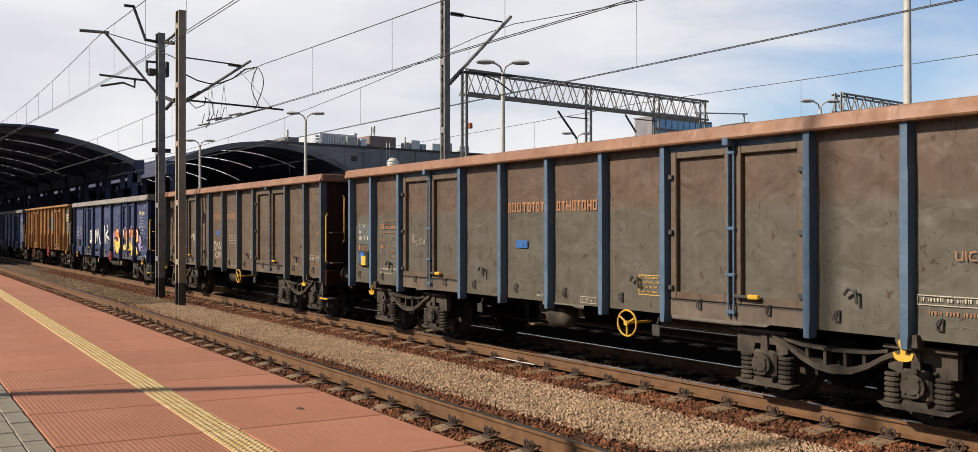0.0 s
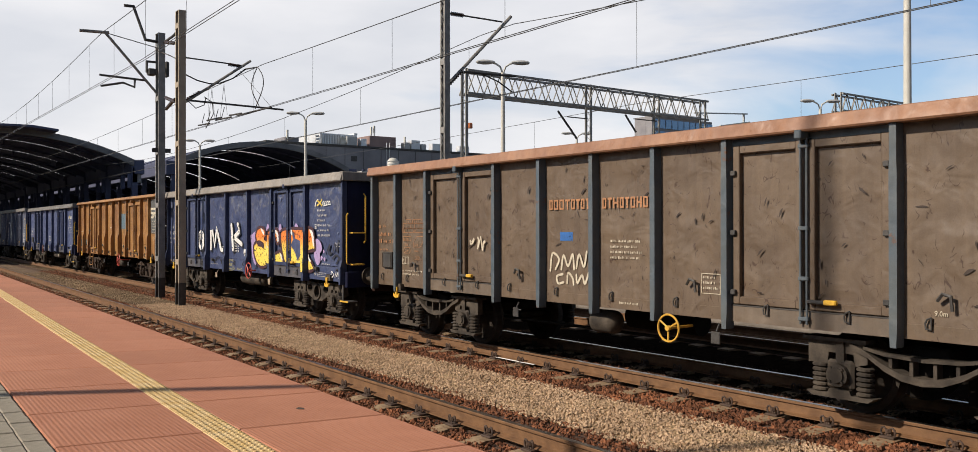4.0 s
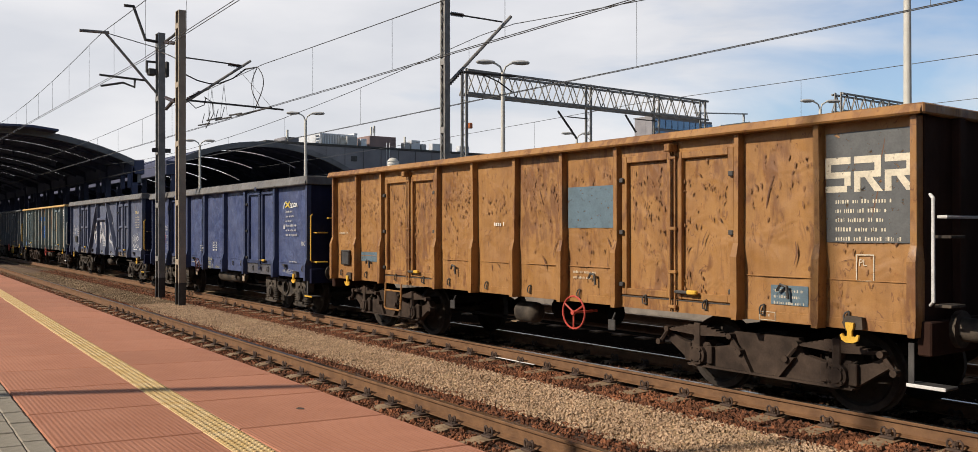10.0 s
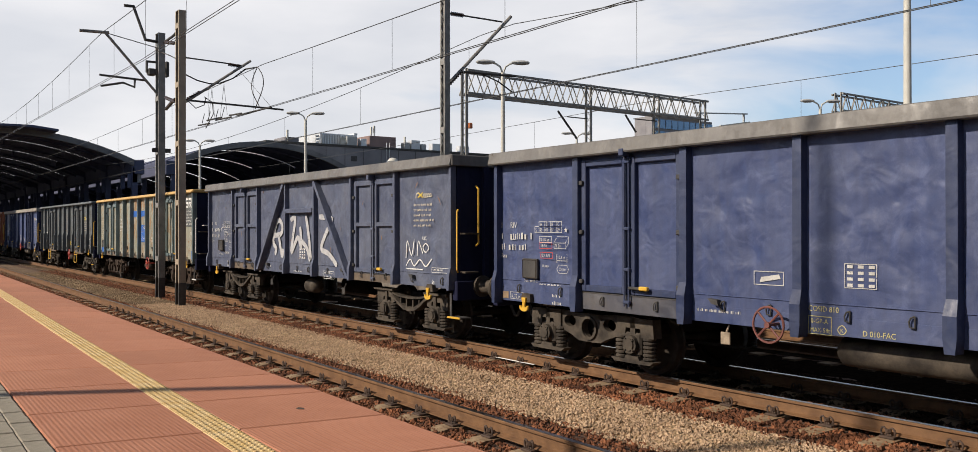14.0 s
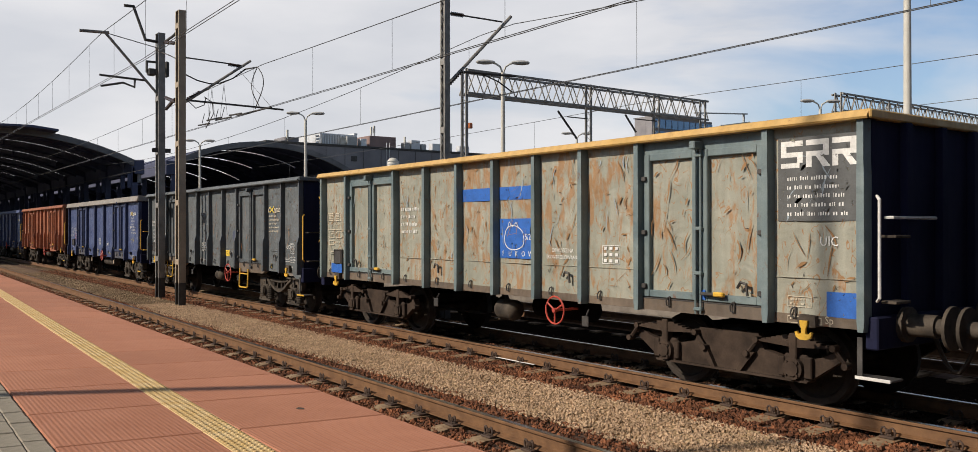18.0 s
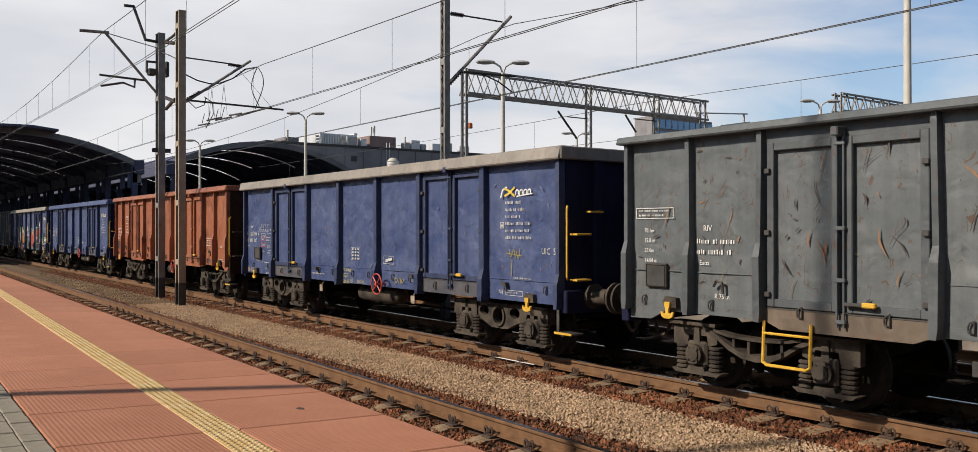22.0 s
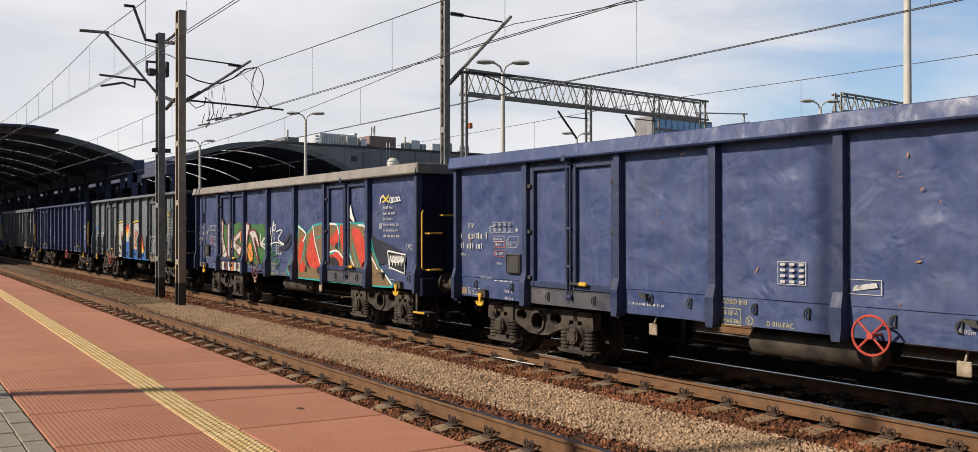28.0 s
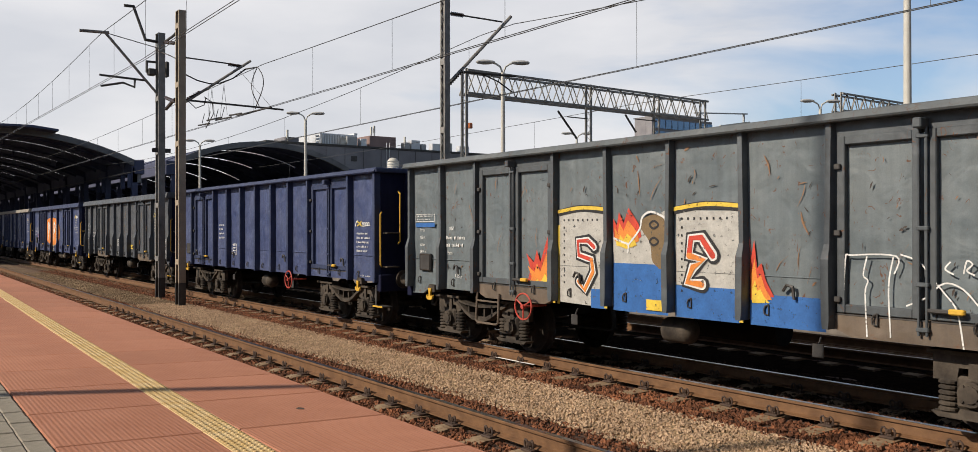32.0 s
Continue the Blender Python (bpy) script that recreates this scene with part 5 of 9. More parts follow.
    for i, x in enumerate(edges):
        kind = spec["type"]
        xx = min(max(x, -6.355), 6.355)
        foot = spec.get("foot", 1.22)
        kick = 0.012 * math.sin(seed * 5 + i * 2.7) if abs(x) < 6 and foot == 1.72 else 0
        hw, hf = (0.056, 0.066) if kind == "A" else (0.037, 0.042) if foot > 3 else (0.032, 0.046)
        if abs(x) > 6.3:
            hw, hf = min(hw, 0.04), min(hf, 0.045)
        yt, yb = (-FACE - 0.125, -FACE - 0.125) if foot > 3 else (-FACE - 0.10, -FACE - 0.15)
        foot = min(foot, 2.6)
        s = Shape()
        rows = [(BOT - spec.get("rib_low", 0.045 if kind == "A" else 0.01), yb, hf * 0.75), (BOT + 0.10, yb, hf), (foot, yb, hf), (foot + 0.16, yt, hw), (TOP + 0.01, yt, hw)]
        vs = []
        for z, yy, h in rows:
            k = kick * math.sin((z - BOT) * 2.2)
            vs += [(xx - h - 0.008 + k, -FACE + 0.01, z), (xx - h + k, yy, z), (xx + h + k, yy, z), (xx + h + 0.008 + k, -FACE + 0.01, z)]
        fs = [(4 * r + j, 4 * r + (j + 1) % 4, 4 * r + 4 + (j + 1) % 4, 4 * r + 4 + j) for r in range(4) for j in range(4)]
        s.add(vs, fs + [(3, 2, 1, 0), (16, 17, 18, 19)])
        part("rib", s, R, w)
    if spec["type"] == "F":
        for xa, xb in ((-0.87, -2.50), (0.87, 2.50)):
            part("diagonal_brace", Shape().prism([(xa - 0.055, 3.12), (xa + 0.055, 3.12), (xb + 0.055, 1.02), (xb - 0.055, 1.02)], 1, -RIB + 0.01, -FACE + 0.01), R, w)
        part("cross_bar", Shape().cbox(-0.74, 0.74, -RIB + 0.03, -FACE + 0.01, 2.42, 2.53, 0.01), R, w)
    # top cap, leaning outwards
    cap = Shape().prism([(-FACE + 0.05, TOP), (-RIB - 0.02, TOP), (-RIB - 0.035, TOP + 0.02), (-RIB + 0.01, CAP - 0.01), (-RIB + 0.03, CAP), (-FACE + 0.05, CAP)], 0, -6.46, 6.46)
    part("top_rail", cap, C, w)
    far = Shape()
    far.box(-6.38, 6.38, FACE - 0.04, FACE, BOT, TOP)
    for x in edges:
        xx = min(max(x, -6.33), 6.33)
        far.box(xx - 0.06, xx + 0.06, FACE, RIB, BOT, TOP)
    far.box(-6.46, 6.46, FACE - 0.05, RIB + 0.02, TOP, CAP)
    part("far_side_wall", far, R, w)
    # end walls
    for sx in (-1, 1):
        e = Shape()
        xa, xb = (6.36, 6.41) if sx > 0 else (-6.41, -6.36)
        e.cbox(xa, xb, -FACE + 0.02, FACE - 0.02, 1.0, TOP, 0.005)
        # end colour carries the shade of the gap between coupled wagons
        ew = part("end_wall", e, spec.get("end", SHADED_END), w)
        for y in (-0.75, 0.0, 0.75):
            part("end_rib", Shape().cbox(min(sx * 6.41, sx * 6.50), max(sx * 6.41, sx * 6.50), y - 0.06, y + 0.06, 1.0, TOP, 0.01), spec.get("end", SHADED_END), ew)
        part("end_beam", Shape().cbox(min(sx * 6.36, sx * 6.5), max(sx * 6.36, sx * 6.5), -1.40, 1.40, 0.80, 1.14, 0.015), spec.get("end", SHADED_END), ew)
        part("end_rail", Shape().cbox(min(sx * 6.36, sx * 6.49), max(sx * 6.36, sx * 6.49), -RIB, RIB, TOP, CAP - 0.005, 0.015), C, ew)
        for sy in (-1, 1):
            def buf():
                s = Shape()
                s.cyl((sx * 6.5, sy * 0.875, 1.04), (sx * 6.56, sy * 0.875, 1.04), 0.19, 12)
                s.cyl((sx * 6.5, sy * 0.875, 1.04), (sx * 6.85, sy * 0.875, 1.04), 0.12, 16)
                s.cyl((sx * 6.8, sy * 0.875, 1.04), (sx * 6.98, sy * 0.875, 1.04), 0.085, 16)
                s.cyl((sx * 6.98, sy * 0.875, 1.04), (sx * 7.015, sy * 0.875, 1.04), 0.225, 20)
                return s
            part("buffer", buf, M["bogie"], w, smooth=True, key=("buffer", sx, sy))
        def coupling():
            s = Shape().cbox(min(sx * 6.4, sx * 6.75), max(sx * 6.4, sx * 6.75), -0.06, 0.06, 0.95, 1.1, 0.02)
            s.tube([(sx * 6.7, 0, 1.0), (sx * 6.85, 0.04, 0.9), (sx * 7.0, 0.03, 0.88)], 0.03, 6)
            return s
        part("brake_hose", lambda: Shape().tube([(sx * (6.5 + 0.5 * u), -0.3, 0.95 - 0.45 * math.sin(u * math.pi)) for u in np.linspace(0, 1, 8)], 0.026, 6), M["bogie"], w, key=("hose", sx))
        part("coupling", coupling, M["under"], w, key=("coupling", sx))
        # handrail, step and towing hook at the corner
        hx = sx * 6.47
        if sx > 0:
            part("handrail", lambda: Shape().tube([(hx, -1.36, 1.3), (hx + sx * 0.06, -1.42, 1.34), (hx + sx * 0.06, -1.42, 2.34), (hx, -1.36, 2.38)], 0.016, 6), spec.get("hand", M["hook"]), w, key=("handrail", sx, spec.get("hand", M["hook"]).name))
            part("step", lambda: Shape().cbox(hx - 0.2, hx + 0.2, -1.45, -1.22, 0.50, 0.525, 0.006).cbox(hx - 0.2, hx - 0.14, -1.40, -1.38, 0.52, 0.92, 0.004), M["dark_steel"], w, key=("step", sx))
        tx = sx * (5.43 if spec.get("layout") == "wide" else 5.63 if spec["bogie"] != "plate" else 5.68)
        dz = spec.get("hook_dz", 0.0)
        part("hook_bracket", lambda: Shape().prism([(tx - 0.10, 0.98 + dz), (tx - 0.06, 1.05 + dz), (tx + 0.12, 1.04 + dz), (tx + 0.13, 0.92 + dz), (tx - 0.06, 0.90 + dz)], 1, -1.43, -1.3), M["bogie"], w, key=("hook_bracket", sx, tx, dz))
        def hook():
            s = Shape().prism([(hx2, hz + dz) for hx2, hz in [(tx - 0.048, 0.985), (tx - 0.042, 0.93), (tx - 0.026, 0.90), (tx - 0.026, 0.845), (tx - 0.06, 0.835), (tx - 0.085, 0.865), (tx - 0.105, 0.855), (tx - 0.09, 0.80), (tx - 0.04, 0.775), (tx + 0.04, 0.775), (tx + 0.09, 0.80), (tx + 0.105, 0.855), (tx + 0.085, 0.865), (tx + 0.06, 0.835), (tx + 0.026, 0.845), (tx + 0.026, 0.90), (tx + 0.042, 0.93), (tx + 0.048, 0.985)]], 1, -1.46, -1.43)
            return s
        part("towing_hook", hook, M["hook"], w, "yellow rope hook", key=("hook", sx, tx, dz))
        bogie(w, sx * (4.5 if spec["bogie"] != "plate" else 4.42), spec["bogie"], spec.get("bogie_mat", M["bogie"]), "sooty freight bogie")
    # climbing gear on the front end
    white = spec.get("hand") is not None
    if white:
        part("end_handrail", lambda: Shape().tube([(6.46, -1.2, 2.16), (6.54, -1.18, 2.16), (6.54, -0.3, 2.16), (6.46, -0.28, 2.16)], 0.016, 6), spec["hand"], w, key="end_bar")
    elif spec["type"] == "A" and not spec.get("second_rail"):
        part("end_handrail", lambda: Shape().tube([(6.5, -1.0, 2.3), (6.58, -1.0, 2.3), (6.58, -0.75, 2.3), (6.5, -0.75, 2.3)], 0.014, 6), M["hook"], w, "short yellow end handle", key="end_grip")
    else:
        part("end_handrail", lambda: Shape().tube([(6.5, -1.0, 1.75), (6.58, -1.0, 1.8), (6.58, -1.0, 2.75), (6.5, -1.0, 2.8)], 0.016, 6), spec.get("hand", M["hook"]), w, key=("end_handrail", spec.get("hand", M["hook"]).name))
    for z in (1.28, 1.95):
        part("end_step", lambda: Shape().cbox(6.5, 6.66, -1.34, -1.05, z, z + 0.03, 0.006), M["hook"] if spec["type"] == "A" else M["bogie"], w, key=("end_step", z, spec["type"] == "A"))
    part("step_edge", lambda: Shape().cbox(6.28, 6.66, -1.46, -1.445, 0.495, 0.53, 0.004), M["white"] if white else M["hook"], w, key=("step_edge", white))
    for k, x in enumerate(spec.get("stirrups", ())):
        part("stirrup_step", Shape().tube([(x, -1.42, 1.0), (x, -1.44, 0.53), (x + 0.05, -1.44, 0.5), (x + 0.55, -1.44, 0.5), (x + 0.6, -1.44, 0.53), (x + 0.6, -1.42, 1.0)], 0.02, 6).cyl((x, -1.43, 0.86), (x + 0.6, -1.43, 0.86), 0.016, 6), spec.get("stirrup_mat", M["hook"]), w, "bent steel stirrup step")
    # hanging release valve pulls and tie rods
    for x, zz in ((-1.9, 0.80), (2.05, 0.79)):
        part("brake_pull", lambda: Shape().tube([(x, -1.25, 0.88), (x, -1.3, zz)], 0.012, 5).cbox(x - 0.07, x + 0.07, -1.33, -1.31, zz - 0.15, zz, 0.008), M["tag_plate"] if spec["type"] == "A" else M["dark_steel"], w, "small brake changeover plate", key=("brake_pull", x, spec["type"] == "A"))
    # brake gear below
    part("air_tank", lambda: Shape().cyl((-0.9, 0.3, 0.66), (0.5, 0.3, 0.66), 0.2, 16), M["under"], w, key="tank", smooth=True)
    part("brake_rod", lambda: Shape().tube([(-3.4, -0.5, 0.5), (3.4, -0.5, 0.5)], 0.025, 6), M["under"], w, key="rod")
    t0, t1 = (-0.62, 1.10) if spec["type"] == "A" else (-0.5, 0.05)
    part("small_tank", lambda: Shape().lathe([(0.0, t0), (0.10, t0 + 0.02), (0.165, t0 + 0.08), (0.17, t0 + 0.12), (0.17, t1 - 0.12), (0.165, t1 - 0.08), (0.10, t1 - 0.02), (0.0, t1)], 18, 0, (0, -0.95, 0.70)), M["bogie"], w, key=("tank2", t1), smooth=True)
    if spec.get("wheel"):
        A = spec["type"] == "A"
        hand_wheel(w, spec["wheel"][0] + (0.05 if A else 0.0), 0.97 if A else spec.get("wheel_z", 0.86), M[spec["wheel"][1]], 4 if A else 3, spec.get("wheel_r", 0.2))
    return w


# ---- wagon paints ----
BLUE = wagon_paint("blue_wagon_paint", (0.034, 0.053, 0.145), (0.070, 0.090, 0.180), seed=1.0, rust=0.10, scuff=0.3, gloss=0.33)
BLUE_C = wagon_paint("chalky_blue_paint", (0.030, 0.047, 0.128), (0.062, 0.080, 0.160), seed=1.0, rust=0.10, scuff=0.85, scuff_col=(0.24, 0.235, 0.22), scuff_from=2.25, gloss=0.33)
BLUE_RIB = wagon_paint("blue_rib_paint", (0.019, 0.032, 0.090), (0.04, 0.055, 0.115), seed=1.4, rust=0.10)
BLUE_B = wagon_paint("dented_blue_paint", (0.036, 0.060, 0.166), (0.072, 0.098, 0.20), seed=1.9, rust=0.14, scuff=0.2, gloss=0.33, dent_h=0.10)
GREY_CAP = wagon_paint("dusty_top_rail", (0.22, 0.20, 0.175), (0.32, 0.29, 0.25), seed=2.0, rust=0.12)
BROWN_A = wagon_paint("brown_over_grey_paint", (0.108, 0.068, 0.044), (0.145, 0.093, 0.06), seed=3.0, rust=0.16, rust_col=(0.06, 0.032, 0.02), scratch=0.7, low=((0.110, 0.097, 0.072), 2.45))
BROWN = wagon_paint("dark_brown_wagon_paint", (0.115, 0.080, 0.053), (0.155, 0.110, 0.072), seed=3.2, rust=0.16, rust_col=(0.06, 0.032, 0.02), scratch=0.7)
BROWN_RIB = wagon_paint("brown_grey_rib_paint", (0.10, 0.095, 0.085), (0.15, 0.15, 0.14), seed=3.7, rust=0.2)
BROWN_CAP = wagon_paint("rusty_top_rail", (0.26, 0.125, 0.07), (0.35, 0.185, 0.105), seed=3.3, rust=0.25)
TEAL_RIB = wagon_paint("dull_teal_rib_paint", (0.070, 0.100, 0.130), (0.105, 0.120, 0.125), seed=3.8, rust=0.3)
BLUE_GREY = wagon_paint("blue_grey_rib_paint", (0.075, 0.135, 0.215), (0.105, 0.165, 0.235), seed=3.6, rust=0.25)
OCHRE = wagon_paint("ochre_wagon_paint", (0.365, 0.184, 0.053), (0.285, 0.134, 0.038), seed=4.0, rust=0.26, rust_col=(0.185, 0.078, 0.026), scratch=0.5, blotch=0.38)
SLATE = wagon_paint("slate_wagon_paint", (0.070, 0.086, 0.146), (0.115, 0.130, 0.180), seed=5.0, rust=0.14, scuff=0.25)
PALE = wagon_paint("pale_grey_green_paint", (0.27, 0.285, 0.235), (0.35, 0.345, 0.28), seed=6.0, rust=0.22, rust_col=(0.33, 0.18, 0.075), scratch=1.2, blotch=0.05)
PALE_RIB = wagon_paint("worn_teal_rib_paint", (0.11, 0.16, 0.175), (0.20, 0.25, 0.25), seed=6.4, rust=0.3)
YELLOW_CAP = wagon_paint("yellow_top_rail", (0.52, 0.32, 0.09), (0.62, 0.41, 0.16), seed=6.7, rust=0.3)
GREEN_GREY = wagon_paint("green_grey_wagon_paint", (0.095, 0.112, 0.121), (0.135, 0.150, 0.156), seed=7.0, rust=0.24, rust_col=(0.10, 0.062, 0.042), scratch=0.7)
RED_OX = wagon_paint("red_oxide_wagon_paint", (0.29, 0.094, 0.043), (0.35, 0.128, 0.061), seed=8.0, rust=0.2, rust_col=(0.15, 0.05, 0.026), scratch=0.4, blotch=0.1)
GREY_TEAL = wagon_paint("grey_teal_wagon_paint", (0.115, 0.145, 0.16), (0.17, 0.20, 0.21), seed=9.0, rust=0.2, scratch=0.4)
GREY_RIB = wagon_paint("dark_teal_rib_paint", (0.066, 0.078, 0.088), (0.10, 0.115, 0.124), seed=7.3, rust=0.2, scratch=0.4)
DARK_CAP = wagon_paint("sooty_top_rail", (0.12, 0.115, 0.11), (0.19, 0.18, 0.165), seed=2.4, rust=0.16)
DARK_GREY = wagon_paint("dark_blue_grey_paint", (0.06, 0.07, 0.085), (0.10, 0.11, 0.12), seed=7.7, rust=0.2)
DIRTY_SILL = wagon_paint("dirty_sill_paint", (0.105, 0.083, 0.064), (0.18, 0.138, 0.10), seed=10.0, rust=0.35)
SLATE_SILL = wagon_paint("grey_blue_sill_paint", (0.055, 0.060, 0.085), (0.105, 0.10, 0.105), seed=10.4, rust=0.3)
# blue and brown end paints darkened to stand in for unlit end walls
SHADED_END = wagon_paint("sooty_end_paint", (0.011, 0.014, 0.042), (0.02, 0.022, 0.05), seed=10.8, rust=0.1, gloss=0.9, spec=0.12)
SHADED_BROWN = wagon_paint("sooty_brown_end_paint", (0.032, 0.016, 0.012), (0.05, 0.026, 0.018), seed=10.9, rust=0.1, gloss=0.9, spec=0.12)

INK = {}


def flaked(m, level, scale=11.0):
    """Paint worn through in small ragged flakes and thin rubbed places."""
    nt = m.node_tree
    v = coords(nt, (1, 1, 1.25), (3.1, 0, 1.7))
    n = tex(nt, "ShaderNodeTexNoise", v, Scale=scale, Detail=7.0, Roughness=0.68)
    nt.links.new(ramp2(nt, n.outputs["Fac"], level, level + 0.07), nt.nodes["Principled BSDF"].inputs["Alpha"])


def ink(name, c, worn=0.25):
    if name not in INK:
        INK[name] = surface("paint_" + name, tuple(x * (1 - worn) for x in c), c, 6.0, 0.6, fine=45, spread=(0.3, 0.6))
        flaked(INK[name], 0.34)
    return INK[name]


def fade_ink():
    """Spray paint that runs from orange above to yellow below."""
    m, nt, b = node_mat("paint_orange_to_yellow")
    c = nt.nodes.new("ShaderNodeTexCoord")
    sep = nt.nodes.new("ShaderNodeSeparateXYZ")
    nt.links.new(c.outputs["Object"], sep.inputs[0])
    n = tex(nt, "ShaderNodeTexNoise", c.outputs["Object"], Scale=9.0, Detail=4.0)
    add = nt.nodes.new("ShaderNodeMath")
    add.operation = "MULTIPLY_ADD"
    add.inputs[1].default_value = 0.3
    nt.links.new(n.outputs["Fac"], add.inputs[0])
    nt.links.new(sep.outputs["Z"], add.inputs[2])
    mr = nt.nodes.new("ShaderNodeMapRange")
    mr.inputs["From Min"].default_value, mr.inputs["From Max"].default_value = 1.68, 1.98
    nt.links.new(add.outputs[0], mr.inputs["Value"])
    nt.links.new(mix2(nt, mr.outputs[0], (0.80, 0.60, 0.10), (0.72, 0.20, 0.035)), b.inputs["Base Color"])
    b.inputs["Roughness"].default_value = 0.5
    return m


INK["fade"] = fade_ink()
flaked(INK["fade"], 0.385, 15.0)
WHITE = ink("white", (0.80, 0.80, 0.77))
CREAM = ink("cream", (0.62, 0.55, 0.42))
BLACK = ink("black", (0.02, 0.02, 0.022))
MAROON = ink("maroon", (0.06, 0.02, 0.03))
RED = ink("red", (0.62, 0.06, 0.03))
ORANGE = ink("orange", (0.80, 0.26, 0.04))
YELLOW = ink("yellow", (0.80, 0.56, 0.06))
TEAL = ink("teal", (0.02, 0.36, 0.34))
GREEN = ink("green", (0.045, 0.155, 0.04))
OLIVE = ink("olive_brown", (0.21, 0.14, 0.065))
PURPLE = ink("lilac", (0.42, 0.31, 0.56))
SILVER = ink("silver", (0.50, 0.49, 0.45))
BLUE_INK = ink("bright_blue", (0.02, 0.13, 0.50))
ROYAL = ink("royal_blue", (0.03, 0.14, 0.42))
DARK_PANEL = ink("dark_grey_panel", (0.10, 0.105, 0.105))
RUST_INK = ink("faded_orange", (0.42, 0.20, 0.09))
LOGO_YELLOW = ink("logo_yellow", (0.75, 0.55, 0.06))
STEEL_BLUE = ink("steel_blue_patch", (0.11, 0.17, 0.21))
OLD_YELLOW = ink("old_yellow", (0.36, 0.30, 0.05))
SMOKE = ink("dark_overspray", (0.022, 0.024, 0.04))

CREAM_BRIGHT = ink("cream_lettering", (0.70, 0.63, 0.48))
SPRAY = ink("silver_spray", (0.50, 0.50, 0.51))
LETTER = ink("weathered_lettering", (0.56, 0.55, 0.52))
PALE_SILVER = ink("pale_silver", (0.60, 0.55, 0.52))
WINE = ink("wine_red", (0.17, 0.045, 0.05))

PALE_SCRAPE = ink("pale_scrape", (0.15, 0.175, 0.27))

GLYPHS = {}


def glyphs(text):
    """Outlines of a word in the built-in font, as vertices and faces of unit size."""
    if text not in GLYPHS:
        cu = bpy.data.curves.new("lettering", "FONT")
        cu.body, cu.size, cu.resolution_u = text, 1.0, 2
        ob = bpy.data.objects.new("lettering", cu)
        scene.collection.objects.link(ob)
        bpy.context.view_layer.update()
        me = bpy.data.meshes.new_from_object(ob)
        GLYPHS[text] = ([tuple(v.co) for v in me.vertices], [tuple(p.vertices) for p in me.polygons])
        bpy.data.objects.remove(ob)
        bpy.data.meshes.remove(me)
        bpy.data.curves.remove(cu)
    return GLYPHS[text]


def smooth_line(pts, closed=False, n=5):
    out, m = [], len(pts)
    g = (lambda i: pts[i % m]) if closed else (lambda i: pts[min(max(i, 0), m - 1)])
    for i in range(m if closed else m - 1):
        a, b, c, d = g(i - 1), g(i), g(i + 1), g(i + 2)
        for k in range(n):
            u = k / n
            out.append(tuple(0.5 * (2 * b[j] + (c[j] - a[j]) * u + (2 * a[j] - 5 * b[j] + 4 * c[j] - d[j]) * u ** 2 + (3 * b[j] - a[j] - 3 * c[j] + d[j]) * u ** 3) for j in (0, 1)))
    if not closed:
        out.append(pts[-1])
    return out


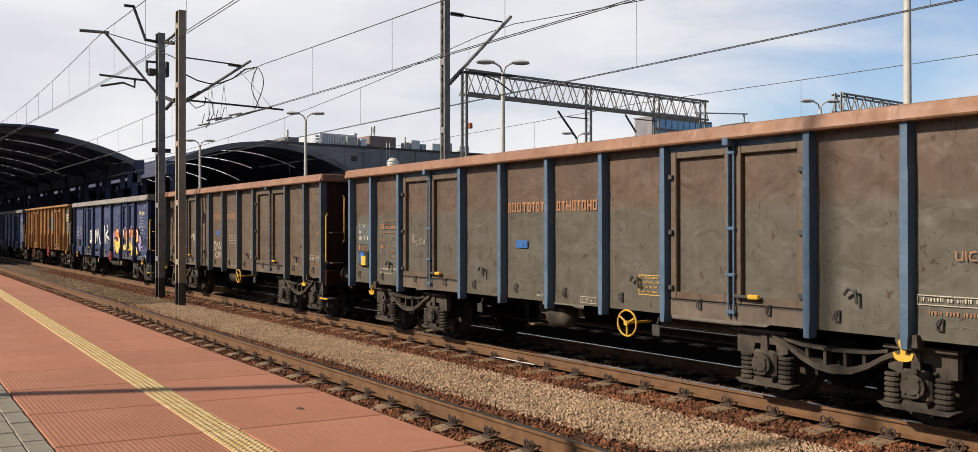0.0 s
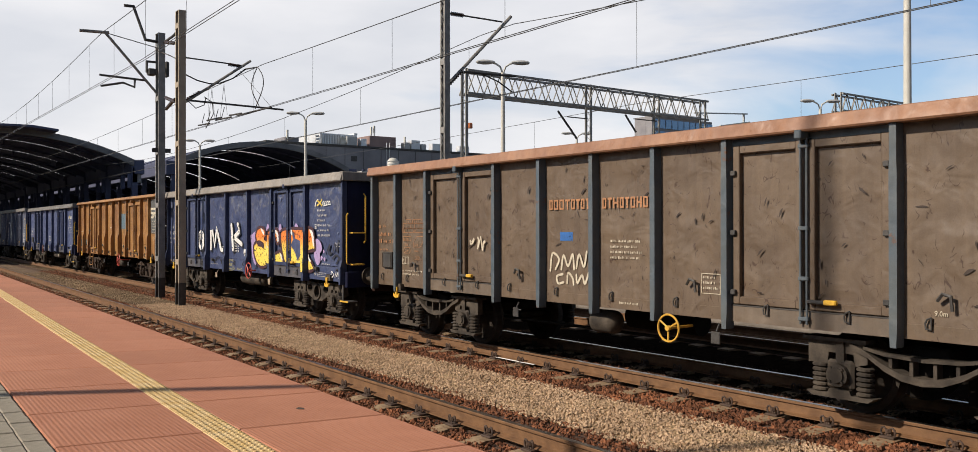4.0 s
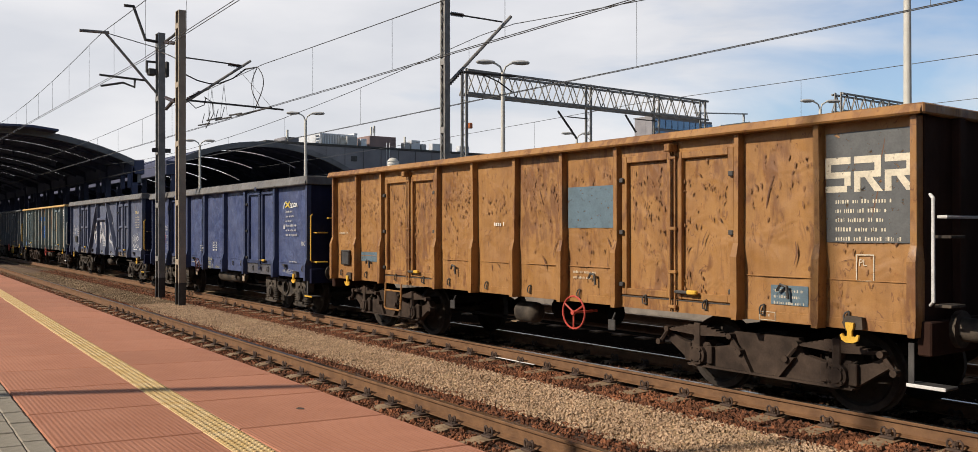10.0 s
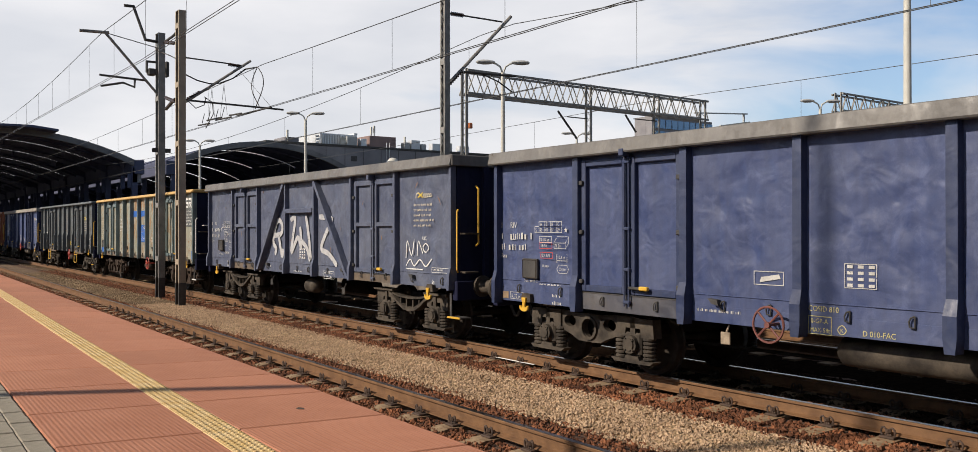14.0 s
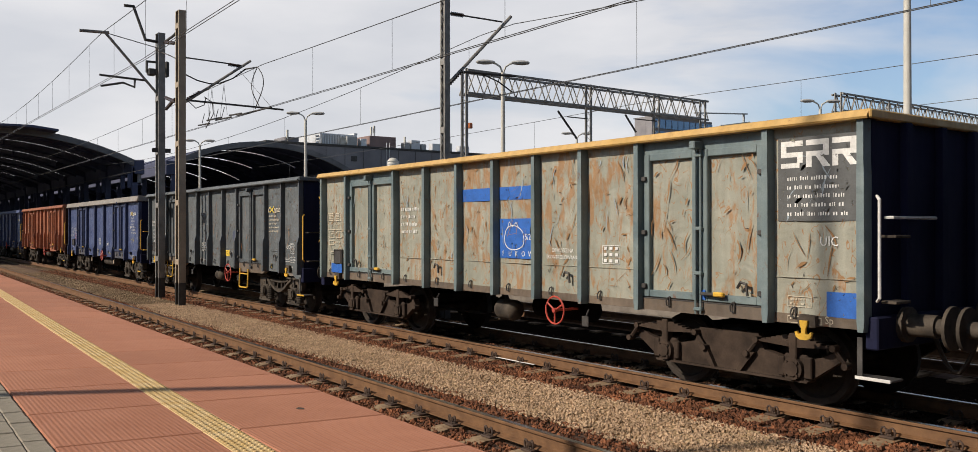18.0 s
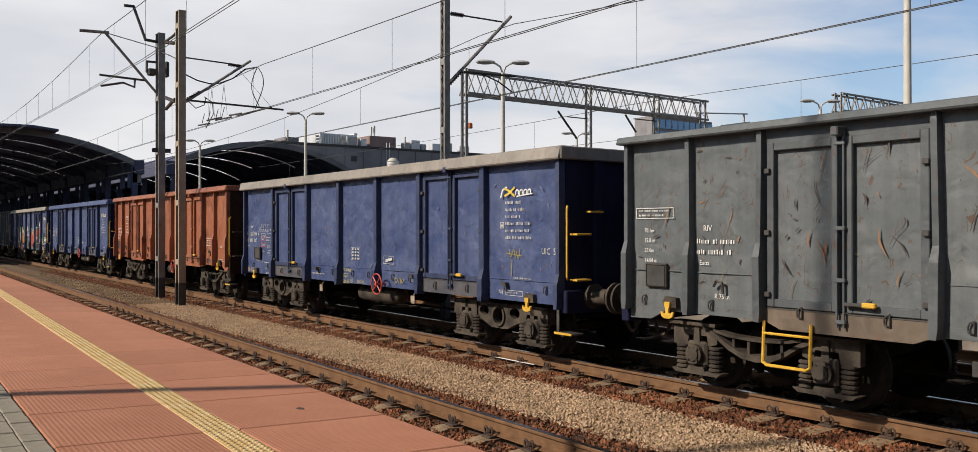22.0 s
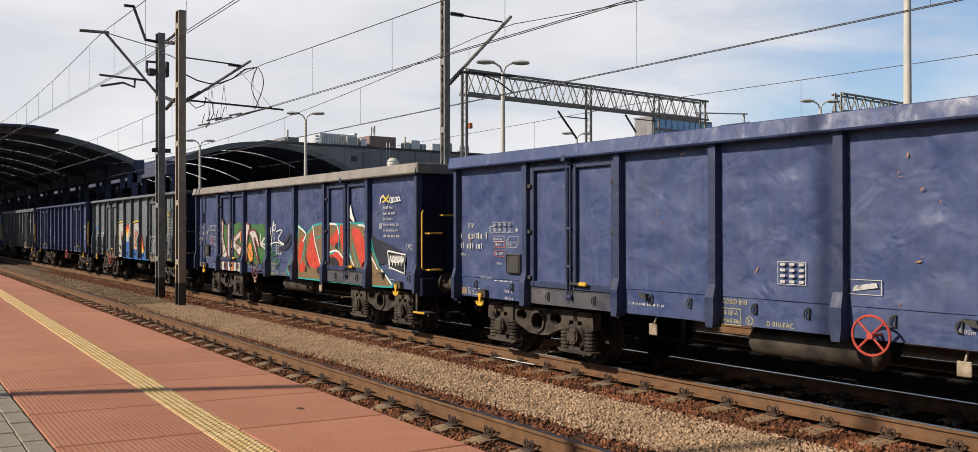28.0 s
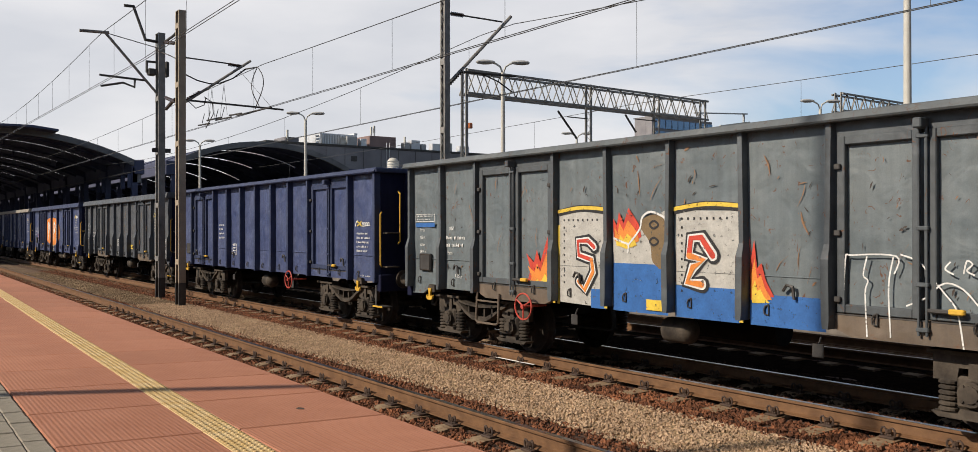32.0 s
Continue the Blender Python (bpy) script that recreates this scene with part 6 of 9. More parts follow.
class Deco:
    """Paint on one wagon's near side: flat shapes just proud of the sheet, a mesh for each kind and colour."""

    def __init__(self, wagon, dx=0.0):
        self.w, self.dx, self.parts, self.serial = wagon, dx, {}, 0

    def put(self, name, mat, verts, faces, layer, climb=0.0):
        y = -FACE - 0.004 - 0.002 * layer
        key = (name, mat.name) if name in ("lettering", "paint_flake") else (name, self.serial)
        s = self.parts.setdefault(key, (Shape(), mat))[0]
        s.add([(x + self.dx, y - 0.002 * climb * i / len(verts), z) for i, (x, z) in enumerate(verts)], faces)

    def poly(self, name, mat, pts, layer=1, smooth=True):
        self.serial += 1
        p = smooth_line(pts, True, 4) if smooth else pts
        self.put(name, mat, p, [tuple(range(len(p)))], layer)

    def rect(self, name, mat, x0, x1, z0, z1, layer=1):
        self.serial += 1
        self.put(name, mat, [(x0, z0), (x1, z0), (x1, z1), (x0, z1)], [(0, 1, 2, 3)], layer)

    def box(self, name, mat, x0, x1, z0, z1, t=0.008, layer=2):
        for a, b, c, d in ((x0, x1, z0, z0 + t), (x0, x1, z1 - t, z1), (x0, x0 + t, z0 + t, z1 - t), (x1 - t, x1, z0 + t, z1 - t)):
            self.rect(name, mat, a, b, c, d, layer)

    def stroke(self, name, mat, pts, width, layer=2, smooth=True, closed=False):
        self.serial += 1
        p = smooth_line(pts, closed, 5) if smooth else list(pts)
        if closed:
            p.append(p[0])
        v = []
        for i, q in enumerate(p):
            a, b = Vector(p[max(i - 1, 0)]), Vector(p[min(i + 1, len(p) - 1)])
            d = (b - a).normalized() if (b - a).length > 1e-6 else Vector((1, 0))
            k = Vector((-d.y, d.x)) * width / 2
            v += [(q[0] + k.x, q[1] + k.y), (q[0] - k.x, q[1] - k.y)]
        self.put(name, mat, v, [(2 * i, 2 * i + 1, 2 * i + 3, 2 * i + 2) for i in range(len(p) - 1)], layer, 1.5 if width > 0.1 else 0.6)
        if width > 0.03:
            for q in (p[0], p[-1]):
                c = [(q[0] + width / 2 * math.cos(t), q[1] + width / 2 * math.sin(t)) for t in np.linspace(0, 6.283, 11)[:-1]]
                self.put(name, mat, c, [tuple(range(10))], layer + (2.0 if width > 0.1 else 0.8))

    def bars(self, mat, x0, x1, z1, step, rows, seed=0, name="lettering"):
        """Lines of writing that cannot be kept: word-long bars."""
        rng = random.Random(seed)
        for r in range(rows):
            x, end = x0, x0 + (x1 - x0) * rng.uniform(0.72, 1.0)
            z = z1 - r * step
            while x < end - 0.02:
                for _ in range(rng.randint(2, 7)):
                    ln = step * rng.choice((0.08, 0.15, 0.20, 0.24))
                    if x + ln > end:
                        break
                    self.rect(name, mat, x, x + ln * 0.8, z - step * 0.50, z - step * rng.choice((0.06, 0.12, 0.16)), 2)
                    x += ln + step * 0.12
                x += step * 0.30

    def text(self, mat, s, x, z, size, layer=2, wide=0.9):
        v, f = glyphs(s)
        self.put("lettering", mat, [(x + a * size * wide, z + b * size) for a, b, _ in v], f, layer)

    def grid(self, mat, x0, x1, z0, z1, nx, nz, t=0.007):
        self.box("lettering", mat, x0, x1, z0, z1, t)
        for i in range(nx):
            for j in range(nz):
                a, b = x0 + (x1 - x0) * (i + 0.25) / nx, x0 + (x1 - x0) * (i + 0.78) / nx
                c, d = z0 + (z1 - z0) * (j + 0.25) / nz, z0 + (z1 - z0) * (j + 0.75) / nz
                self.rect("lettering", mat, a, b, c, d)

    def done(self):
        for (name, _), (s, mat) in self.parts.items():
            o = part(name, s, mat, self.w)
            if name in ("lettering", "paint_flake"):
                tagged(o, kind="stuff")


def logo(d, x, z, k=1.0, white=None):
    """Owner's mark as plain shapes: a white bar row with a yellow twisted ribbon."""
    wh = white or WHITE
    d.stroke("logo", wh, [(x, z), (x + 0.05 * k, z + 0.12 * k), (x + 0.17 * k, z + 0.17 * k)], 0.035 * k)
    d.stroke("logo", LOGO_YELLOW, [(x + 0.12 * k, z + 0.02 * k), (x + 0.26 * k, z + 0.07 * k), (x + 0.40 * k, z + 0.16 * k)], 0.04 * k, 3)
    d.stroke("logo", LOGO_YELLOW, [(x + 0.12 * k, z + 0.15 * k), (x + 0.26 * k, z + 0.10 * k), (x + 0.40 * k, z + 0.01 * k)], 0.04 * k, 3.6)
    for i in range(4):
        a = x + (0.44 + i * 0.115) * k
        d.stroke("logo", wh, [(a, z + 0.02 * k), (a + 0.01 * k, z + 0.10 * k), (a + 0.07 * k, z + 0.11 * k), (a + 0.08 * k, z + 0.03 * k)], 0.026 * k)
    d.stroke("logo", wh, [(x + 0.46 * k, z + 0.0), (x + 0.92 * k, z + 0.04 * k)], 0.02 * k, 2.6, False)


def data_block(d, x, z, mat=None, red=True):
    """Standard load and dimension markings at a wagon's end."""
    m = mat or LETTER
    d.bars(m, x, x + 0.14, z + 0.15, 0.23, 1, 3)
    d.text(m, "RIV", x + 0.24, z + 0.035, 0.125)
    d.bars(m, x, x + 0.14, z - 0.03, 0.23, 1, 4)
    d.bars(m, x + 0.24, x + 0.86, z - 0.03, 0.23, 1, 5)
    d.rect("lettering", m, x + 0.24, x + 0.37, z - 0.155, z - 0.145)
    d.bars(m, x, x + 0.72, z - 0.20, 0.23, 1, 6)
    d.text(m, "Eaos", x, z - 0.44, 0.095)
    # load table
    d.box("lettering", m, x + 0.95, x + 1.48, z + 0.05, z + 0.13, 0.007)
    d.box("lettering", m, x + 0.85, x + 1.48, z - 0.04, z + 0.057, 0.007)
    for k, c in enumerate("ABBC"):
        d.text(m, c, x + 0.98 + k * 0.133, z + 0.062, 0.075)
        d.rect("lettering", m, x + 0.95 + k * 0.133, x + 0.957 + k * 0.133, z - 0.04, z + 0.13)
    d.text(m, "S", x + 0.87, z - 0.025, 0.075)
    for k, c in enumerate(("43", "49", "51", "59")):
        d.text(m, c, x + 0.965 + k * 0.133, z - 0.025, 0.075)
    star = [(x + 1.57 + (0.045 if i % 2 else 0.02) * math.sin(i * math.pi / 5 + math.pi), z + (0.045 if i % 2 else 0.02) * math.cos(i * math.pi / 5 + math.pi)) for i in range(10)]
    d.poly("lettering", m, star, 2, False)
    for k, (t, za) in enumerate((("20 000 kg", z - 0.19), ("18.0 t", z - 0.285), ("18.1 kN", z - 0.43))):
        d.box("lettering", RED if red and k else m, x + 0.96 + 0.01 * k, x + 1.25 + 0.01 * k, za, za + 0.095, 0.007)
        d.text(m, t, x + 0.99 if k else x + 0.965, za + 0.022, 0.075 if k else 0.062)
    # volume block, length between end walls, area
    d.box("lettering", m, x + 1.30, x + 1.56, z - 0.28, z - 0.19, 0.007)
    d.stroke("lettering", m, [(x + 1.30, z - 0.19), (x + 1.38, z - 0.10), (x + 1.63, z - 0.10), (x + 1.56, z - 0.19)], 0.007, 2, False)
    d.stroke("lettering", m, [(x + 1.63, z - 0.10), (x + 1.63, z - 0.19), (x + 1.56, z - 0.28)], 0.007, 2, False)
    d.text(m, "71.3m", x + 1.315, z - 0.262, 0.07)
    d.text(m, "12.8 m", x + 1.38, z - 0.43, 0.07)
    d.rect("lettering", m, x + 1.36, x + 1.60, z - 0.46, z - 0.452)
    for e in (1.36, 1.59):
        d.rect("lettering", m, x + e, x + e + 0.008, z - 0.49, z - 0.36)
    d.stroke("lettering", m, [(x + 1.37, z - 0.58), (x + 1.41, z - 0.52), (x + 1.59, z - 0.52), (x + 1.63, z - 0.58), (x + 1.59, z - 0.64), (x + 1.41, z - 0.64)], 0.007, 2, False, True)
    d.text(m, "35.3m", x + 1.42, z - 0.605, 0.065)
    d.text(m, "14.04m", x + 1.02, z - 0.565, 0.06)
    d.bars(m, x + 0.60, x + 1.03, z - 0.76, 0.09, 1, 8)
    d.bars(m, x + 1.26, x + 1.56, z - 0.95, 0.11, 2, 9)


def blue_marks(d, seed=0, tri=(-1.46, 1.40), table=(-0.32, 1.42), extra=True):
    """Owner's lettering of the blue wagons."""
    logo(d, 4.86, 2.56, 0.88)
    d.bars(LETTER, 4.98, 5.48, 2.50, 0.112, 3, 11)
    d.bars(LETTER, 4.98, 5.76, 2.165, 0.112, 3, 12)
    d.box("lettering", LETTER, 4.84, 4.93, 2.055, 2.155, 0.012)
    d.rect("lettering", LETTER, 4.865, 4.905, 2.08, 2.12)
    d.text(LETTER, "UIC  St", 5.88, 1.66, 0.14)
    d.bars(LETTER, 5.18, 5.74, 1.29, 0.07, 1, 13)
    d.text(LETTER, "N8", 4.80, 1.0, 0.10)
    d.box("lettering", LETTER, 4.98, 5.42, 0.985, 1.07)
    d.bars(LETTER, 5.01, 5.40, 1.055, 0.07, 1, 14)
    d.text(LETTER, "1", 5.52, 1.0, 0.09)
    data_block(d, -6.32, 2.03)
    d.text(LETTER, "R 75 m", -6.05, 0.955, 0.085)
    d.box("lettering", LETTER, -6.08, -5.74, 0.94, 1.05, 0.007)
    d.rect("sticker", ink("tan_plate", (0.30, 0.21, 0.13)), -6.29, -6.13, 0.94, 1.05, 2)
    d.grid(LETTER, table[0], table[0] + 0.36, table[1], table[1] + 0.26, 3, 4)
    d.box("lettering", LETTER, tri[0], tri[0] + 0.4, tri[1], tri[1] + 0.16)
    d.poly("lettering", LETTER, [(tri[0] + 0.08, tri[1] + 0.03), (tri[0] + 0.36, tri[1] + 0.08), (tri[0] + 0.34, tri[1] + 0.13), (tri[0] + 0.1, tri[1] + 0.09)], 2, False)
    d.bars(LETTER, -2.30, -1.62, 1.07, 0.075, 1, 15)
    old = ink("pale_yellow", (0.55, 0.50, 0.20))
    d.text(old, "COSID 810", -0.75, 1.15, 0.085)
    d.box("lettering", old, -0.75, -0.47, 0.90, 1.10, 0.008)
    d.text(old, "0-GP-A", -0.72, 1.02, 0.075)
    d.text(old, "MAX-58t", -0.73, 0.925, 0.07)
    d.stroke("lettering", old, [(-0.40, 0.97), (-0.35, 1.02), (-0.30, 0.97), (-0.35, 0.92)], 0.008, 2, True, True)
    d.text(old, "K", -0.37, 0.945, 0.06)
    d.text(old, "D 010-FAC", -0.12, 0.93, 0.085)
    d.bars(WHITE, -5.35, -4.8, 1.22, 0.05, 1, 19)
    d.text(LETTER, "5.00m", 2.02, 1.05, 0.07)
    for x in (-2.6, 2.55, 4.4):
        d.rect("lettering", WHITE, x, x + 0.015, 0.97, 1.05)


def grey_marks(d, mat=None):
    """Owner's lettering of the grey wagons."""
    m = mat or WHITE
    logo(d, 4.32, 2.46, 0.85, CREAM)
    d.bars(CREAM, 4.36, 5.02, 2.40, 0.095, 5, 21)
    d.text(m, "UIC", 5.46, 1.57, 0.13)
    d.grid(m, 5.69, 5.91, 1.45, 1.70, 4, 6, 0.005)
    d.bars(m, 5.62, 6.05, 1.385, 0.04, 1, 26)
    for xa, xb, za in ((5.24, 5.66, 1.265), (5.70, 6.06, 1.245)):
        d.box("lettering", m, xa, xb, za, za + 0.085, 0.007)
        d.bars(m, xa + 0.03, xb - 0.03, za + 0.075, 0.075, 1, 27)
    d.text(m, "Sp", 5.74, 1.09, 0.11)
    d.text(m, "4", 5.36, 1.15, 0.07)
    d.stroke("lettering", YELLOW, [(4.52, 1.17), (4.56, 1.13), (4.52, 1.09), (4.48, 1.13)], 0.03, 2, True, True)
    d.box("lettering", m, -6.25, -5.6, 2.18, 2.32)
    d.bars(m, -6.2, -5.62, 2.30, 0.06, 2, 23)
    d.text(m, "RIV", -5.12, 2.02, 0.1)
    d.bars(m, -5.22, -4.55, 1.93, 0.13, 2, 24)
    d.text(m, "Eaos", -5.18, 1.6, 0.09)
    for k, t in enumerate(("70.1m", "12.8 m", "35.0m", "14.04 m")):
        d.text(m, t, -6.1, 2.0 - k * 0.13, 0.075)
    d.text(m, "R 75 m", -4.95, 1.2, 0.085)


def hand_tag(d, mat, x, z, w, h, seed, n=4, width=0.02):
    """A scrawled tag: a few loops of a thin line."""
    rng = random.Random(seed)
    for k in range(n):
        a = x + w * k / n
        pts = [(a + w / n * rng.uniform(0, 1.2), z + h * rng.uniform(0, 1)) for _ in range(5)]
        d.stroke("graffiti", mat, pts, width, 3 + 0.2 * k)


def gouges(d, mat, n, seed, big=0.08, z0=1.25, z1=3.05):
    """Short torn gouges in the sheet, bare to the rust, between the ribs."""
    rng = random.Random(seed)
    ribs = (-6.36, -5.5, -4.42, -3.3, -2.24, -1.13, 0, 1.13, 2.24, 3.3, 4.42, 5.3, 6.36)
    for k in range(n):
        x, z = rng.uniform(-6.2, 6.2), z0 + (z1 - z0) * rng.random() ** 1.15
        a, r = rng.gauss(1.0, 0.7), rng.uniform(0.25, 1.0) ** 2 * big
        ca, sa = math.cos(a) * r, math.sin(a) * r
        if min(abs(x - e) for e in ribs) > 0.15:
            w = rng.uniform(0.1, 0.35)
            d.poly("paint_flake", mat, [(x - ca, z - sa), (x - ca * 0.2 - sa * w, z + ca * w), (x + ca * 0.5 - sa * w, z + sa * 0.5 + ca * w), (x + ca, z + sa), (x + sa * w * 0.6, z - ca * w * 0.6)], 1)


def flaking(d, mat, n, seed, size=0.05, band=2.45):
    """Upright flakes of lost paint, gathered in clusters and thickest below the top rail."""
    rng = random.Random(seed)
    ribs = sorted({e for _, a, b in LAYOUTS["B"] for e in (a, b)})
    made = 0
    while made < n:
        x, z = rng.uniform(-6.2, 6.2), rng.uniform(1.2, 3.05)
        thick = noise.noise((x * 1.1, z * 1.3, seed)) + 0.9 * math.exp(-((z - band) / 0.28) ** 2) - 0.15
        if rng.random() > thick + 0.22 or min(abs(x - e) for e in ribs) < 0.13:
            continue
        made += 1
        r, w = size * rng.uniform(0.3, 1.0), rng.uniform(0.22, 0.5)
        a = rng.gauss(1.45, 0.3)
        ca, sa = math.cos(a) * r, math.sin(a) * r
        d.poly("paint_flake", mat, [(x - ca, z - sa), (x - sa * w, z + ca * w), (x + ca * 0.6 - sa * w * 0.8, z + sa * 0.6), (x + ca, z + sa), (x + sa * w * 0.7, z - ca * w * 0.6)], 0.2)


def scrapes(d, mat, n, seed, lo=0.12, hi=0.45, lean=1.35, layout="B"):
    """Long thin scrapes down the sheet, tapering at both ends."""
    rng = random.Random(seed)
    ribs = sorted({e for _, a, b in LAYOUTS[layout] for e in (a, b)})
    for k in range(n):
        x, z = rng.uniform(-6.1, 6.1), rng.uniform(1.35, 2.95)
        ln, w, a, bow = rng.uniform(lo, hi), rng.uniform(0.004, 0.013), rng.gauss(lean, 0.5), rng.uniform(-0.04, 0.04)
        ca, sa = math.cos(a) * ln / 2, math.sin(a) * ln / 2
        if min(abs(x - e) for e in ribs) < 0.12 + abs(ca) or not 1.2 < z - abs(sa) < z + abs(sa) < 3.06:
            continue
        d.poly("paint_flake", mat, [(x - ca, z - sa), (x + bow - w, z), (x + ca, z + sa), (x + bow + w, z + 0.01)], 1.5)


def slabs(d, mat, x0, x1, z0, z1):
    """Three stacked-bar shapes standing for an owner's initials."""
    w, h = (x1 - x0) / 3, z1 - z0
    for i in range(3):
        a, b = x0 + i * w + 0.01, x0 + (i + 1) * w - 0.03
        d.rect("logo", mat, a, b, z1 - h * 0.2, z1, 3)
        d.rect("logo", mat, a, b, z0 + h * 0.40, z0 + h * 0.58, 3)
        if i == 0:
            d.rect("logo", mat, a, b - 0.04, z0, z0 + h * 0.18, 3)
            d.rect("logo", mat, a, a + 0.07, z0 + h * 0.58, z1 - h * 0.2, 3)
            d.rect("logo", mat, b - 0.07, b, z0 + h * 0.18, z0 + h * 0.40, 3)
        else:
            d.rect("logo", mat, a, a + 0.07, z0, z0 + h * 0.40, 3)
            d.rect("logo", mat, b - 0.07, b, z0 + h * 0.58, z1 - h * 0.2, 3)
            d.poly("logo", mat, [(a + 0.12, z0 + h * 0.40), (a + 0.2, z0 + h * 0.40), (b + 0.02, z0), (b - 0.07, z0)], 3, False)


TABLE_INK = ink("amber_stencil", (0.62, 0.40, 0.12))


def brand_row(d, x0, x1, z0, z1, seed):
    """A faded owner's name as a row of plain letter-sized blocks."""
    rng = random.Random(seed)
    x = x0
    while x < x1 - 0.07:
        w_ = rng.uniform(0.075, 0.11)
        kind = rng.randrange(3)
        if kind == 0:
            d.box("lettering", RUST_INK, x, x + w_, z0, z1, 0.026)
        elif kind == 1:
            d.rect("lettering", RUST_INK, x, x + 0.028, z0, z1)
            d.rect("lettering", RUST_INK, x + w_ - 0.028, x + w_, z0, z1)
            d.rect("lettering", RUST_INK, x + 0.028, x + w_ - 0.028, (z0 + z1) / 2 - 0.014, (z0 + z1) / 2 + 0.014)
        else:
            d.rect("lettering", RUST_INK, x, x + w_, z1 - 0.03, z1)
            d.rect("lettering", RUST_INK, x + w_ / 2 - 0.015, x + w_ / 2 + 0.015, z0, z1 - 0.03)
        x += w_ + 0.025


def deco_a(w):
    d = Deco(w)
    brand_row(d, -1.06, -0.1, 2.31, 2.46, 31)
    brand_row(d, 0.12, 1.04, 2.31, 2.46, 32)
    d.rect("painted_patch", ROYAL, -0.86, -0.58, 1.75, 1.87)
    d.box("lettering", TABLE_INK, 1.78, 2.19, 1.17, 1.44, 0.014)
    d.bars(TABLE_INK, 1.80, 2.17, 1.425, 0.062, 4, 33)
    d.bars(TABLE_INK, 1.82, 2.15, 1.42, 0.062, 4, 77)
    d.text(CREAM, "R 75 m", 0.66, 1.0, 0.085)
    d.box("lettering", CREAM, 0.63, 0.96, 0.985, 1.08, 0.007)
    d.rect("painted_patch", ink("washed_blue_grey", (0.125, 0.135, 0.125)), -6.17, -5.5, 1.74, 2.16)
    d.text(CREAM, "RIV", -5.98, 2.085, 0.085)
    d.bars(CREAM, -6.13, -6.03, 2.16, 0.17, 1, 34)
    d.bars(CREAM, -6.13, -6.0, 2.04, 0.17, 1, 33)
    d.bars(CREAM, -6.13, -5.54, 1.92, 0.19, 1, 32)
    d.bars(RUST_INK, -6.13, -5.58, 1.73, 0.22, 1, 31)
    d.box("lettering", RUST_INK, -5.10, -4.52, 2.13, 2.22, 0.008)
    d.box("lettering", RUST_INK, -5.25, -4.52, 2.05, 2.14, 0.008)
    d.bars(RUST_INK, -5.22, -4.55, 2.14, 0.16, 1, 35)
    d.rect("lettering", RUST_INK, -5.25, -4.52, 1.965, 1.975)
    d.bars(RUST_INK, -5.23, -4.95, 1.88, 0.14, 2, 36)
    d.stroke("lettering", RUST_INK, [(-4.86, 1.70), (-4.86, 1.80), (-4.75, 1.91), (-4.54, 1.91), (-4.54, 1.82), (-4.64, 1.70)], 0.009, 2, False, True)
    d.text(RUST_INK, "14.04m", -4.85, 1.58, 0.08)
    d.text(RUST_INK, "12.80m", -4.82, 1.48, 0.08)
    d.bars(CREAM, -5.23, -4.5, 1.29, 0.085, 2, 37)
    d.rect("sticker", BLUE_INK, -6.02, -5.83, 1.34, 1.57, 27)
    d.rect("sticker", YELLOW, -5.95, -5.76, 1.31, 1.50, 28)
    for p in ([(-4.04, 1.76), (-3.96, 1.95), (-3.99, 1.72)], [(-3.88, 1.93), (-3.93, 1.78), (-3.86, 1.74), (-3.84, 1.83), (-3.92, 1.8)], [(-3.78, 1.88), (-3.70, 1.75)], [(-3.70, 1.88), (-3.80, 1.75)], [(-3.67, 1.86), (-3.66, 1.77), (-3.62, 1.84), (-3.59, 1.77), (-3.56, 1.87)]):
        d.stroke("graffiti", CREAM, p, 0.007, 3)
    d.text(RUST_INK, "UIC", 5.88, 1.74, 0.14)
    d.box("lettering", CREAM, 5.52, 6.2, 1.30, 1.40, 0.009)
    d.bars(CREAM, 5.56, 6.16, 1.385, 0.09, 1, 37)
    d.bars(RUST_INK, 5.64, 6.2, 1.26, 0.1, 1, 38)
    d.bars(CREAM, -0.35, 0.1, 1.06, 0.07, 1, 39)
    d.done()


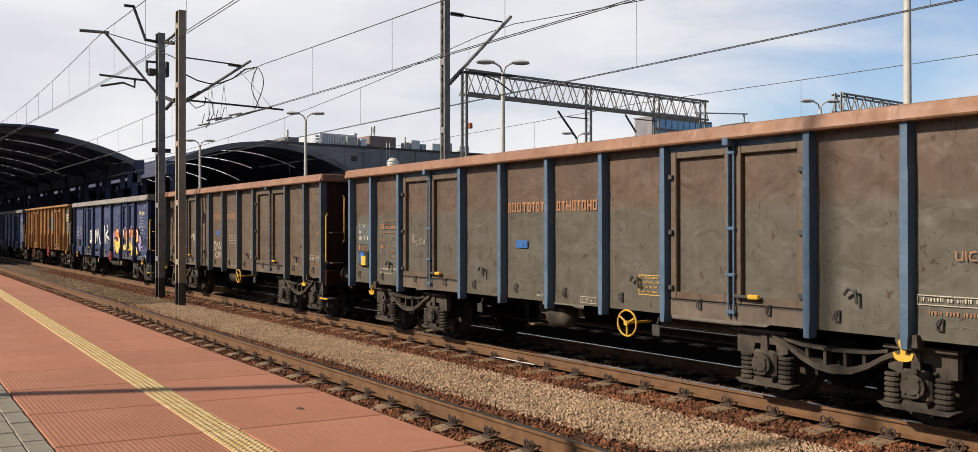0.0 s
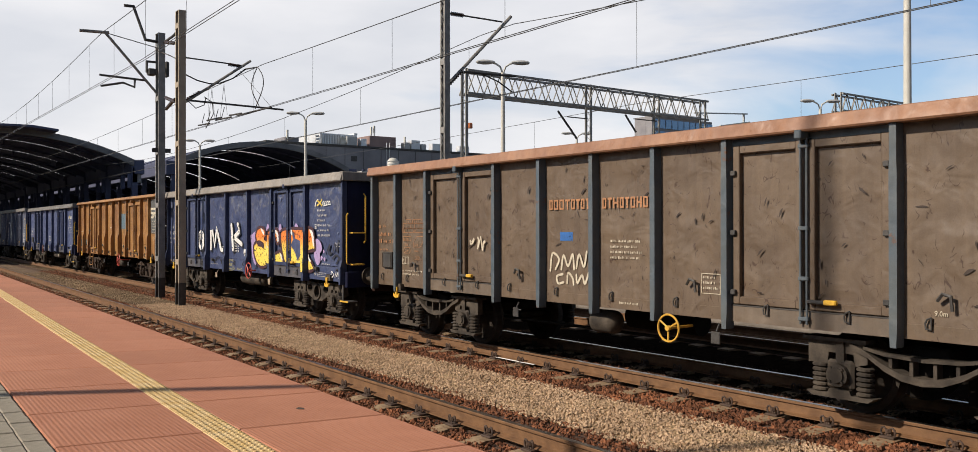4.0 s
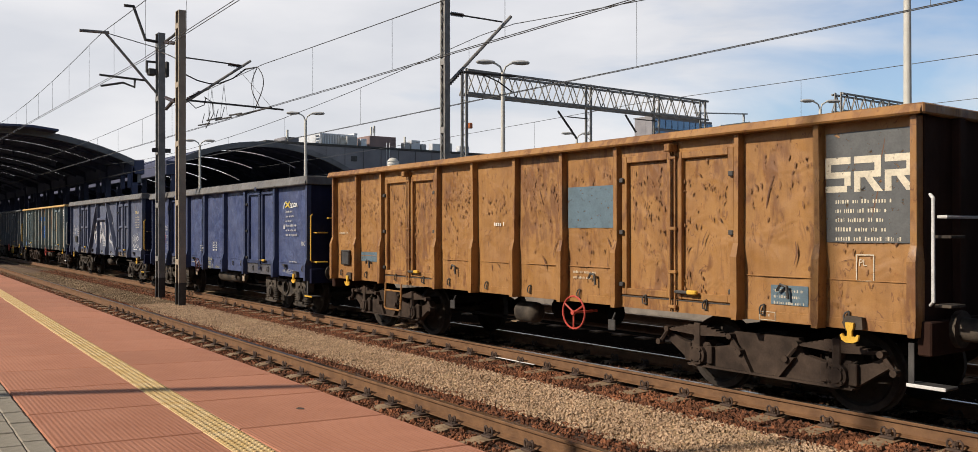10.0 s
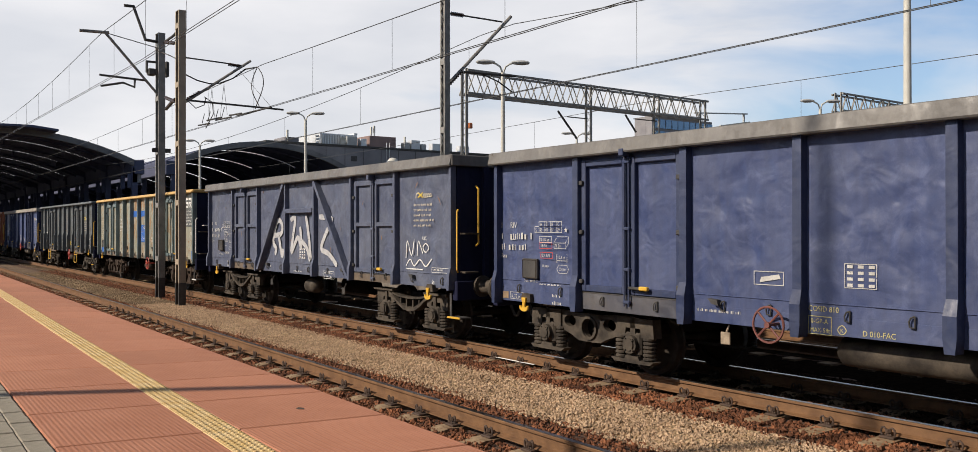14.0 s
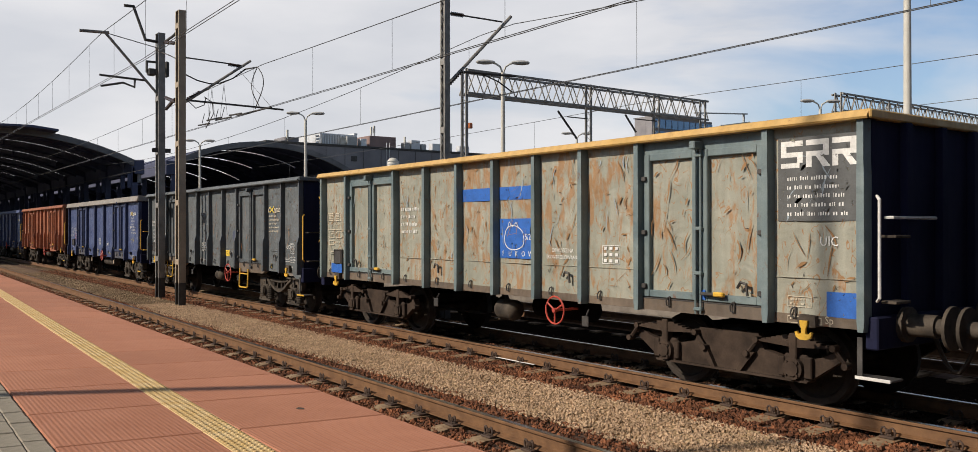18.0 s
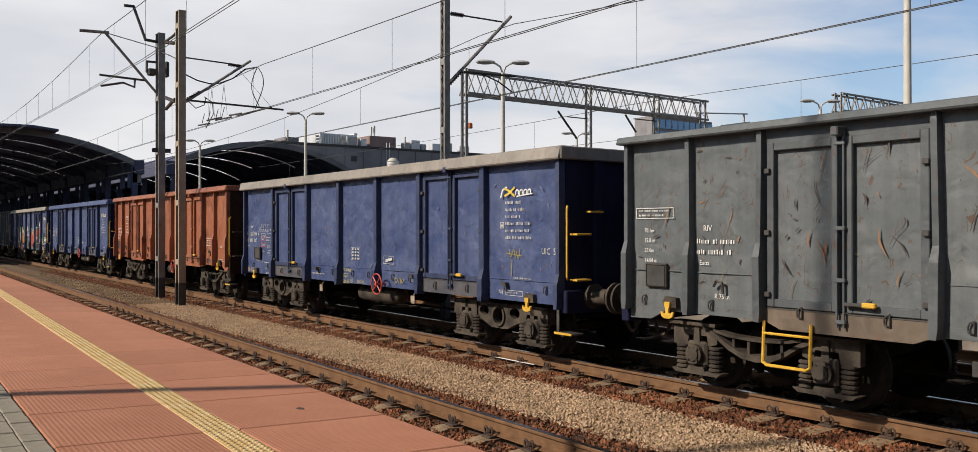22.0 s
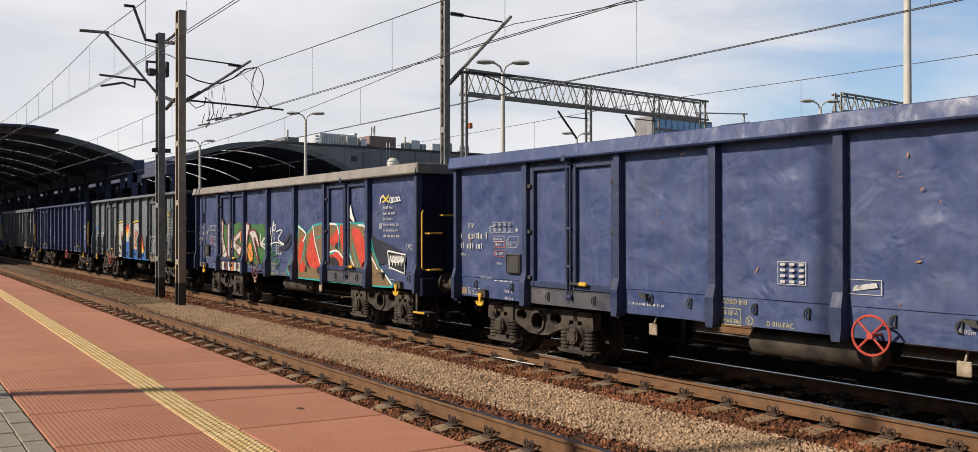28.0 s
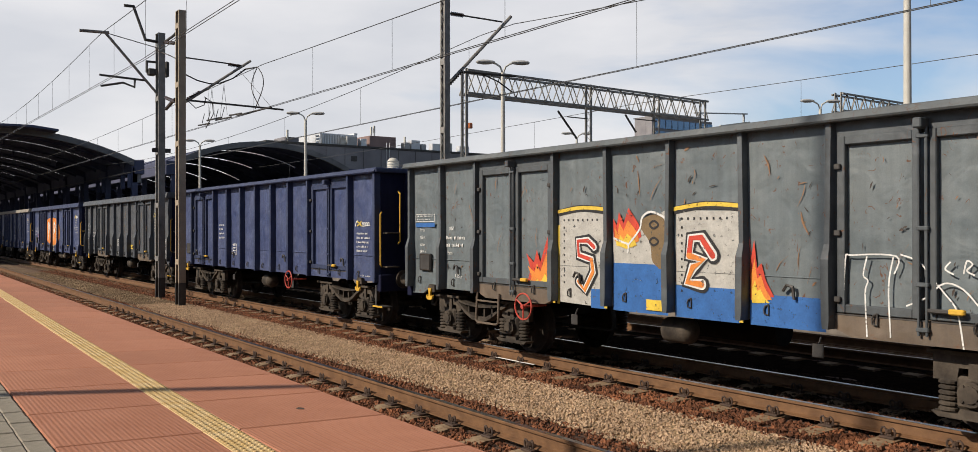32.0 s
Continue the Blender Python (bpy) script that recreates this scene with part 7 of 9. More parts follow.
def brown_table(d):
    """Faded orange load table, weights and dimensions at the wagon's rear."""
    m = RUST_INK
    d.text(m, "RIV", -6.10, 2.07, 0.09)
    d.bars(m, -6.26, -6.15, 2.15, 0.17, 1, 50)
    d.bars(m, -6.26, -5.64, 2.0, 0.17, 1, 51)
    d.bars(m, -6.24, -5.64, 1.86, 0.17, 1, 52)
    d.bars(m, -6.23, -5.85, 1.67, 0.09, 1, 53)
    d.box("lettering", m, -5.21, -4.60, 2.15, 2.23, 0.008)
    d.box("lettering", m, -5.32, -4.60, 2.06, 2.155, 0.008)
    d.box("lettering", m, -5.34, -4.60, 1.98, 2.065, 0.008)
    for k, c in enumerate("ABBC"):
        d.text(m, c, -5.14 + k * 0.15, 2.165, 0.06)
        d.rect("lettering", m, -5.06 + k * 0.15, -5.052 + k * 0.15, 2.06, 2.23)
    d.text(m, "S", -5.30, 2.075, 0.07)
    d.text(m, "120", -5.33, 1.99, 0.065)
    d.text(m, "00.0", -4.95, 1.99, 0.065)
    d.box("lettering", m, -5.31, -5.03, 1.82, 1.91, 0.008)
    d.text(m, "20 100kg", -5.30, 1.84, 0.055)
    d.text(m, "20.0t", -5.26, 1.73, 0.065)
    d.stroke("lettering", m, [(-4.94, 1.71), (-4.94, 1.80), (-4.82, 1.91), (-4.60, 1.91), (-4.60, 1.82), (-4.70, 1.71)], 0.008, 2, False, True)
    d.text(m, "72.0m", -4.92, 1.73, 0.065)
    d.stroke("lettering", m, [(-5.30, 1.645), (-5.26, 1.70), (-5.09, 1.70), (-5.05, 1.645), (-5.09, 1.59), (-5.26, 1.59)], 0.008, 2, False, True)
    d.text(m, "36.0m", -5.25, 1.62, 0.055)
    d.text(m, "14.04m", -4.92, 1.615, 0.06)
    d.text(m, "12.80m", -4.88, 1.50, 0.065)
    d.rect("lettering", m, -4.90, -4.66, 1.47, 1.478)
    d.box("lettering", CREAM, -5.35, -5.11, 1.38, 1.52, 0.009)
    d.text(CREAM, "PL", -5.34, 1.41, 0.085)
    d.rect("lettering", CREAM, -5.235, -5.226, 1.38, 1.52)
    d.bars(CREAM, -5.34, -4.60, 1.28, 0.065, 2, 54)


def deco_b(w):
    d = Deco(w)
    brown_table(d)
    brand_row(d, -1.02, -0.1, 2.33, 2.48, 31)
    brand_row(d, 0.12, 1.04, 2.33, 2.48, 32)
    d.rect("painted_patch", ROYAL, -0.78, -0.5, 1.87, 2.0)
    for s in ([(-1.0, 1.42), (-0.95, 1.68), (-0.8, 1.6), (-0.88, 1.45)], [(-0.75, 1.45), (-0.7, 1.66), (-0.6, 1.5), (-0.5, 1.68), (-0.47, 1.46)], [(-0.42, 1.48), (-0.36, 1.68), (-0.26, 1.5), (-0.2, 1.72)],
              [(-0.72, 1.38), (-0.85, 1.34), (-0.82, 1.24), (-0.7, 1.26)], [(-0.62, 1.25), (-0.6, 1.4), (-0.5, 1.33), (-0.48, 1.24)], [(-0.42, 1.38), (-0.4, 1.26), (-0.3, 1.38), (-0.24, 1.26), (-0.16, 1.42)]):
        d.stroke("graffiti", CREAM, s, 0.035)
    hand_tag(d, CREAM, -3.1, 1.68, 0.45, 0.26, 43, 3, 0.03)
    d.bars(CREAM, 0.28, 1.0, 1.9, 0.075, 4, 44)
    d.box("lettering", CREAM, 1.87, 2.16, 1.25, 1.5)
    d.bars(CREAM, 1.9, 2.14, 1.47, 0.065, 3, 45)
    d.text(RUST_INK, "UIC", 5.88, 1.9, 0.14)
    d.box("lettering", CREAM, 5.56, 6.16, 1.34, 1.44, 0.009)
    d.text(CREAM, "P3 1023", 5.59, 1.36, 0.075)
    d.bars(CREAM, 5.89, 6.14, 1.425, 0.09, 1, 46)
    d.bars(RUST_INK, 5.71, 6.17, 1.28, 0.08, 1, 47)
    d.text(CREAM, "9.0m", 4.72, 1.2, 0.075)
    gouges(d, ink("old_brown_scar", (0.042, 0.026, 0.018)), 260, 55, 0.07)
    d.bars(CREAM, 0.45, 0.9, 1.06, 0.07, 1, 51)
    d.done()


def deco_c(w):
    d = Deco(w)
    gouges(d, PALE_SCRAPE, 150, 71, 0.09, 1.9)
    blue_marks(d)
    for pts, w, closed in (([(-2.22, 1.49), (-2.24, 2.0), (-2.09, 2.0), (-1.92, 1.55), (-1.72, 2.10), (-1.61, 1.88), (-1.36, 1.46), (-1.25, 1.46)], 0.13, False),
                           ([(-0.52, 2.15), (-0.40, 1.5)], 0.14, False), ([(-0.02, 2.17), (0.08, 1.99), (-0.34, 1.81)], 0.14, False), ([(-0.34, 1.82), (0.27, 1.64)], 0.12, False)):
        d.stroke("graffiti", SMOKE, [(x + 0.02, z - 0.02) for x, z in pts], w + 0.07, 3, False, closed)
        d.stroke("graffiti", WHITE, pts, w, 6, False, closed)
    for x, z in ((-1.73, 2.06), (0.03, 1.97), (0.02, 2.13), (0.22, 1.63), (-0.42, 1.54), (-2.98, 1.92), (-3.06, 1.49)):
        d.poly("graffiti", BLACK, [(x - 0.02, z), (x, z + 0.02), (x + 0.02, z), (x, z - 0.02)], 9)
    for mat, dx, r, layer in ((SMOKE, 0.03, 0.315, 3), (WHITE, 0.0, 0.285, 6)):
        d.poly("graffiti", mat, [(-3.12 + dx + r * math.cos(t), 1.72 - dx + 1.06 * r * math.sin(t)) for t in np.linspace(0, 6.283, 33)[:-1]], layer, False)
    d.poly("graffiti", SMOKE, [(-3.28, 1.90), (-3.20, 1.93), (-3.17, 1.74), (-3.05, 1.72), (-3.10, 1.60), (-3.24, 1.60)], 8)
    d.stroke("graffiti", SMOKE, [(-3.22, 1.92), (-3.06, 1.88), (-2.99, 1.76)], 0.03, 8)
    ring = [(0.50 + 0.105 * math.cos(t), 1.42 + 0.105 * math.sin(t)) for t in np.linspace(0, 6.283, 15)[:-1]]
    d.poly("graffiti", WHITE, ring, 4, False)
    for p in ((0.50, 1.52), (0.50, 1.32), (0.43, 1.35), (0.57, 1.35)):
        d.stroke("graffiti", BLACK, [(0.50, 1.43), p], 0.014, 6, False)
    hand_tag(d, SMOKE, -1.9, 1.12, 0.55, 0.16, 144, 4, 0.02)
    for p in ([(4.91, 1.81), (5.13, 1.78), (5.25, 1.61), (5.13, 1.48), (5.16, 1.33), (5.02, 1.23), (4.88, 1.34), (4.82, 1.5)], [(1.03, 1.89), (1.34, 1.98), (1.29, 1.77), (1.12, 1.6), (1.17, 1.35), (1.46, 1.1), (1.15, 1.18), (1.01, 1.51)],
              [(2.8, 2.01), (2.83, 2.14), (2.93, 2.16), (3.0, 1.97)], [(3.75, 2.01), (3.79, 2.17), (3.9, 2.16), (3.99, 2.03)], [(2.01, 2.01), (2.04, 2.14), (2.14, 2.18), (2.2, 2.02)],
              [(5.3, 1.55), (5.33, 1.59), (5.37, 1.55), (5.33, 1.51)], [(5.17, 1.41), (5.22, 1.45), (5.28, 1.41), (5.22, 1.35)], [(5.32, 1.39), (5.37, 1.42), (5.41, 1.38), (5.36, 1.33)], [(0.93, 1.86), (0.97, 1.92), (1.0, 1.86), (0.96, 1.8)], [(0.95, 1.74), (0.98, 1.78), (1.0, 1.73), (0.97, 1.7)]):
        d.poly("graffiti", PURPLE, p, 9)
    F = INK["fade"]
    word = ([(1.92, 1.8), (1.99, 1.9), (1.92, 2.04), (1.67, 2.1), (1.42, 2.04), (1.29, 1.87), (1.35, 1.74), (1.17, 1.6), (1.22, 1.35), (1.46, 1.13), (1.78, 1.07), (2.09, 1.16), (2.22, 1.36), (2.2, 1.59), (2.09, 1.75)],
            [(2.14, 2.01), (2.63, 2.06), (2.84, 1.97), (2.87, 1.74), (2.74, 1.68), (2.61, 1.78), (2.44, 1.76), (2.38, 1.49), (2.63, 1.45), (2.91, 1.51), (3.08, 1.41), (3.12, 1.26), (3.04, 1.21), (2.34, 1.17), (2.24, 1.18), (2.27, 1.63)],
            [(2.96, 1.98), (3.6, 2.06), (4.16, 2.05), (4.3, 1.98), (4.3, 1.16), (3.9, 1.2), (3.3, 1.22), (3.21, 1.23), (3.05, 1.44)],
            [(4.52, 2.04), (4.62, 2.07), (4.8, 2.02), (4.88, 1.78), (4.9, 1.59), (4.62, 1.54), (4.52, 1.51), (4.56, 1.39), (4.75, 1.27), (4.83, 1.14), (4.69, 1.09), (4.52, 1.13), (4.52, 1.57)])
    for i, p in enumerate(word):
        d.poly("graffiti", F, p, 12 + 0.3 * i)
        d.stroke("graffiti", MAROON, p, 0.075, 14 + 0.3 * i, True, True)
    for p in ([(3.66, 1.95), (3.76, 1.96), (3.8, 1.83), (4.1, 1.77), (4.14, 1.45), (3.95, 1.3), (3.8, 1.5), (3.55, 1.66), (3.7, 1.8)], [(3.3, 1.42), (3.42, 1.5), (3.5, 1.38), (3.38, 1.33)]):
        d.poly("paint_gap", BLUE, p, 16, False)
    d.rect("graffiti", F, 4.395, 4.505, 1.06, 2.02, 80)
    d.rect("graffiti", F, 2.395, 2.505, 1.2, 1.9, 80)
    d.poly("graffiti", MAROON, [(1.36, 1.72), (1.62, 1.76), (1.85, 1.68), (1.86, 1.55), (1.71, 1.59), (1.5, 1.61)], 17)
    for p in ([(4.62, 2.04), (4.8, 1.98), (4.86, 1.81), (4.87, 1.64), (4.79, 1.72), (4.73, 1.89)], [(2.61, 2.02), (2.78, 1.97), (2.84, 1.77), (2.76, 1.74), (2.71, 1.87)], [(1.67, 2.07), (1.86, 2.01), (1.92, 1.9), (1.81, 1.93)],
              [(2.06, 1.72), (2.17, 1.57), (2.17, 1.36), (2.1, 1.47)], [(2.91, 1.47), (3.04, 1.4), (3.07, 1.27), (2.98, 1.35)], [(4.57, 1.48), (4.6, 1.4), (4.7, 1.31), (4.58, 1.32)], [(3.5, 2.02), (3.64, 2.02), (3.66, 1.9), (3.55, 1.94)]):
        d.poly("graffiti", WHITE, p, 18)
    for s in ([(5.5, 1.58), (5.62, 1.7), (5.55, 1.5), (5.7, 1.52)], [(5.78, 1.55), (5.86, 1.72), (5.98, 1.55), (6.02, 1.8)], [(5.75, 1.4), (5.95, 1.48), (6.2, 1.3)], [(5.95, 1.3), (6.1, 1.42), (6.25, 1.2)]):
        d.stroke("graffiti", SMOKE, s, 0.05, 3)
    for s in ([(5.72, 0.98), (5.74, 1.12), (5.85, 1.05), (5.74, 0.98)], [(5.90, 0.98), (5.95, 1.12), (6.0, 1.02), (6.06, 1.12), (6.08, 0.98)], [(6.14, 0.98), (6.16, 1.12)], [(6.24, 1.1), (6.17, 1.05), (6.27, 0.97)]):
        d.stroke("graffiti", WHITE, s, 0.022, 14)
    d.done()


def deco_d(w):
    d = Deco(w)
    d.rect("painted_patch", DARK_PANEL, 5.36, 6.31, 1.90, 3.06)
    slabs(d, CREAM_BRIGHT, 5.34, 6.34, 2.43, 2.80)
    d.bars(CREAM_BRIGHT, 5.47, 6.2, 2.36, 0.098, 5, 61)
    d.rect("painted_patch", STEEL_BLUE, 1.19, 2.18, 2.06, 2.65)
    d.rect("painted_patch", STEEL_BLUE, -5.22, -4.36, 1.39, 1.58)
    d.rect("painted_patch", STEEL_BLUE, 4.66, 5.14, 1.19, 1.41)
    d.bars(CREAM, 4.7, 5.1, 1.37, 0.07, 3, 62)
    d.box("lettering", CREAM, 5.7, 5.9, 1.5, 1.78, 0.012)
    d.text(CREAM, "PL", 5.73, 1.66, 0.1)
    d.box("lettering", CREAM, 4.5, 4.72, 1.0, 1.1, 0.008)
    d.bars(CREAM, 4.53, 4.7, 1.08, 0.07, 1, 63)
    d.bars(CREAM, -6.2, -5.7, 2.0, 0.12, 1, 64)
    d.bars(WHITE, -0.62, -0.28, 2.17, 0.15, 1, 65)
    d.bars(CREAM, 1.3, 1.95, 1.45, 0.08, 2, 66)
    flaking(d, ink("brown_rust", (0.25, 0.112, 0.034)), 820, 41, 0.046)
    flaking(d, ink("mid_rust", (0.20, 0.088, 0.03)), 170, 42, 0.035, 2.6)
    scrapes(d, ink("dark_rust", (0.15, 0.062, 0.024)), 40, 43)
    d.done()


def deco_e(w):
    d = Deco(w)
    blue_marks(d)
    d.done()


def deco_f(w):
    d = Deco(w, 0.13)
    for s in ([(-1.77, 1.96), (-1.60, 2.22), (-1.44, 2.26), (-1.30, 2.18), (-1.26, 2.04), (-1.36, 1.93), (-1.58, 1.90), (-1.80, 1.86), (-1.79, 1.68), (-1.64, 1.57), (-1.69, 1.46)], [(-1.48, 1.86), (-1.38, 1.60), (-1.27, 1.39), (-1.22, 1.52)],
              [(-0.72, 2.28), (-0.5, 2.3), (-0.62, 1.9), (-0.72, 1.5), (-0.35, 1.85), (-0.16, 1.6), (-0.2, 2.05)], [(-0.1, 1.75), (0.16, 1.6), (0.3, 1.36)], [(0.12, 2.3), (0.24, 1.95), (0.36, 1.4)],
              [(0.86, 2.32), (1.45, 2.26), (1.2, 2.0), (0.92, 1.62), (1.3, 1.5), (1.66, 1.28)]):
        d.stroke("graffiti", SPRAY, s, 0.12, 4)
    logo(d, 4.95, 2.62, 0.62, CREAM)
    d.bars(CREAM, 4.88, 5.72, 2.52, 0.095, 5, 71)
    d.text(WHITE, "UIC", 5.18, 1.84, 0.1)
    d.stroke("lettering", WHITE, [(5.2, 1.7), (5.3, 1.78), (5.4, 1.7), (5.3, 1.62)], 0.02, 2, True, True)
    for s in ([(4.6, 1.5), (4.65, 1.82), (4.8, 1.55), (4.9, 1.85)], [(5.0, 1.55), (5.05, 1.82), (5.2, 1.6)], [(4.6, 1.35), (4.75, 1.48), (4.9, 1.36), (5.1, 1.48), (5.3, 1.36), (5.5, 1.5)], [(4.6, 1.3), (5.2, 1.3)]):
        d.stroke("graffiti", WHITE, s, 0.022, 3)
    d.box("lettering", WHITE, 5.5, 6.05, 1.26, 1.35)
    d.bars(WHITE, 5.53, 6.0, 1.33, 0.07, 1, 72)
    data_block(d, -6.39, 2.13, None, False)
    d.bars(LETTER, -5.34, -4.82, 1.44, 0.16, 1, 76)
    scrapes(d, ink("bare_rust", (0.27, 0.145, 0.07)), 26, 77, 0.06, 0.2, 1.2, "F")
    gouges(d, ink("bare_rust", (0.27, 0.145, 0.07)), 26, 78, 0.08)
    d.grid(WHITE, -0.28, 0.05, 1.36, 1.6, 3, 4)
    d.text(WHITE, "9.00m", -2.2, 1.1, 0.09)
    d.bars(WHITE, -0.6, 0.0, 1.08, 0.08, 1, 73)
    d.box("lettering", WHITE, 1.0, 1.55, 0.95, 1.12)
    d.bars(WHITE, 1.04, 1.5, 1.1, 0.08, 2, 74)
    d.text(WHITE, "Sp", 5.5, 1.05, 0.11)
    d.done()


def deco_g(w):
    d = Deco(w)
    d.rect("painted_patch", DARK_PANEL, 5.30, 6.30, 2.13, 3.06)
    slabs(d, WHITE, 5.33, 6.28, 2.72, 3.02)
    d.bars(WHITE, 5.42, 6.16, 2.63, 0.098, 5, 81)
    d.text(WHITE, "UIC", 5.82, 1.86, 0.15)
    d.rect("painted_patch", BLUE_INK, 5.90, 6.28, 1.10, 1.37)
    d.rect("painted_patch", BLUE_INK, -6.0, -5.5, 1.11, 1.31, 16)
    d.rect("painted_patch", BLUE_INK, -1.0, 1.0, 2.51, 2.72)
    d.rect("painted_patch", BLUE_INK, 0.06, 0.99, 1.58, 2.21)
    d.stroke("graffiti", WHITE, [(0.2, 1.86), (0.26, 2.05), (0.45, 2.1), (0.66, 2.0), (0.68, 1.8), (0.5, 1.72), (0.3, 1.74)], 0.014, 3, True, True)
    d.stroke("graffiti", WHITE, [(0.28, 2.05), (0.32, 2.16), (0.4, 2.08), (0.5, 2.15), (0.56, 2.07)], 0.014, 3, False)
    d.text(WHITE, "5/21", 0.72, 1.88, 0.13, 3)
    for i, c in enumerate("FUKOW"):
        d.text(WHITE, c, 0.14 + i * 0.165, 1.615, 0.12, 3)
    d.text(WHITE, "OBWODZINA", 1.36, 1.70, 0.085)
    d.text(WHITE, "SKONTROLOWANA", 1.24, 1.60, 0.085)
    d.grid(WHITE, 2.45, 2.78, 1.56, 1.82, 3, 3)
    d.bars(WHITE, -3.05, -2.35, 2.46, 0.14, 4, 84)
    d.grid(CREAM, -6.24, -5.62, 2.22, 2.40, 2, 5, 0.010)
    d.box("lettering", CREAM, -6.22, -5.62, 2.03, 2.16, 0.010)
    d.box("lettering", CREAM, -6.18, -5.93, 1.86, 1.99, 0.010)
    d.bars(CREAM, -6.15, -5.96, 1.97, 0.08, 1, 86)
    d.stroke("lettering", CREAM, [(-5.84, 1.86), (-5.84, 1.95), (-5.76, 2.0), (-5.56, 2.0), (-5.56, 1.90), (-5.63, 1.86)], 0.012, 2, False, True)
    d.box("lettering", CREAM, -6.17, -5.95, 1.70, 1.80, 0.010)
    d.bars(CREAM, -5.88, -5.56, 1.79, 0.09, 1, 87)
    d.box("lettering", CREAM, -6.10, -5.93, 1.36, 1.56, 0.010)
    d.box("lettering", CREAM, 5.42, 5.72, 1.18, 1.3)
    d.bars(CREAM, 5.45, 5.7, 1.28, 0.05, 2, 89)
    d.text(CREAM, "Sp", 5.88, 1.02, 0.12)
    d.box("lettering", CREAM, 5.42, 5.84, 1.0, 1.08)
    d.bars(CREAM, 5.45, 5.82, 1.07, 0.06, 1, 90)
    d.rect("painted_patch", BLUE_INK, 4.22, 4.30, 1.18, 1.30, 26)
    gouges(d, ink("tan_rust", (0.30, 0.16, 0.06)), 330, 31, 0.07)
    scrapes(d, ink("tan_rust", (0.30, 0.16, 0.06)), 150, 33, 0.1, 0.4, 1.2, "C")
    scrapes(d, ink("pale_blue_scrape", (0.30, 0.36, 0.40)), 80, 34, 0.1, 0.4, 1.2, "C")
    gouges(d, ink("old_bare_rust", (0.055, 0.038, 0.03)), 240, 32, 0.035)
    d.done()


def deco_h(w):
    d = Deco(w)
    grey_marks(d)
    d.rect("sticker", YELLOW, 1.22, 1.52, 1.30, 1.46, 2)
    d.bars(BLACK, 1.25, 1.5, 1.43, 0.06, 2, 91, "sticker")
    d.poly("painted_patch", ink("dull_blue_patch", (0.07, 0.085, 0.14)), [(1.76, 1.95), (2.1, 1.98), (2.1, 1.42), (1.9, 1.4), (1.82, 1.6)], 1)
    d.grid(WHITE, -0.85, -0.5, 1.40, 1.66, 3, 4)
    d.bars(WHITE, -0.95, -0.3, 1.17, 0.09, 1, 92)
    rust = ink("bare_rust", (0.27, 0.145, 0.07))
    gouges(d, rust, 110, 7, 0.05)
    scrapes(d, rust, 65, 17, 0.12, 0.5)
    scrapes(d, ink("bright_rust", (0.33, 0.12, 0.04)), 14, 18, 0.15, 0.4)
    scrapes(d, ink("old_bare_rust", (0.055, 0.038, 0.03)), 60, 19, 0.1, 0.45, 1.1)
    gouges(d, ink("old_bare_rust", (0.055, 0.038, 0.03)), 200, 8, 0.06)
    d.done()


def deco_i(w):
    d = Deco(w)
    gouges(d, PALE_SCRAPE, 110, 72, 0.07)
    gouges(d, RUST_INK, 40, 73, 0.05)
    blue_marks(d, tri=(1.0, 1.36), table=(-0.36, 1.40))
    for s in ([(5.08, 1.72), (5.12, 1.6), (5.2, 1.72), (5.24, 1.58)], [(5.26, 1.7), (5.32, 1.58), (5.36, 1.74)], [(5.15, 1.56), (5.14, 1.3)], [(5.0, 1.66), (5.42, 1.62)]):
        d.stroke("graffiti", OLD_YELLOW, s, 0.012, 3)
    for s in ([(1.52, 1.0), (1.5, 1.1), (1.6, 1.08), (1.54, 1.0)], [(1.64, 1.0), (1.66, 1.12)], [(1.72, 1.0), (1.72, 1.1), (1.78, 1.02), (1.84, 1.1)]):
        d.stroke("graffiti", OLD_YELLOW, s, 0.016, 14)
    d.done()


def deco_j(w):
    d = Deco(w)
    gouges(d, ink("dark_rust", (0.15, 0.062, 0.024)), 120, 81, 0.05)
    d.bars(WHITE, 4.42, 5.1, 1.8, 0.07, 5, 101)
    d.text(WHITE, "UIC", 5.6, 1.5, 0.12)
    d.grid(WHITE, 5.93, 6.18, 1.26, 1.52, 4, 5, 0.005)
    d.bars(WHITE, 5.45, 5.98, 1.2, 0.06, 2, 102)
    d.grid(WHITE, -0.68, -0.3, 1.42, 1.70, 3, 4)
    d.bars(WHITE, -0.9, -0.5, 1.15, 0.08, 2, 103)
    d.bars(WHITE, -6.2, -5.5, 2.1, 0.12, 4, 104)
    d.box("lettering", WHITE, -5.05, -4.45, 2.4, 2.54)
    d.bars(WHITE, -5.0, -4.45, 2.52, 0.07, 2, 105)
    d.bars(WHITE, -5.0, -4.45, 2.3, 0.11, 4, 106)
    d.rect("sticker", DARK_PANEL, 4.74, 5.08, 1.07, 1.17, 14)
    d.done()


def deco_k(w):
    d = Deco(w)
    blue_marks(d, tri=(0.86, 1.36), table=(0.03, 1.42))
    gouges(d, RUST_INK, 60, 61, 0.06)
    d.done()


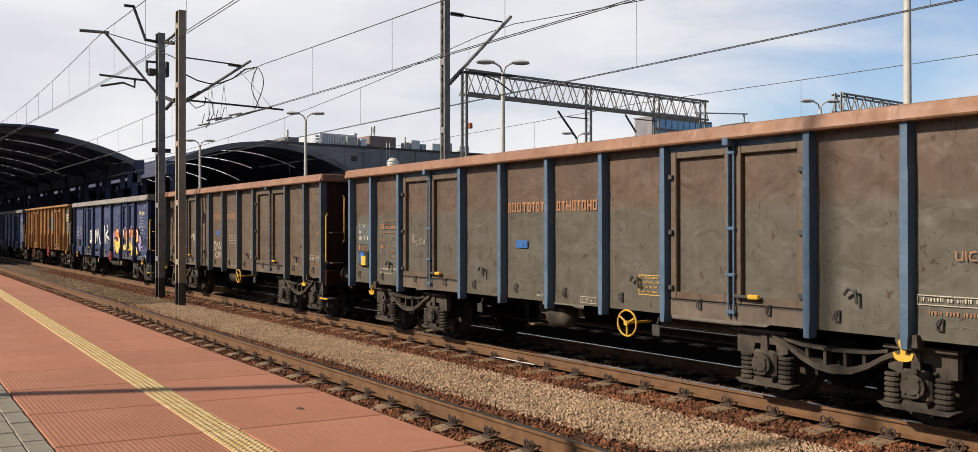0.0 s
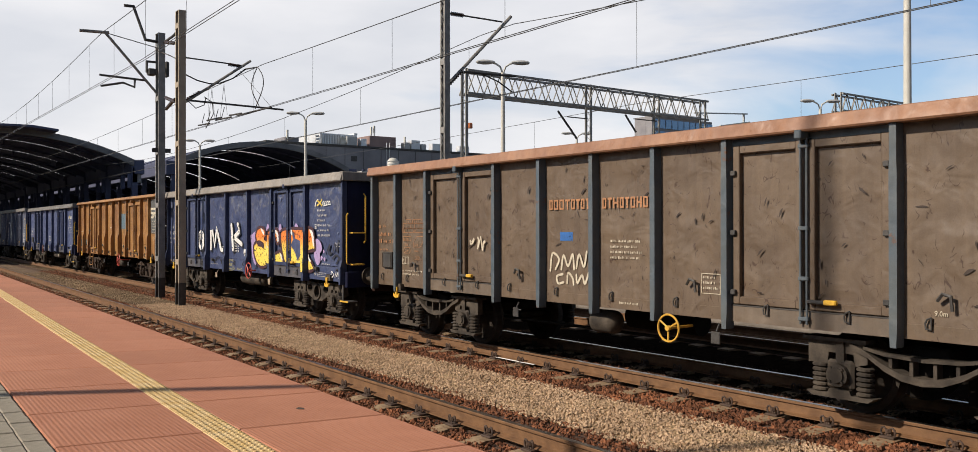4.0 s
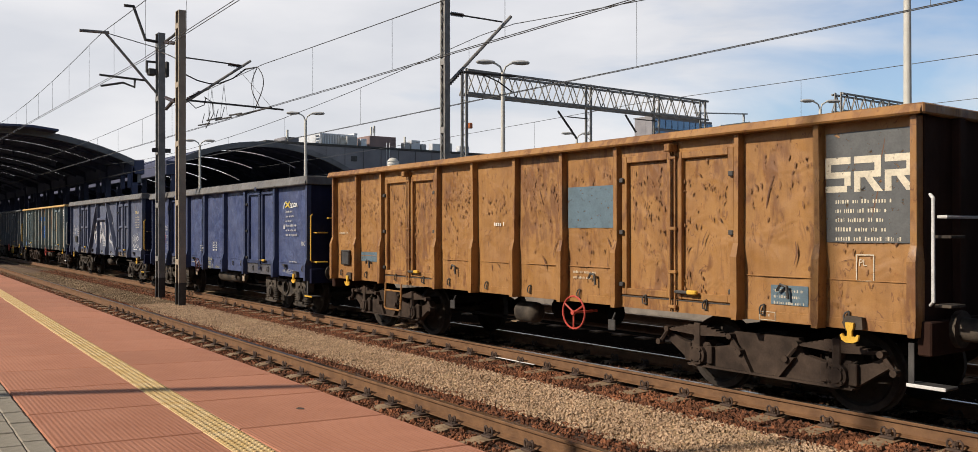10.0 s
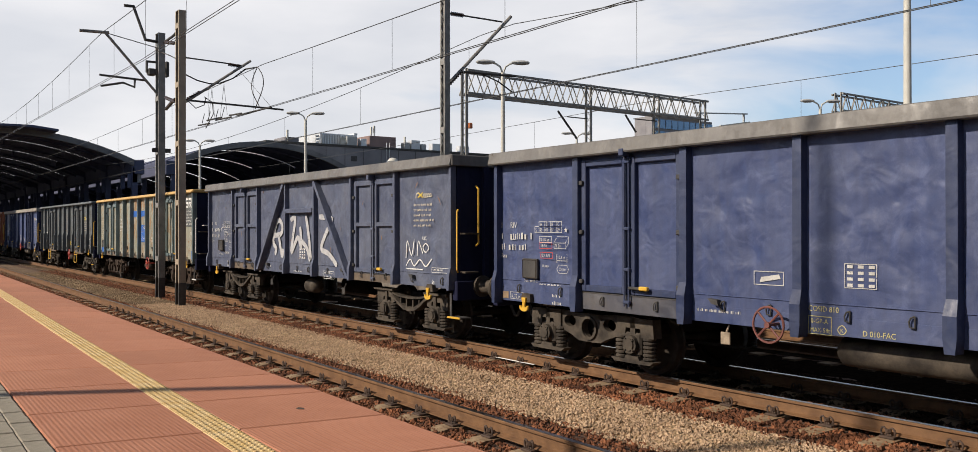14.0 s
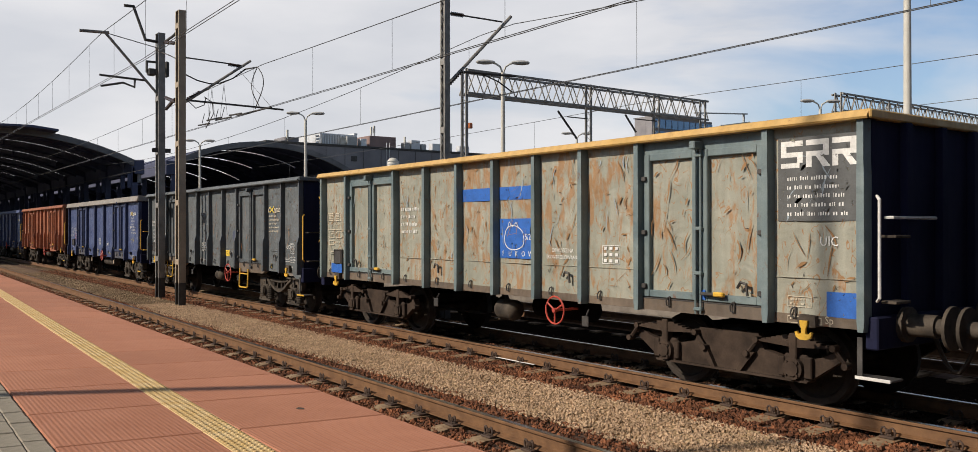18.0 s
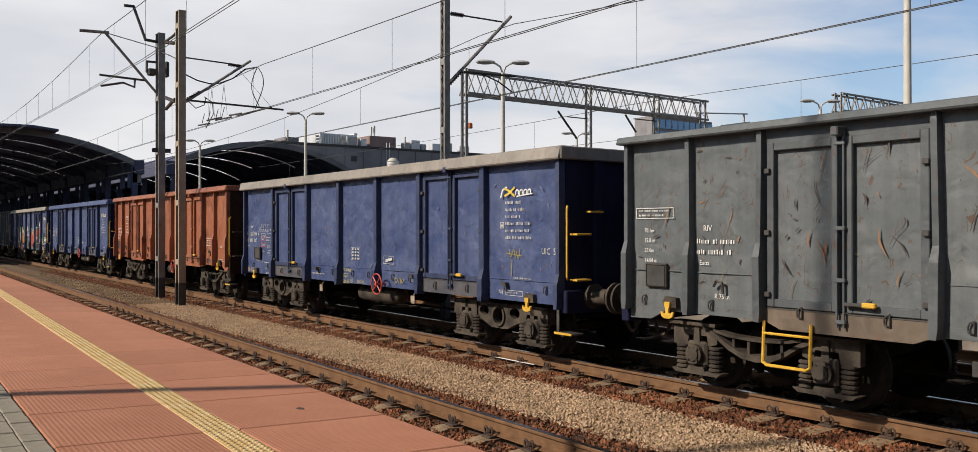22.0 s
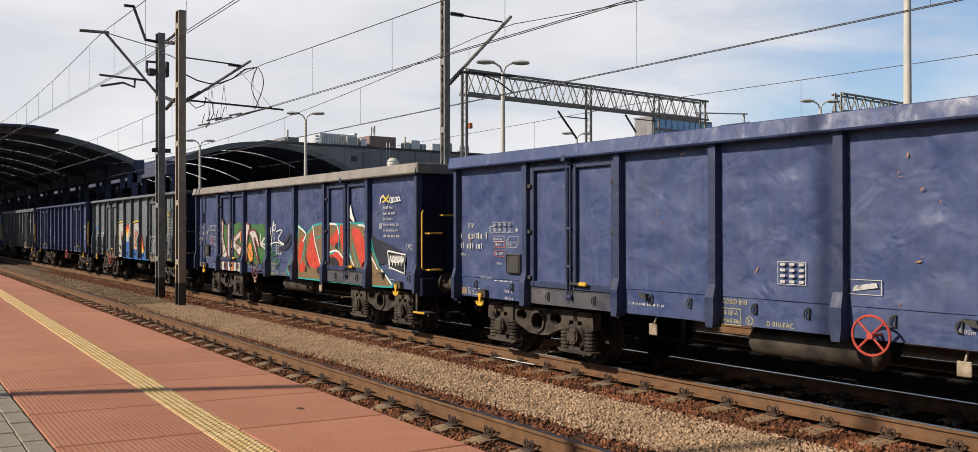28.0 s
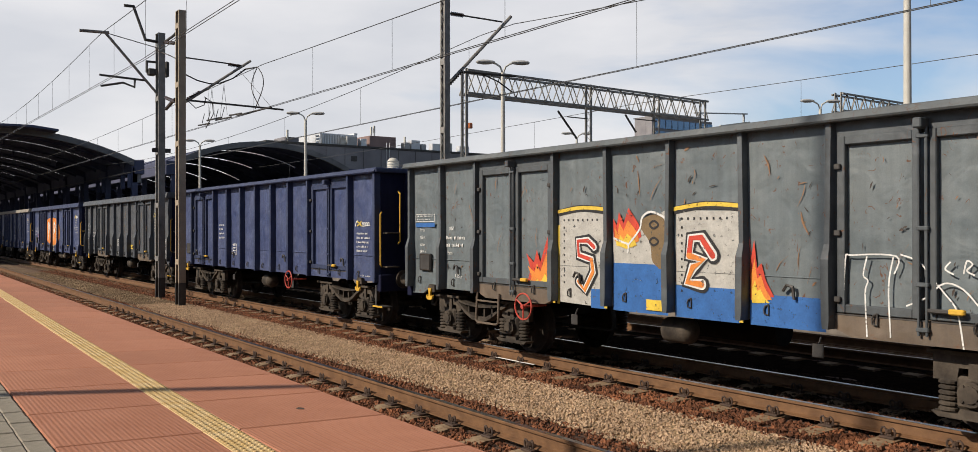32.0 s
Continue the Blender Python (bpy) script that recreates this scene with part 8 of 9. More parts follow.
def deco_l(w):
    d = Deco(w)
    gouges(d, PALE_SCRAPE, 90, 74, 0.07, 2.3)
    blue_marks(d, tri=(-1.66, 1.36), table=(-0.42, 1.42))
    # soft dark overspray, teal rim, brown ground, red letters
    d.poly("graffiti", SMOKE, [(4.4, 1.95), (4.75, 1.85), (5.6, 1.66), (5.8, 1.5), (5.0, 1.35), (4.6, 1.4)], 3)
    rim = [(0.22, 1.04), (0.54, 1.42), (0.7, 1.68), (0.88, 1.83), (0.96, 2.18), (1.41, 1.96), (1.75, 2.14), (2.11, 2.19), (2.46, 2.2), (2.94, 2.18), (3.4, 2.16), (3.68, 2.19), (4.22, 2.18), (4.38, 2.02), (4.53, 1.83),
           (4.62, 1.59), (4.85, 1.31), (5.38, 0.99), (5.36, 0.9), (4.53, 0.88), (2.94, 0.88), (0.5, 0.88)]
    cx, cz = 2.4, 1.45
    d.poly("graffiti", TEAL, rim, 4, False)
    d.poly("graffiti", OLIVE, [(cx + (x - cx) * 0.975, cz + (z - cz) * 0.94) for x, z in rim], 5, False)
    for p in ([(0.94, 1.55), (1.17, 1.87), (1.29, 1.77), (1.17, 1.41), (1.36, 1.15), (1.06, 1.06)], [(1.51, 1.7), (1.75, 1.98), (1.89, 1.58), (2.2, 1.16), (1.61, 1.19), (1.41, 1.29)],
              [(2.62, 1.79), (2.86, 1.98), (3.04, 2.07), (3.08, 1.8), (2.86, 1.67)], [(2.46, 1.47), (2.94, 1.58), (3.29, 1.44), (3.32, 1.27), (2.94, 1.27), (2.58, 1.38)],
              [(3.1, 2.1), (3.25, 2.1), (3.47, 1.63), (3.51, 1.28), (3.29, 1.53), (3.14, 1.8)], [(3.68, 2.04), (4.02, 2.02), (4.28, 1.66), (4.15, 1.26), (3.96, 1.47), (3.75, 1.81)],
              [(2.46, 1.15), (2.94, 1.18), (3.4, 1.09), (3.4, 0.97), (2.45, 0.96)], [(4.02, 1.14), (4.22, 1.38), (4.34, 0.94), (4.09, 0.9)], [(3.54, 1.07), (3.89, 1.07), (3.89, 0.93), (3.51, 0.92)]):
        d.poly("graffiti", RED, p, 6)
    for p in ([(1.34, 1.52), (1.46, 1.32), (1.61, 1.15), (1.41, 1.23)], [(2.62, 1.42), (2.94, 1.41), (3.08, 1.26), (2.7, 1.25)], [(2.86, 1.68), (3.14, 1.8), (3.06, 1.6)]):
        d.poly("graffiti", BLACK, p, 6.6)
    for p in ([(0.96, 2.11), (1.36, 1.94), (1.22, 1.76)], [(1.75, 2.11), (1.89, 1.71), (2.24, 1.13)], [(2.46, 2.16), (2.94, 2.14), (3.06, 1.95)], [(2.46, 1.5), (2.94, 1.58), (3.25, 1.44)], [(3.47, 2.16), (3.51, 1.63), (3.75, 1.29)],
              [(3.96, 2.13), (4.22, 2.1), (4.35, 1.93), (4.47, 1.66)], [(4.41, 1.58), (4.77, 1.25)], [(4.94, 1.23), (5.33, 0.98)]):
        d.stroke("graffiti", WHITE, p, 0.042, 7)
    for p in ([(1.36, 1.84), (1.27, 1.49), (1.06, 1.23)], [(1.93, 1.84), (2.2, 1.88), (2.46, 1.85)], [(2.94, 2.1), (3.1, 2.13), (3.06, 1.62)], [(2.86, 1.55), (2.46, 1.44)], [(3.47, 1.87), (3.68, 1.4)],
              [(3.68, 1.75), (3.96, 1.25), (4.15, 0.92)], [(4.38, 2.02), (4.56, 1.77), (4.53, 1.61)], [(2.9, 1.18), (3.06, 0.94)]):
        d.stroke("graffiti", TEAL, p, 0.034, 8)
    d.poly("graffiti", WHITE, [(3.56, 2.3), (3.6, 2.55), (3.66, 2.42), (3.78, 2.2)], 4)
    hand_tag(d, WHITE, 3.45, 2.13, 0.3, 0.1, 111, 3, 0.02)
    e = Deco(w, 0.21)
    # silver letters on green, outlined in maroon
    e.poly("graffiti", GREEN, [(-4.67, 2.2), (-3.9, 2.1), (-3.0, 2.2), (-2.97, 1.33), (-4.67, 1.23)], 8)
    e.poly("graffiti", GREEN, [(-2.81, 2.1), (-1.9, 2.16), (-1.31, 2.12), (-1.29, 1.35), (-1.63, 1.16), (-2.79, 1.19)], 3)
    left = ([(-4.66, 2.21), (-4.48, 2.32), (-4.34, 2.19), (-4.36, 1.9), (-4.22, 1.61), (-4.04, 1.36), (-4.13, 1.26), (-4.38, 1.26), (-4.45, 1.6), (-4.6, 1.89)],
            [(-3.96, 2.19), (-3.59, 2.22), (-3.61, 1.78), (-3.69, 1.34), (-3.96, 1.29), (-4.02, 1.78)],
            [(-3.59, 1.77), (-3.09, 1.99), (-2.95, 2.02), (-2.96, 1.85), (-3.34, 1.69), (-2.95, 1.57), (-2.94, 1.48), (-3.09, 1.33), (-3.38, 1.47), (-3.62, 1.58)],
            [(-2.76, 2.17), (-2.34, 2.17), (-2.38, 2.01), (-2.48, 1.81), (-2.53, 1.51), (-2.55, 1.2), (-2.75, 1.43), (-2.81, 1.8)],
            [(-2.4, 1.95), (-2.11, 2.03), (-1.86, 1.96), (-1.65, 1.62), (-1.74, 1.6), (-1.93, 1.78), (-2.02, 1.8), (-1.91, 1.61), (-1.69, 1.19), (-1.85, 1.33), (-2.06, 1.6), (-2.23, 1.84)])
    for i, p in enumerate(left):
        e.poly("graffiti", PALE_SILVER, p, 11 + 0.2 * i)
        e.stroke("graffiti", WINE, p, 0.055, 13 + 0.2 * i, True, True)
    e.stroke("graffiti", WINE, [(-4.48, 2.18), (-4.46, 2.05)], 0.05, 15)
    for p in ([(-2.4, 1.63), (-2.23, 1.67), (-2.11, 1.46), (-2.09, 1.28), (-2.26, 1.19), (-2.39, 1.3), (-2.49, 1.48)], [(-3.78, 1.74), (-3.61, 1.7), (-3.63, 1.46), (-3.76, 1.38)], [(-3.02, 1.93), (-2.95, 1.97), (-2.95, 1.7), (-3.0, 1.72)]):
        e.poly("graffiti", ORANGE, p, 15.5)
    for s in ([(-4.48, 1.89), (-4.34, 1.81), (-4.41, 1.64), (-4.22, 1.61), (-4.15, 1.48), (-4.34, 1.35)], [(-3.7, 1.66), (-3.49, 1.75), (-3.33, 1.63), (-3.28, 1.52), (-3.11, 1.58)], [(-2.69, 1.47), (-2.53, 1.37), (-2.4, 1.52), (-2.34, 1.41), (-2.15, 1.32)], [(-2.6, 1.69), (-2.53, 1.59), (-2.45, 1.63)], [(-2.23, 1.52), (-2.11, 1.49), (-1.98, 1.57)]):
        e.stroke("graffiti", GREEN, s, 0.028, 17)
    for s in ([(-1.61, 1.91), (-1.63, 1.72), (-1.55, 1.62)], [(-1.31, 1.82), (-1.46, 1.75), (-1.57, 1.66), (-1.33, 1.56)], [(-1.4, 1.81), (-1.49, 1.69), (-1.31, 1.65)]):
        e.stroke("graffiti", PALE_SILVER, s, 0.05, 5)
    for s in ([(-1.06, 1.51), (-0.98, 1.48), (-0.88, 1.39), (-1.01, 1.33), (-1.06, 1.38)], [(-0.91, 1.51), (-0.78, 1.46), (-0.83, 1.33)], [(-0.81, 1.35), (-0.65, 1.41), (-0.59, 1.3), (-0.71, 1.28)], [(-0.62, 1.35), (-0.46, 1.23), (-0.37, 1.3), (-0.46, 1.14), (-0.59, 1.19)], [(-1.04, 1.42), (-0.7, 1.5), (-0.55, 1.38)], [(-0.95, 1.3), (-0.75, 1.22), (-0.5, 1.28)]):
        e.stroke("graffiti", GREEN, s, 0.03, 4)
    for x, m in ((-4.42, PALE_SILVER), (-4.2, WINE), (-3.96, PALE_SILVER), (-3.72, ORANGE), (-3.5, PALE_SILVER), (-3.2, PALE_SILVER)):
        e.rect("graffiti", m, x, x + 0.16, 0.9, 1.14, 16)
    e.done()
    for s in ([(-0.98, 1.62), (-0.9, 2.1), (-0.8, 1.8), (-0.7, 2.1)], [(-0.7, 1.6), (-0.55, 2.25), (-0.5, 1.75)], [(-0.6, 2.12), (-0.4, 2.15), (-0.45, 2.02), (-0.62, 2.04)], [(-0.4, 1.98), (0.0, 2.02), (-0.25, 1.8), (0.1, 1.68)], [(-0.95, 1.62), (-0.4, 1.72), (0.1, 1.66)]):
        d.stroke("graffiti", WHITE, s, 0.028, 5)
    for s in ([(-0.3, 1.7), (0.2, 1.75), (0.4, 1.9)], [(-0.2, 1.55), (0.3, 1.62), (0.5, 1.8)]):
        d.stroke("graffiti", SMOKE, s, 0.1, 3.5)
    d = d.done() or Deco(w, 0.2)
    d.poly("graffiti", BLACK, [(4.98, 1.62), (5.66, 1.56), (5.62, 1.2), (5.05, 1.3)], 6, False)
    d.stroke("graffiti", WHITE, [(4.98, 1.62), (5.66, 1.56), (5.62, 1.2), (5.05, 1.3)], 0.03, 7, False, True)
    for k in range(5):
        a = 5.06 + k * 0.11
        d.stroke("graffiti", WHITE, [(a, 1.34), (a + 0.03, 1.54), (a + 0.07, 1.4), (a + 0.1, 1.52)], 0.022, 7.5)
    d.stroke("graffiti", WHITE, [(5.08, 1.45), (5.3, 1.4), (5.58, 1.46)], 0.02, 8)
    d.done()


def deco_m(w):
    d = Deco(w)
    grey_marks(d)
    # silver plates, flames and blue band between the ribs
    d.poly("graffiti", SILVER, [(-2.18, 2.28), (-1.22, 2.30), (-1.22, 0.95), (-2.16, 0.97)], 3, False)
    d.poly("graffiti", SILVER, [(0.08, 2.28), (1.05, 2.26), (1.05, 1.32), (0.08, 1.34)], 3, False)
    d.poly("graffiti", SILVER, [(-1.05, 2.0), (-0.9, 1.9), (-0.6, 2.05), (-0.08, 2.3), (-0.08, 1.58), (-1.05, 1.58)], 3, False)
    d.rect("graffiti", ROYAL, -1.05, -0.06, 0.93, 1.58, 4)
    d.rect("graffiti", ROYAL, 0.06, 1.05, 0.93, 1.33, 4)
    d.rect("graffiti", ROYAL, 1.2, 2.18, 0.93, 1.29, 4)
    d.rect("graffiti", ROYAL, -1.5, -1.2, 0.93, 1.2, 4)
    for x0, x1 in ((-2.2, -1.2), (0.05, 1.06)):
        d.stroke("graffiti", BLACK, [(x0, 2.28), ((x0 + x1) / 2, 2.34), (x1, 2.30)], 0.10, 5)
        d.stroke("graffiti", YELLOW, [(x0, 2.30), ((x0 + x1) / 2, 2.35), (x1, 2.32)], 0.05, 6)
    for x in (-2.2, -1.2, 1.08, -2.3):
        d.rect("graffiti", YELLOW, x - 0.03, x + 0.03, 0.94, 2.1, 5)
    bolt = [(-1.42, 1.79), (-1.55, 1.88), (-1.76, 1.87), (-1.74, 1.67), (-1.47, 1.61), (-1.44, 1.44), (-1.62, 1.17), (-1.74, 1.29)]
    d.stroke("graffiti", BLACK, bolt, 0.19, 6, False)
    d.stroke("graffiti", WHITE, bolt, 0.11, 9, False)
    d.stroke("graffiti", RED, bolt[:5], 0.06, 12, False)
    d.stroke("graffiti", ORANGE, bolt[4:], 0.06, 13, False)
    big = [(0.67, 1.72), (0.49, 1.94), (0.33, 1.93), (0.30, 1.71), (0.53, 1.66), (0.36, 1.57), (0.27, 1.38), (0.50, 1.36)]
    d.stroke("graffiti", BLACK, big, 0.22, 6, False)
    d.stroke("graffiti", WHITE, big, 0.14, 9, False)
    d.stroke("graffiti", RED, big[:4], 0.08, 12, False)
    d.stroke("graffiti", ORANGE, big[3:], 0.08, 13, False)
    def fire(p, root):
        for mat, k, lay in ((RED, 1.0, 5), (ORANGE, 0.72, 5.6), (YELLOW, 0.4, 6.2)):
            cx = sum(q[0] for q in p) / len(p)
            d.poly("graffiti", mat, [(cx + (x - cx) * (0.55 + 0.45 * k), root + (z - root) * k) for x, z in p], lay, False)
    d.poly("graffiti", OLIVE, [(-0.55, 2.09), (-0.39, 2.22), (-0.12, 2.16), (-0.1, 1.55), (-0.32, 1.61), (-0.37, 1.86)], 5)
    for z in (2.1, 1.88):
        d.stroke("graffiti", BLACK, [(-0.3, z + 0.05), (-0.22, z), (-0.3, z - 0.05), (-0.37, z)], 0.03, 7, True, True)
    for k in range(9):
        for x0 in (-2.08, 0.16):
            d.rect("graffiti", BLACK, x0, x0 + 0.025, 1.25 + k * 0.1, 1.28 + k * 0.1, 6)
            if k < 8:
                d.rect("graffiti", BLACK, x0 + k * 0.1, x0 + k * 0.1 + 0.025, 2.16, 2.19, 6)
    fire([(-2.96, 1.16), (-2.85, 1.43), (-2.96, 1.67), (-2.77, 1.53), (-2.7, 1.73), (-2.62, 1.54), (-2.44, 1.94), (-2.33, 1.55), (-2.33, 1.16)], 1.0)
    fire([(-1.04, 1.93), (-1.05, 2.19), (-0.98, 2.09), (-0.94, 2.28), (-0.85, 2.12), (-0.76, 2.33), (-0.57, 2.11), (-0.52, 1.94), (-0.78, 1.81), (-0.94, 1.89)], 1.75)
    fire([(1.2, 1.97), (1.21, 1.67), (1.26, 1.92), (1.3, 1.59), (1.36, 1.65), (1.42, 1.45), (1.53, 1.27), (1.3, 1.24), (1.2, 1.24)], 1.15)
    d.stroke("graffiti", WHITE, [(-1.04, 1.92), (-0.88, 1.87), (-0.76, 1.83), (-0.77, 1.72)], 0.028, 8)
    d.stroke("graffiti", WHITE, [(-0.76, 1.83), (-0.55, 2.04), (-0.5, 2.2), (-0.34, 2.27), (-0.1, 2.19)], 0.028, 8)
    d.grid(WHITE, -0.66, -0.22, 1.25, 1.54, 3, 4)
    d.rect("sticker", YELLOW, -0.42, -0.1, 0.98, 1.12, 14)
    d.bars(BLACK, -0.4, -0.12, 1.1, 0.06, 2, 121, "sticker")
    d.bars(WHITE, 0.6, 0.95, 1.2, 0.07, 3, 122)
    # thin white outlines of an unfinished piece
    for s in ([(2.4, 1.17), (2.42, 1.72), (2.5, 1.77), (2.97, 1.77), (2.95, 1.59)], [(2.66, 1.76), (2.62, 1.57), (2.67, 1.51), (2.64, 1.38), (2.66, 0.93)], [(2.94, 1.76), (2.89, 1.46), (2.91, 0.95)], [(3.01, 1.79), (3.2, 1.72), (3.32, 1.57), (3.44, 1.43), (3.56, 1.26), (3.62, 0.91)], [(3.07, 1.28), (3.26, 1.37), (3.44, 1.52), (3.62, 1.47), (3.79, 1.28)], [(3.5, 1.73), (3.45, 1.66), (3.53, 1.61)], [(3.62, 1.62), (3.65, 1.74), (3.7, 1.71), (3.65, 1.65), (3.72, 1.61)],
              [(4.34, 0.95), (4.4, 1.8), (5.0, 1.82), (5.1, 1.2)], [(4.66, 1.75), (4.7, 1.5), (4.62, 1.55)], [(4.68, 1.35), (4.72, 1.05)], [(5.12, 1.8), (5.4, 1.84), (5.55, 1.4), (5.7, 0.95)], [(5.45, 1.7), (5.65, 1.55), (5.5, 1.5), (5.75, 1.4)], [(5.6, 1.65), (5.72, 1.75), (5.8, 1.55)],
              [(6.0, 1.5), (6.02, 1.3), (6.1, 1.25), (6.22, 1.45)], [(6.1, 1.3), (6.25, 1.1), (6.28, 0.95)]):
        d.stroke("graffiti", WHITE, s, 0.016, 18)
    hand_tag(d, BLACK, 5.25, 1.62, 0.4, 0.14, 123, 3, 0.015)
    d.stroke("lettering", YELLOW, [(4.72, 1.02), (4.78, 1.07), (4.84, 1.02), (4.78, 0.97)], 0.03, 14, True, True)
    d.rect("lettering", ROYAL, -6.25, -5.6, 2.08, 2.16, 2)
    gouges(d, ink("old_bare_rust", (0.055, 0.038, 0.03)), 220, 51, 0.06)
    gouges(d, ink("bare_rust", (0.27, 0.145, 0.07)), 90, 52, 0.06)
    scrapes(d, ink("bare_rust", (0.27, 0.145, 0.07)), 60, 53)
    d.done()


def deco_n(w):
    d = Deco(w)
    logo(d, 5.36, 2.1, 0.7)
    d.bars(WHITE, 5.42, 6.0, 1.98, 0.09, 5, 131)
    d.bars(WHITE, 5.6, 6.1, 1.1, 0.06, 1, 132)
    d.grid(WHITE, -1.9, -1.6, 1.35, 1.65, 3, 4)
    d.bars(WHITE, -3.0, -2.5, 2.2, 0.12, 4, 133)
    d.done()


def deco_p(w):
    d = Deco(w)
    d.poly("graffiti", ORANGE, [(-2.4, 2.55), (0.7, 2.5), (0.8, 1.35), (-2.3, 1.4)], 3)
    for x in (-2.0, -1.2, -0.4, 0.3):
        d.stroke("graffiti", WHITE, [(x, 1.55), (x, 2.35), (x + 0.35, 2.2), (x + 0.1, 1.9)], 0.15, 4)
    blue_marks(d)
    d.done()


def spec(kind, label, paint, rib, cap, sill, bogie_kind, seed, deco, **kw):
    d = dict(type=kind, label=label, paint=paint, rib=rib, cap=cap, sill=sill, door=rib, bogie=bogie_kind, seed=seed, deco=deco, low=paint)
    d.update(kw)
    return d


SPECS = [
    spec("B", "brown weathered open freight wagon with blue ribs, rusty top rail", BROWN_A, BLUE_GREY, BROWN_CAP, DIRTY_SILL, "bowed", 1.1, deco_a, layout="wide", bot=0.95, rib_low=0.09, hook_dz=-0.04, wheel_r=0.17, wheel_z=0.80, wheel=(1.75, "yellow_wheel"), door=BROWN, end=SHADED_BROWN, foot=9, cap_h=0.17),
    spec("B", "dark brown open freight wagon with rusty top rail, cream scrawl", BROWN, TEAL_RIB, BROWN_CAP, DIRTY_SILL, "bowed", 2.2, deco_b, layout="wide", bot=0.95, rib_low=0.09, hook_dz=-0.04, wheel_r=0.17, wheel_z=0.80, wheel=(1.5, "yellow_wheel"), door=BROWN, end=SHADED_BROWN, foot=9, cap_h=0.17),
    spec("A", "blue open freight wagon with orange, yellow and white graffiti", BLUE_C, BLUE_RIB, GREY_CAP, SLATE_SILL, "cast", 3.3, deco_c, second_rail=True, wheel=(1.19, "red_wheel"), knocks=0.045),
    spec("B", "rusty ochre open freight wagon with a dark lettered panel", OCHRE, OCHRE, OCHRE, OCHRE, "plate", 4.4, deco_d, bogie_mat=M["brown_bogie"], wheel=(1.52, "red_wheel"), wheel_r=0.23, end=SHADED_BROWN, hand=M["white"], stirrups=(-4.1,), stirrup_mat=OCHRE, foot=1.72, cap_h=0.11, hook_dz=0.085),
    spec("A", "clean blue open freight wagon with a sooty grey top rail", BLUE, BLUE_RIB, DARK_CAP, SLATE_SILL, "cast", 5.5, deco_e, wheel=(-1.18, "dull_wheel")),
    spec("F", "slate grey freight wagon with diagonal braces and large white graffiti", SLATE, SLATE, DARK_CAP, DIRTY_SILL, "bowed", 6.6, deco_f, rise=0.07),
    spec("C", "pale scratched open freight wagon with blue patches, yellow top rail", PALE, PALE_RIB, YELLOW_CAP, DIRTY_SILL, "plate", 7.7, deco_g, bogie_mat=M["brown_bogie"], wheel=(1.65, "red_wheel"), low=DIRTY_SILL, hand=M["white"], foot=9, cap_h=0.1, hook_dz=0.06),
    spec("B", "grey-green open freight wagon with flaking paint and yellow steps", GREEN_GREY, GREY_RIB, GREEN_GREY, DIRTY_SILL, "bowed", 8.8, deco_h, wheel=(1.92, "red_wheel"), wheel_r=0.23, stirrups=(-4.2, 2.48), foot=1.72, cap_h=0.1, hook_dz=0.13),
    spec("A", "blue open freight wagon with dented panels and a grey top rail", BLUE_B, BLUE_RIB, GREY_CAP, SLATE_SILL, "cast", 9.9, deco_i, wheel=(1.02, "red_wheel")),
    spec("B", "red-oxide open freight wagon with small white markings", RED_OX, RED_OX, RED_OX, RED_OX, "bowed", 10.1, deco_j, wheel=(1.69, "red_wheel"), end=SHADED_BROWN, foot=1.72, cap_h=0.15, hook_dz=0.1),
    spec("A", "plain blue open freight wagon with a blue top rail", BLUE_B, BLUE_RIB, BLUE_B, SLATE_SILL, "cast", 11.2, deco_k, plate=(-4.98, 1.34), wheel=(1.2, "red_wheel")),
    spec("A", "blue open freight wagon covered in red, brown and teal graffiti", BLUE, BLUE_RIB, GREY_CAP, SLATE_SILL, "cast", 12.3, deco_l, wheel=(-1.36, "dull_wheel")),
    spec("B", "grey-teal open freight wagon with silver and flame graffiti", GREY_TEAL, GREY_RIB, GREEN_GREY, DIRTY_SILL, "bowed", 13.4, deco_m, wheel=(-2.81, "red_wheel"), stirrups=(-4.2,), stirrup_mat=DIRTY_SILL, foot=1.72, cap_h=0.1),
    spec("C", "dark blue open freight wagon with faded panels", BLUE, BLUE_RIB, BLUE_RIB, BLUE, "bowed", 14.5, deco_n, wheel=(2.35, "red_wheel"), foot=9, cap_h=0.1),
    spec("B", "dark blue-grey open freight wagon with a white ring mark", DARK_GREY, DARK_GREY, DARK_GREY, DIRTY_SILL, "bowed", 15.6, deco_h, foot=1.72),
    spec("A", "blue open freight wagon with an orange and white painted block", BLUE, BLUE_RIB, BLUE_RIB, BLUE, "cast", 16.7, deco_p),
    spec("A", "blue open freight wagon far back in the train", BLUE, BLUE_RIB, GREY_CAP, BLUE, "cast", 17.8, deco_e),
    spec("B", "brown open freight wagon at the train's tail", BROWN, BROWN_RIB, BROWN_CAP, DIRTY_SILL, "bowed", 18.9, deco_b),
]


def make_wagon(s):
    w = wagon_thing(s)
    s["deco"](w)
    return w


WAGONS = [make_wagon(s) for s in SPECS]


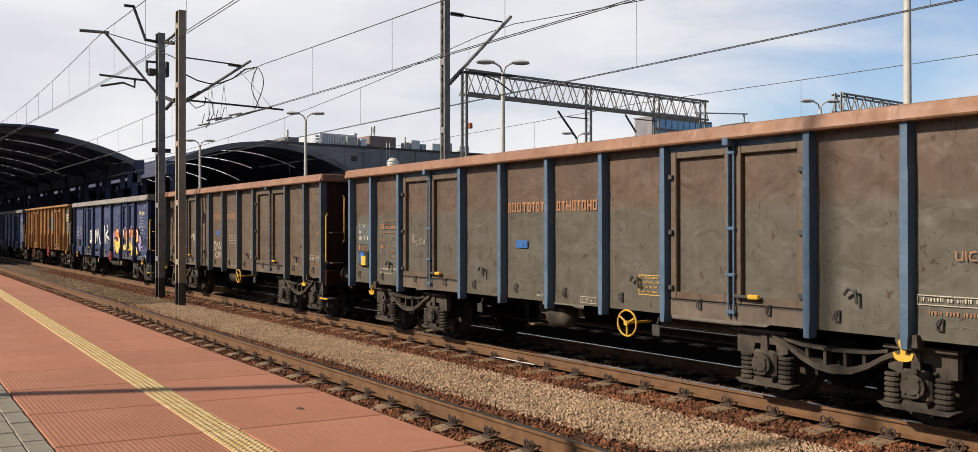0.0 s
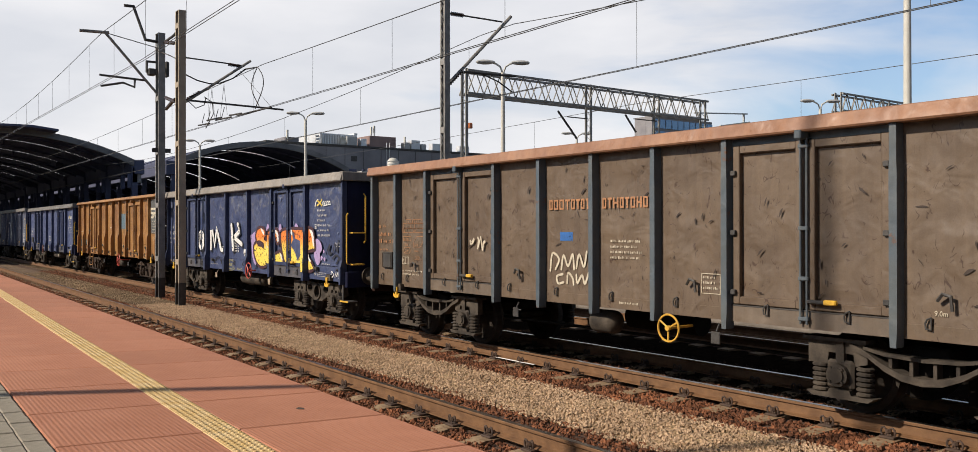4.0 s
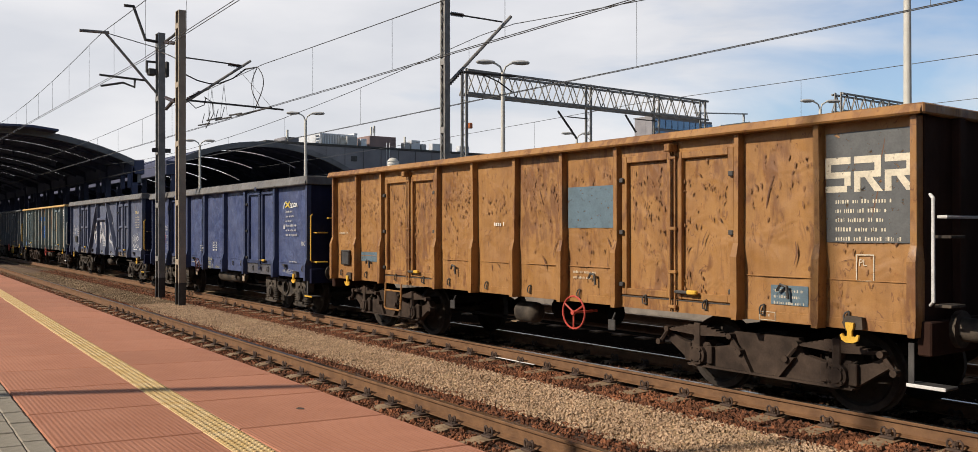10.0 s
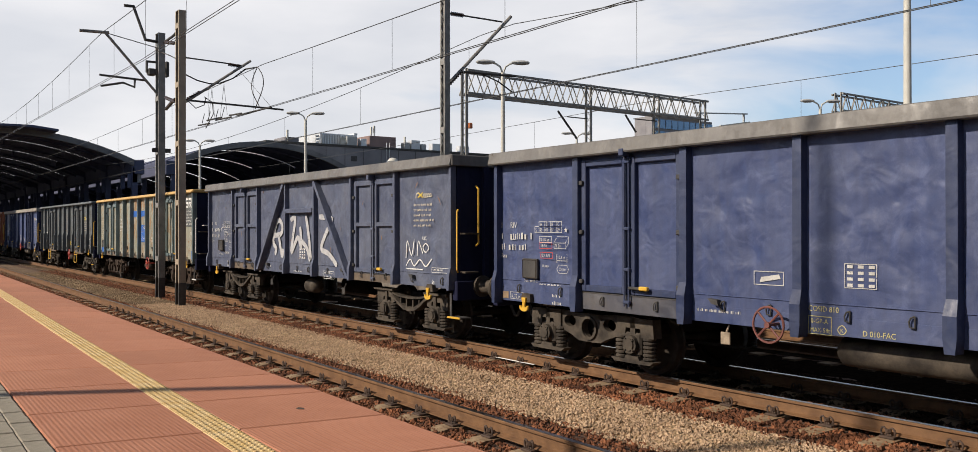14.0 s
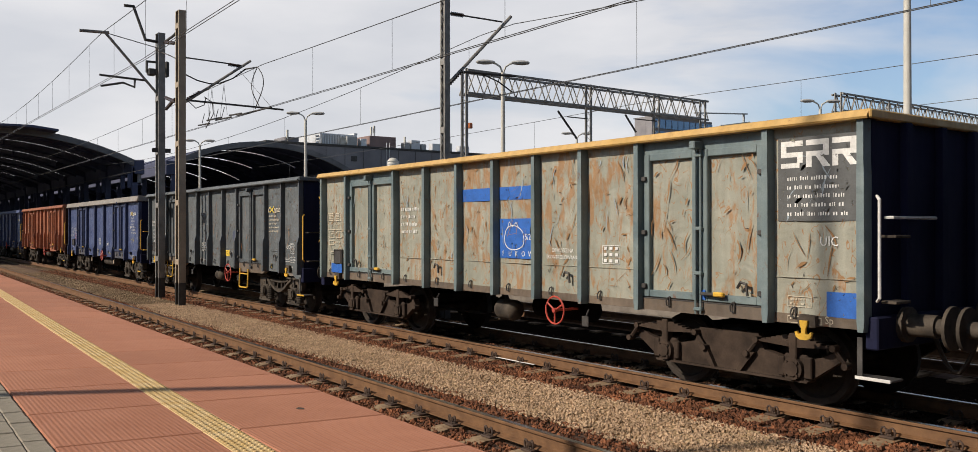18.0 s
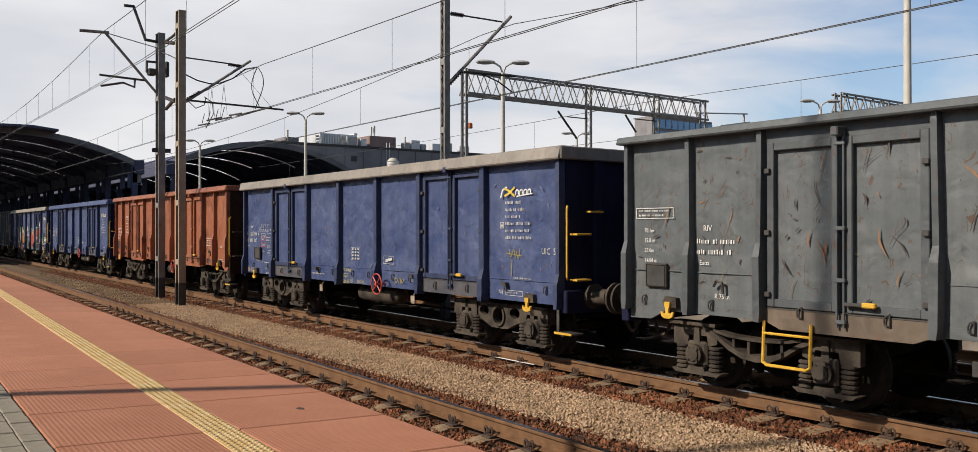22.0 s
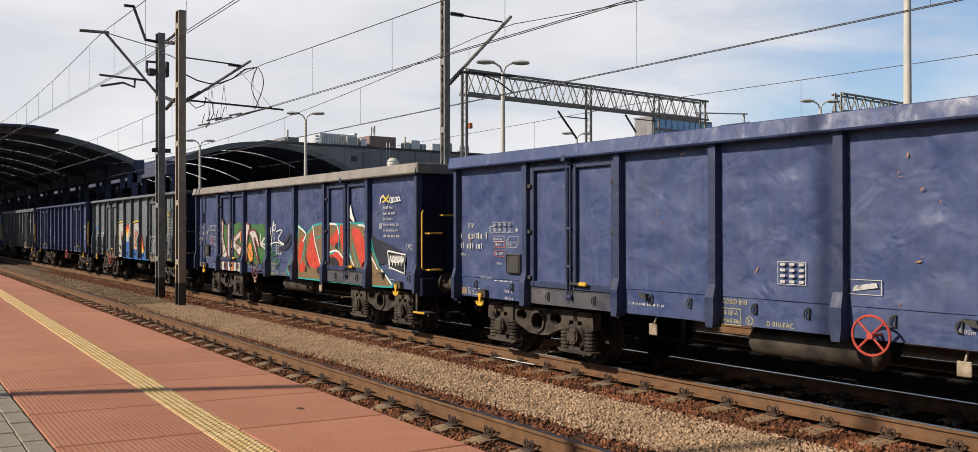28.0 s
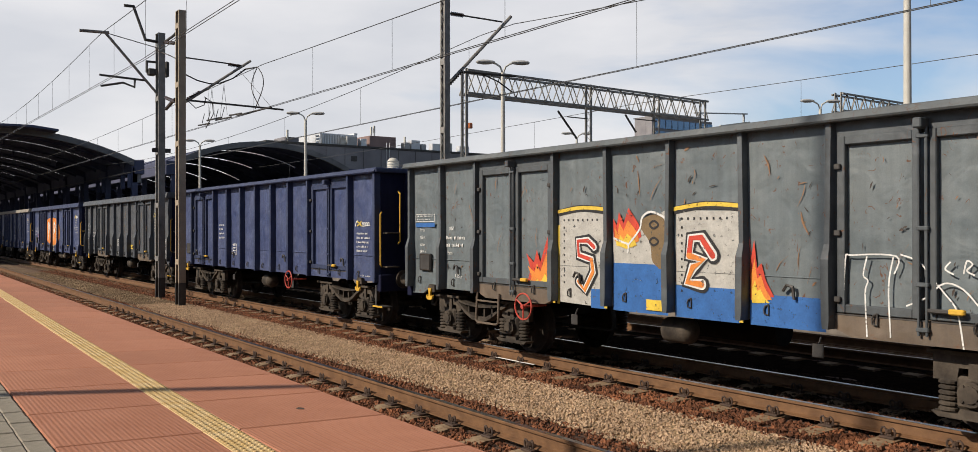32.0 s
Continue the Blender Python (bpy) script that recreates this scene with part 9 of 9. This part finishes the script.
# ---- things that move ----
def progress(t):
    i = min(max(int(t), 0), 31)
    u = t - i
    p = [2 * PROGRESS[0] - PROGRESS[1]] + PROGRESS + [2 * PROGRESS[-1] - PROGRESS[-2]]
    a, b, c, d = p[i], p[i + 1], p[i + 2], p[i + 3]
    return 0.5 * (2 * b + (c - a) * u + (2 * a - 5 * b + 4 * c - d) * u ** 2 + (3 * b - a - 3 * c + d) * u ** 3)


SHIFT = [0.2, 0.14, 0.1, 0.15, 0.12, 0.12, 0.02, 0.10, 0.03, 0, 0.04, 0.07, 0.08, 0.1, 0.1, 0.1, 0.1, 0.1]   # slack in the couplings


def motions():
    for i, w in enumerate(WAGONS):
        x0 = 31.95 + 14.04 * (1 - i) + SHIFT[i]
        rows = [(k * 0.5, pose(x0 + progress(k * 0.5), TRAIN_Y, 0)) for k in range(65)]
        walk(w, rows)
    for w, ax in WHEELS:
        rows = [(k * 0.1, pose(ax, 0, 0.46, 0, math.degrees((progress(k * 0.1) - PROGRESS[0]) / 0.46) % 360, 0)) for k in range(321)]
        walk(w, rows)


motions()
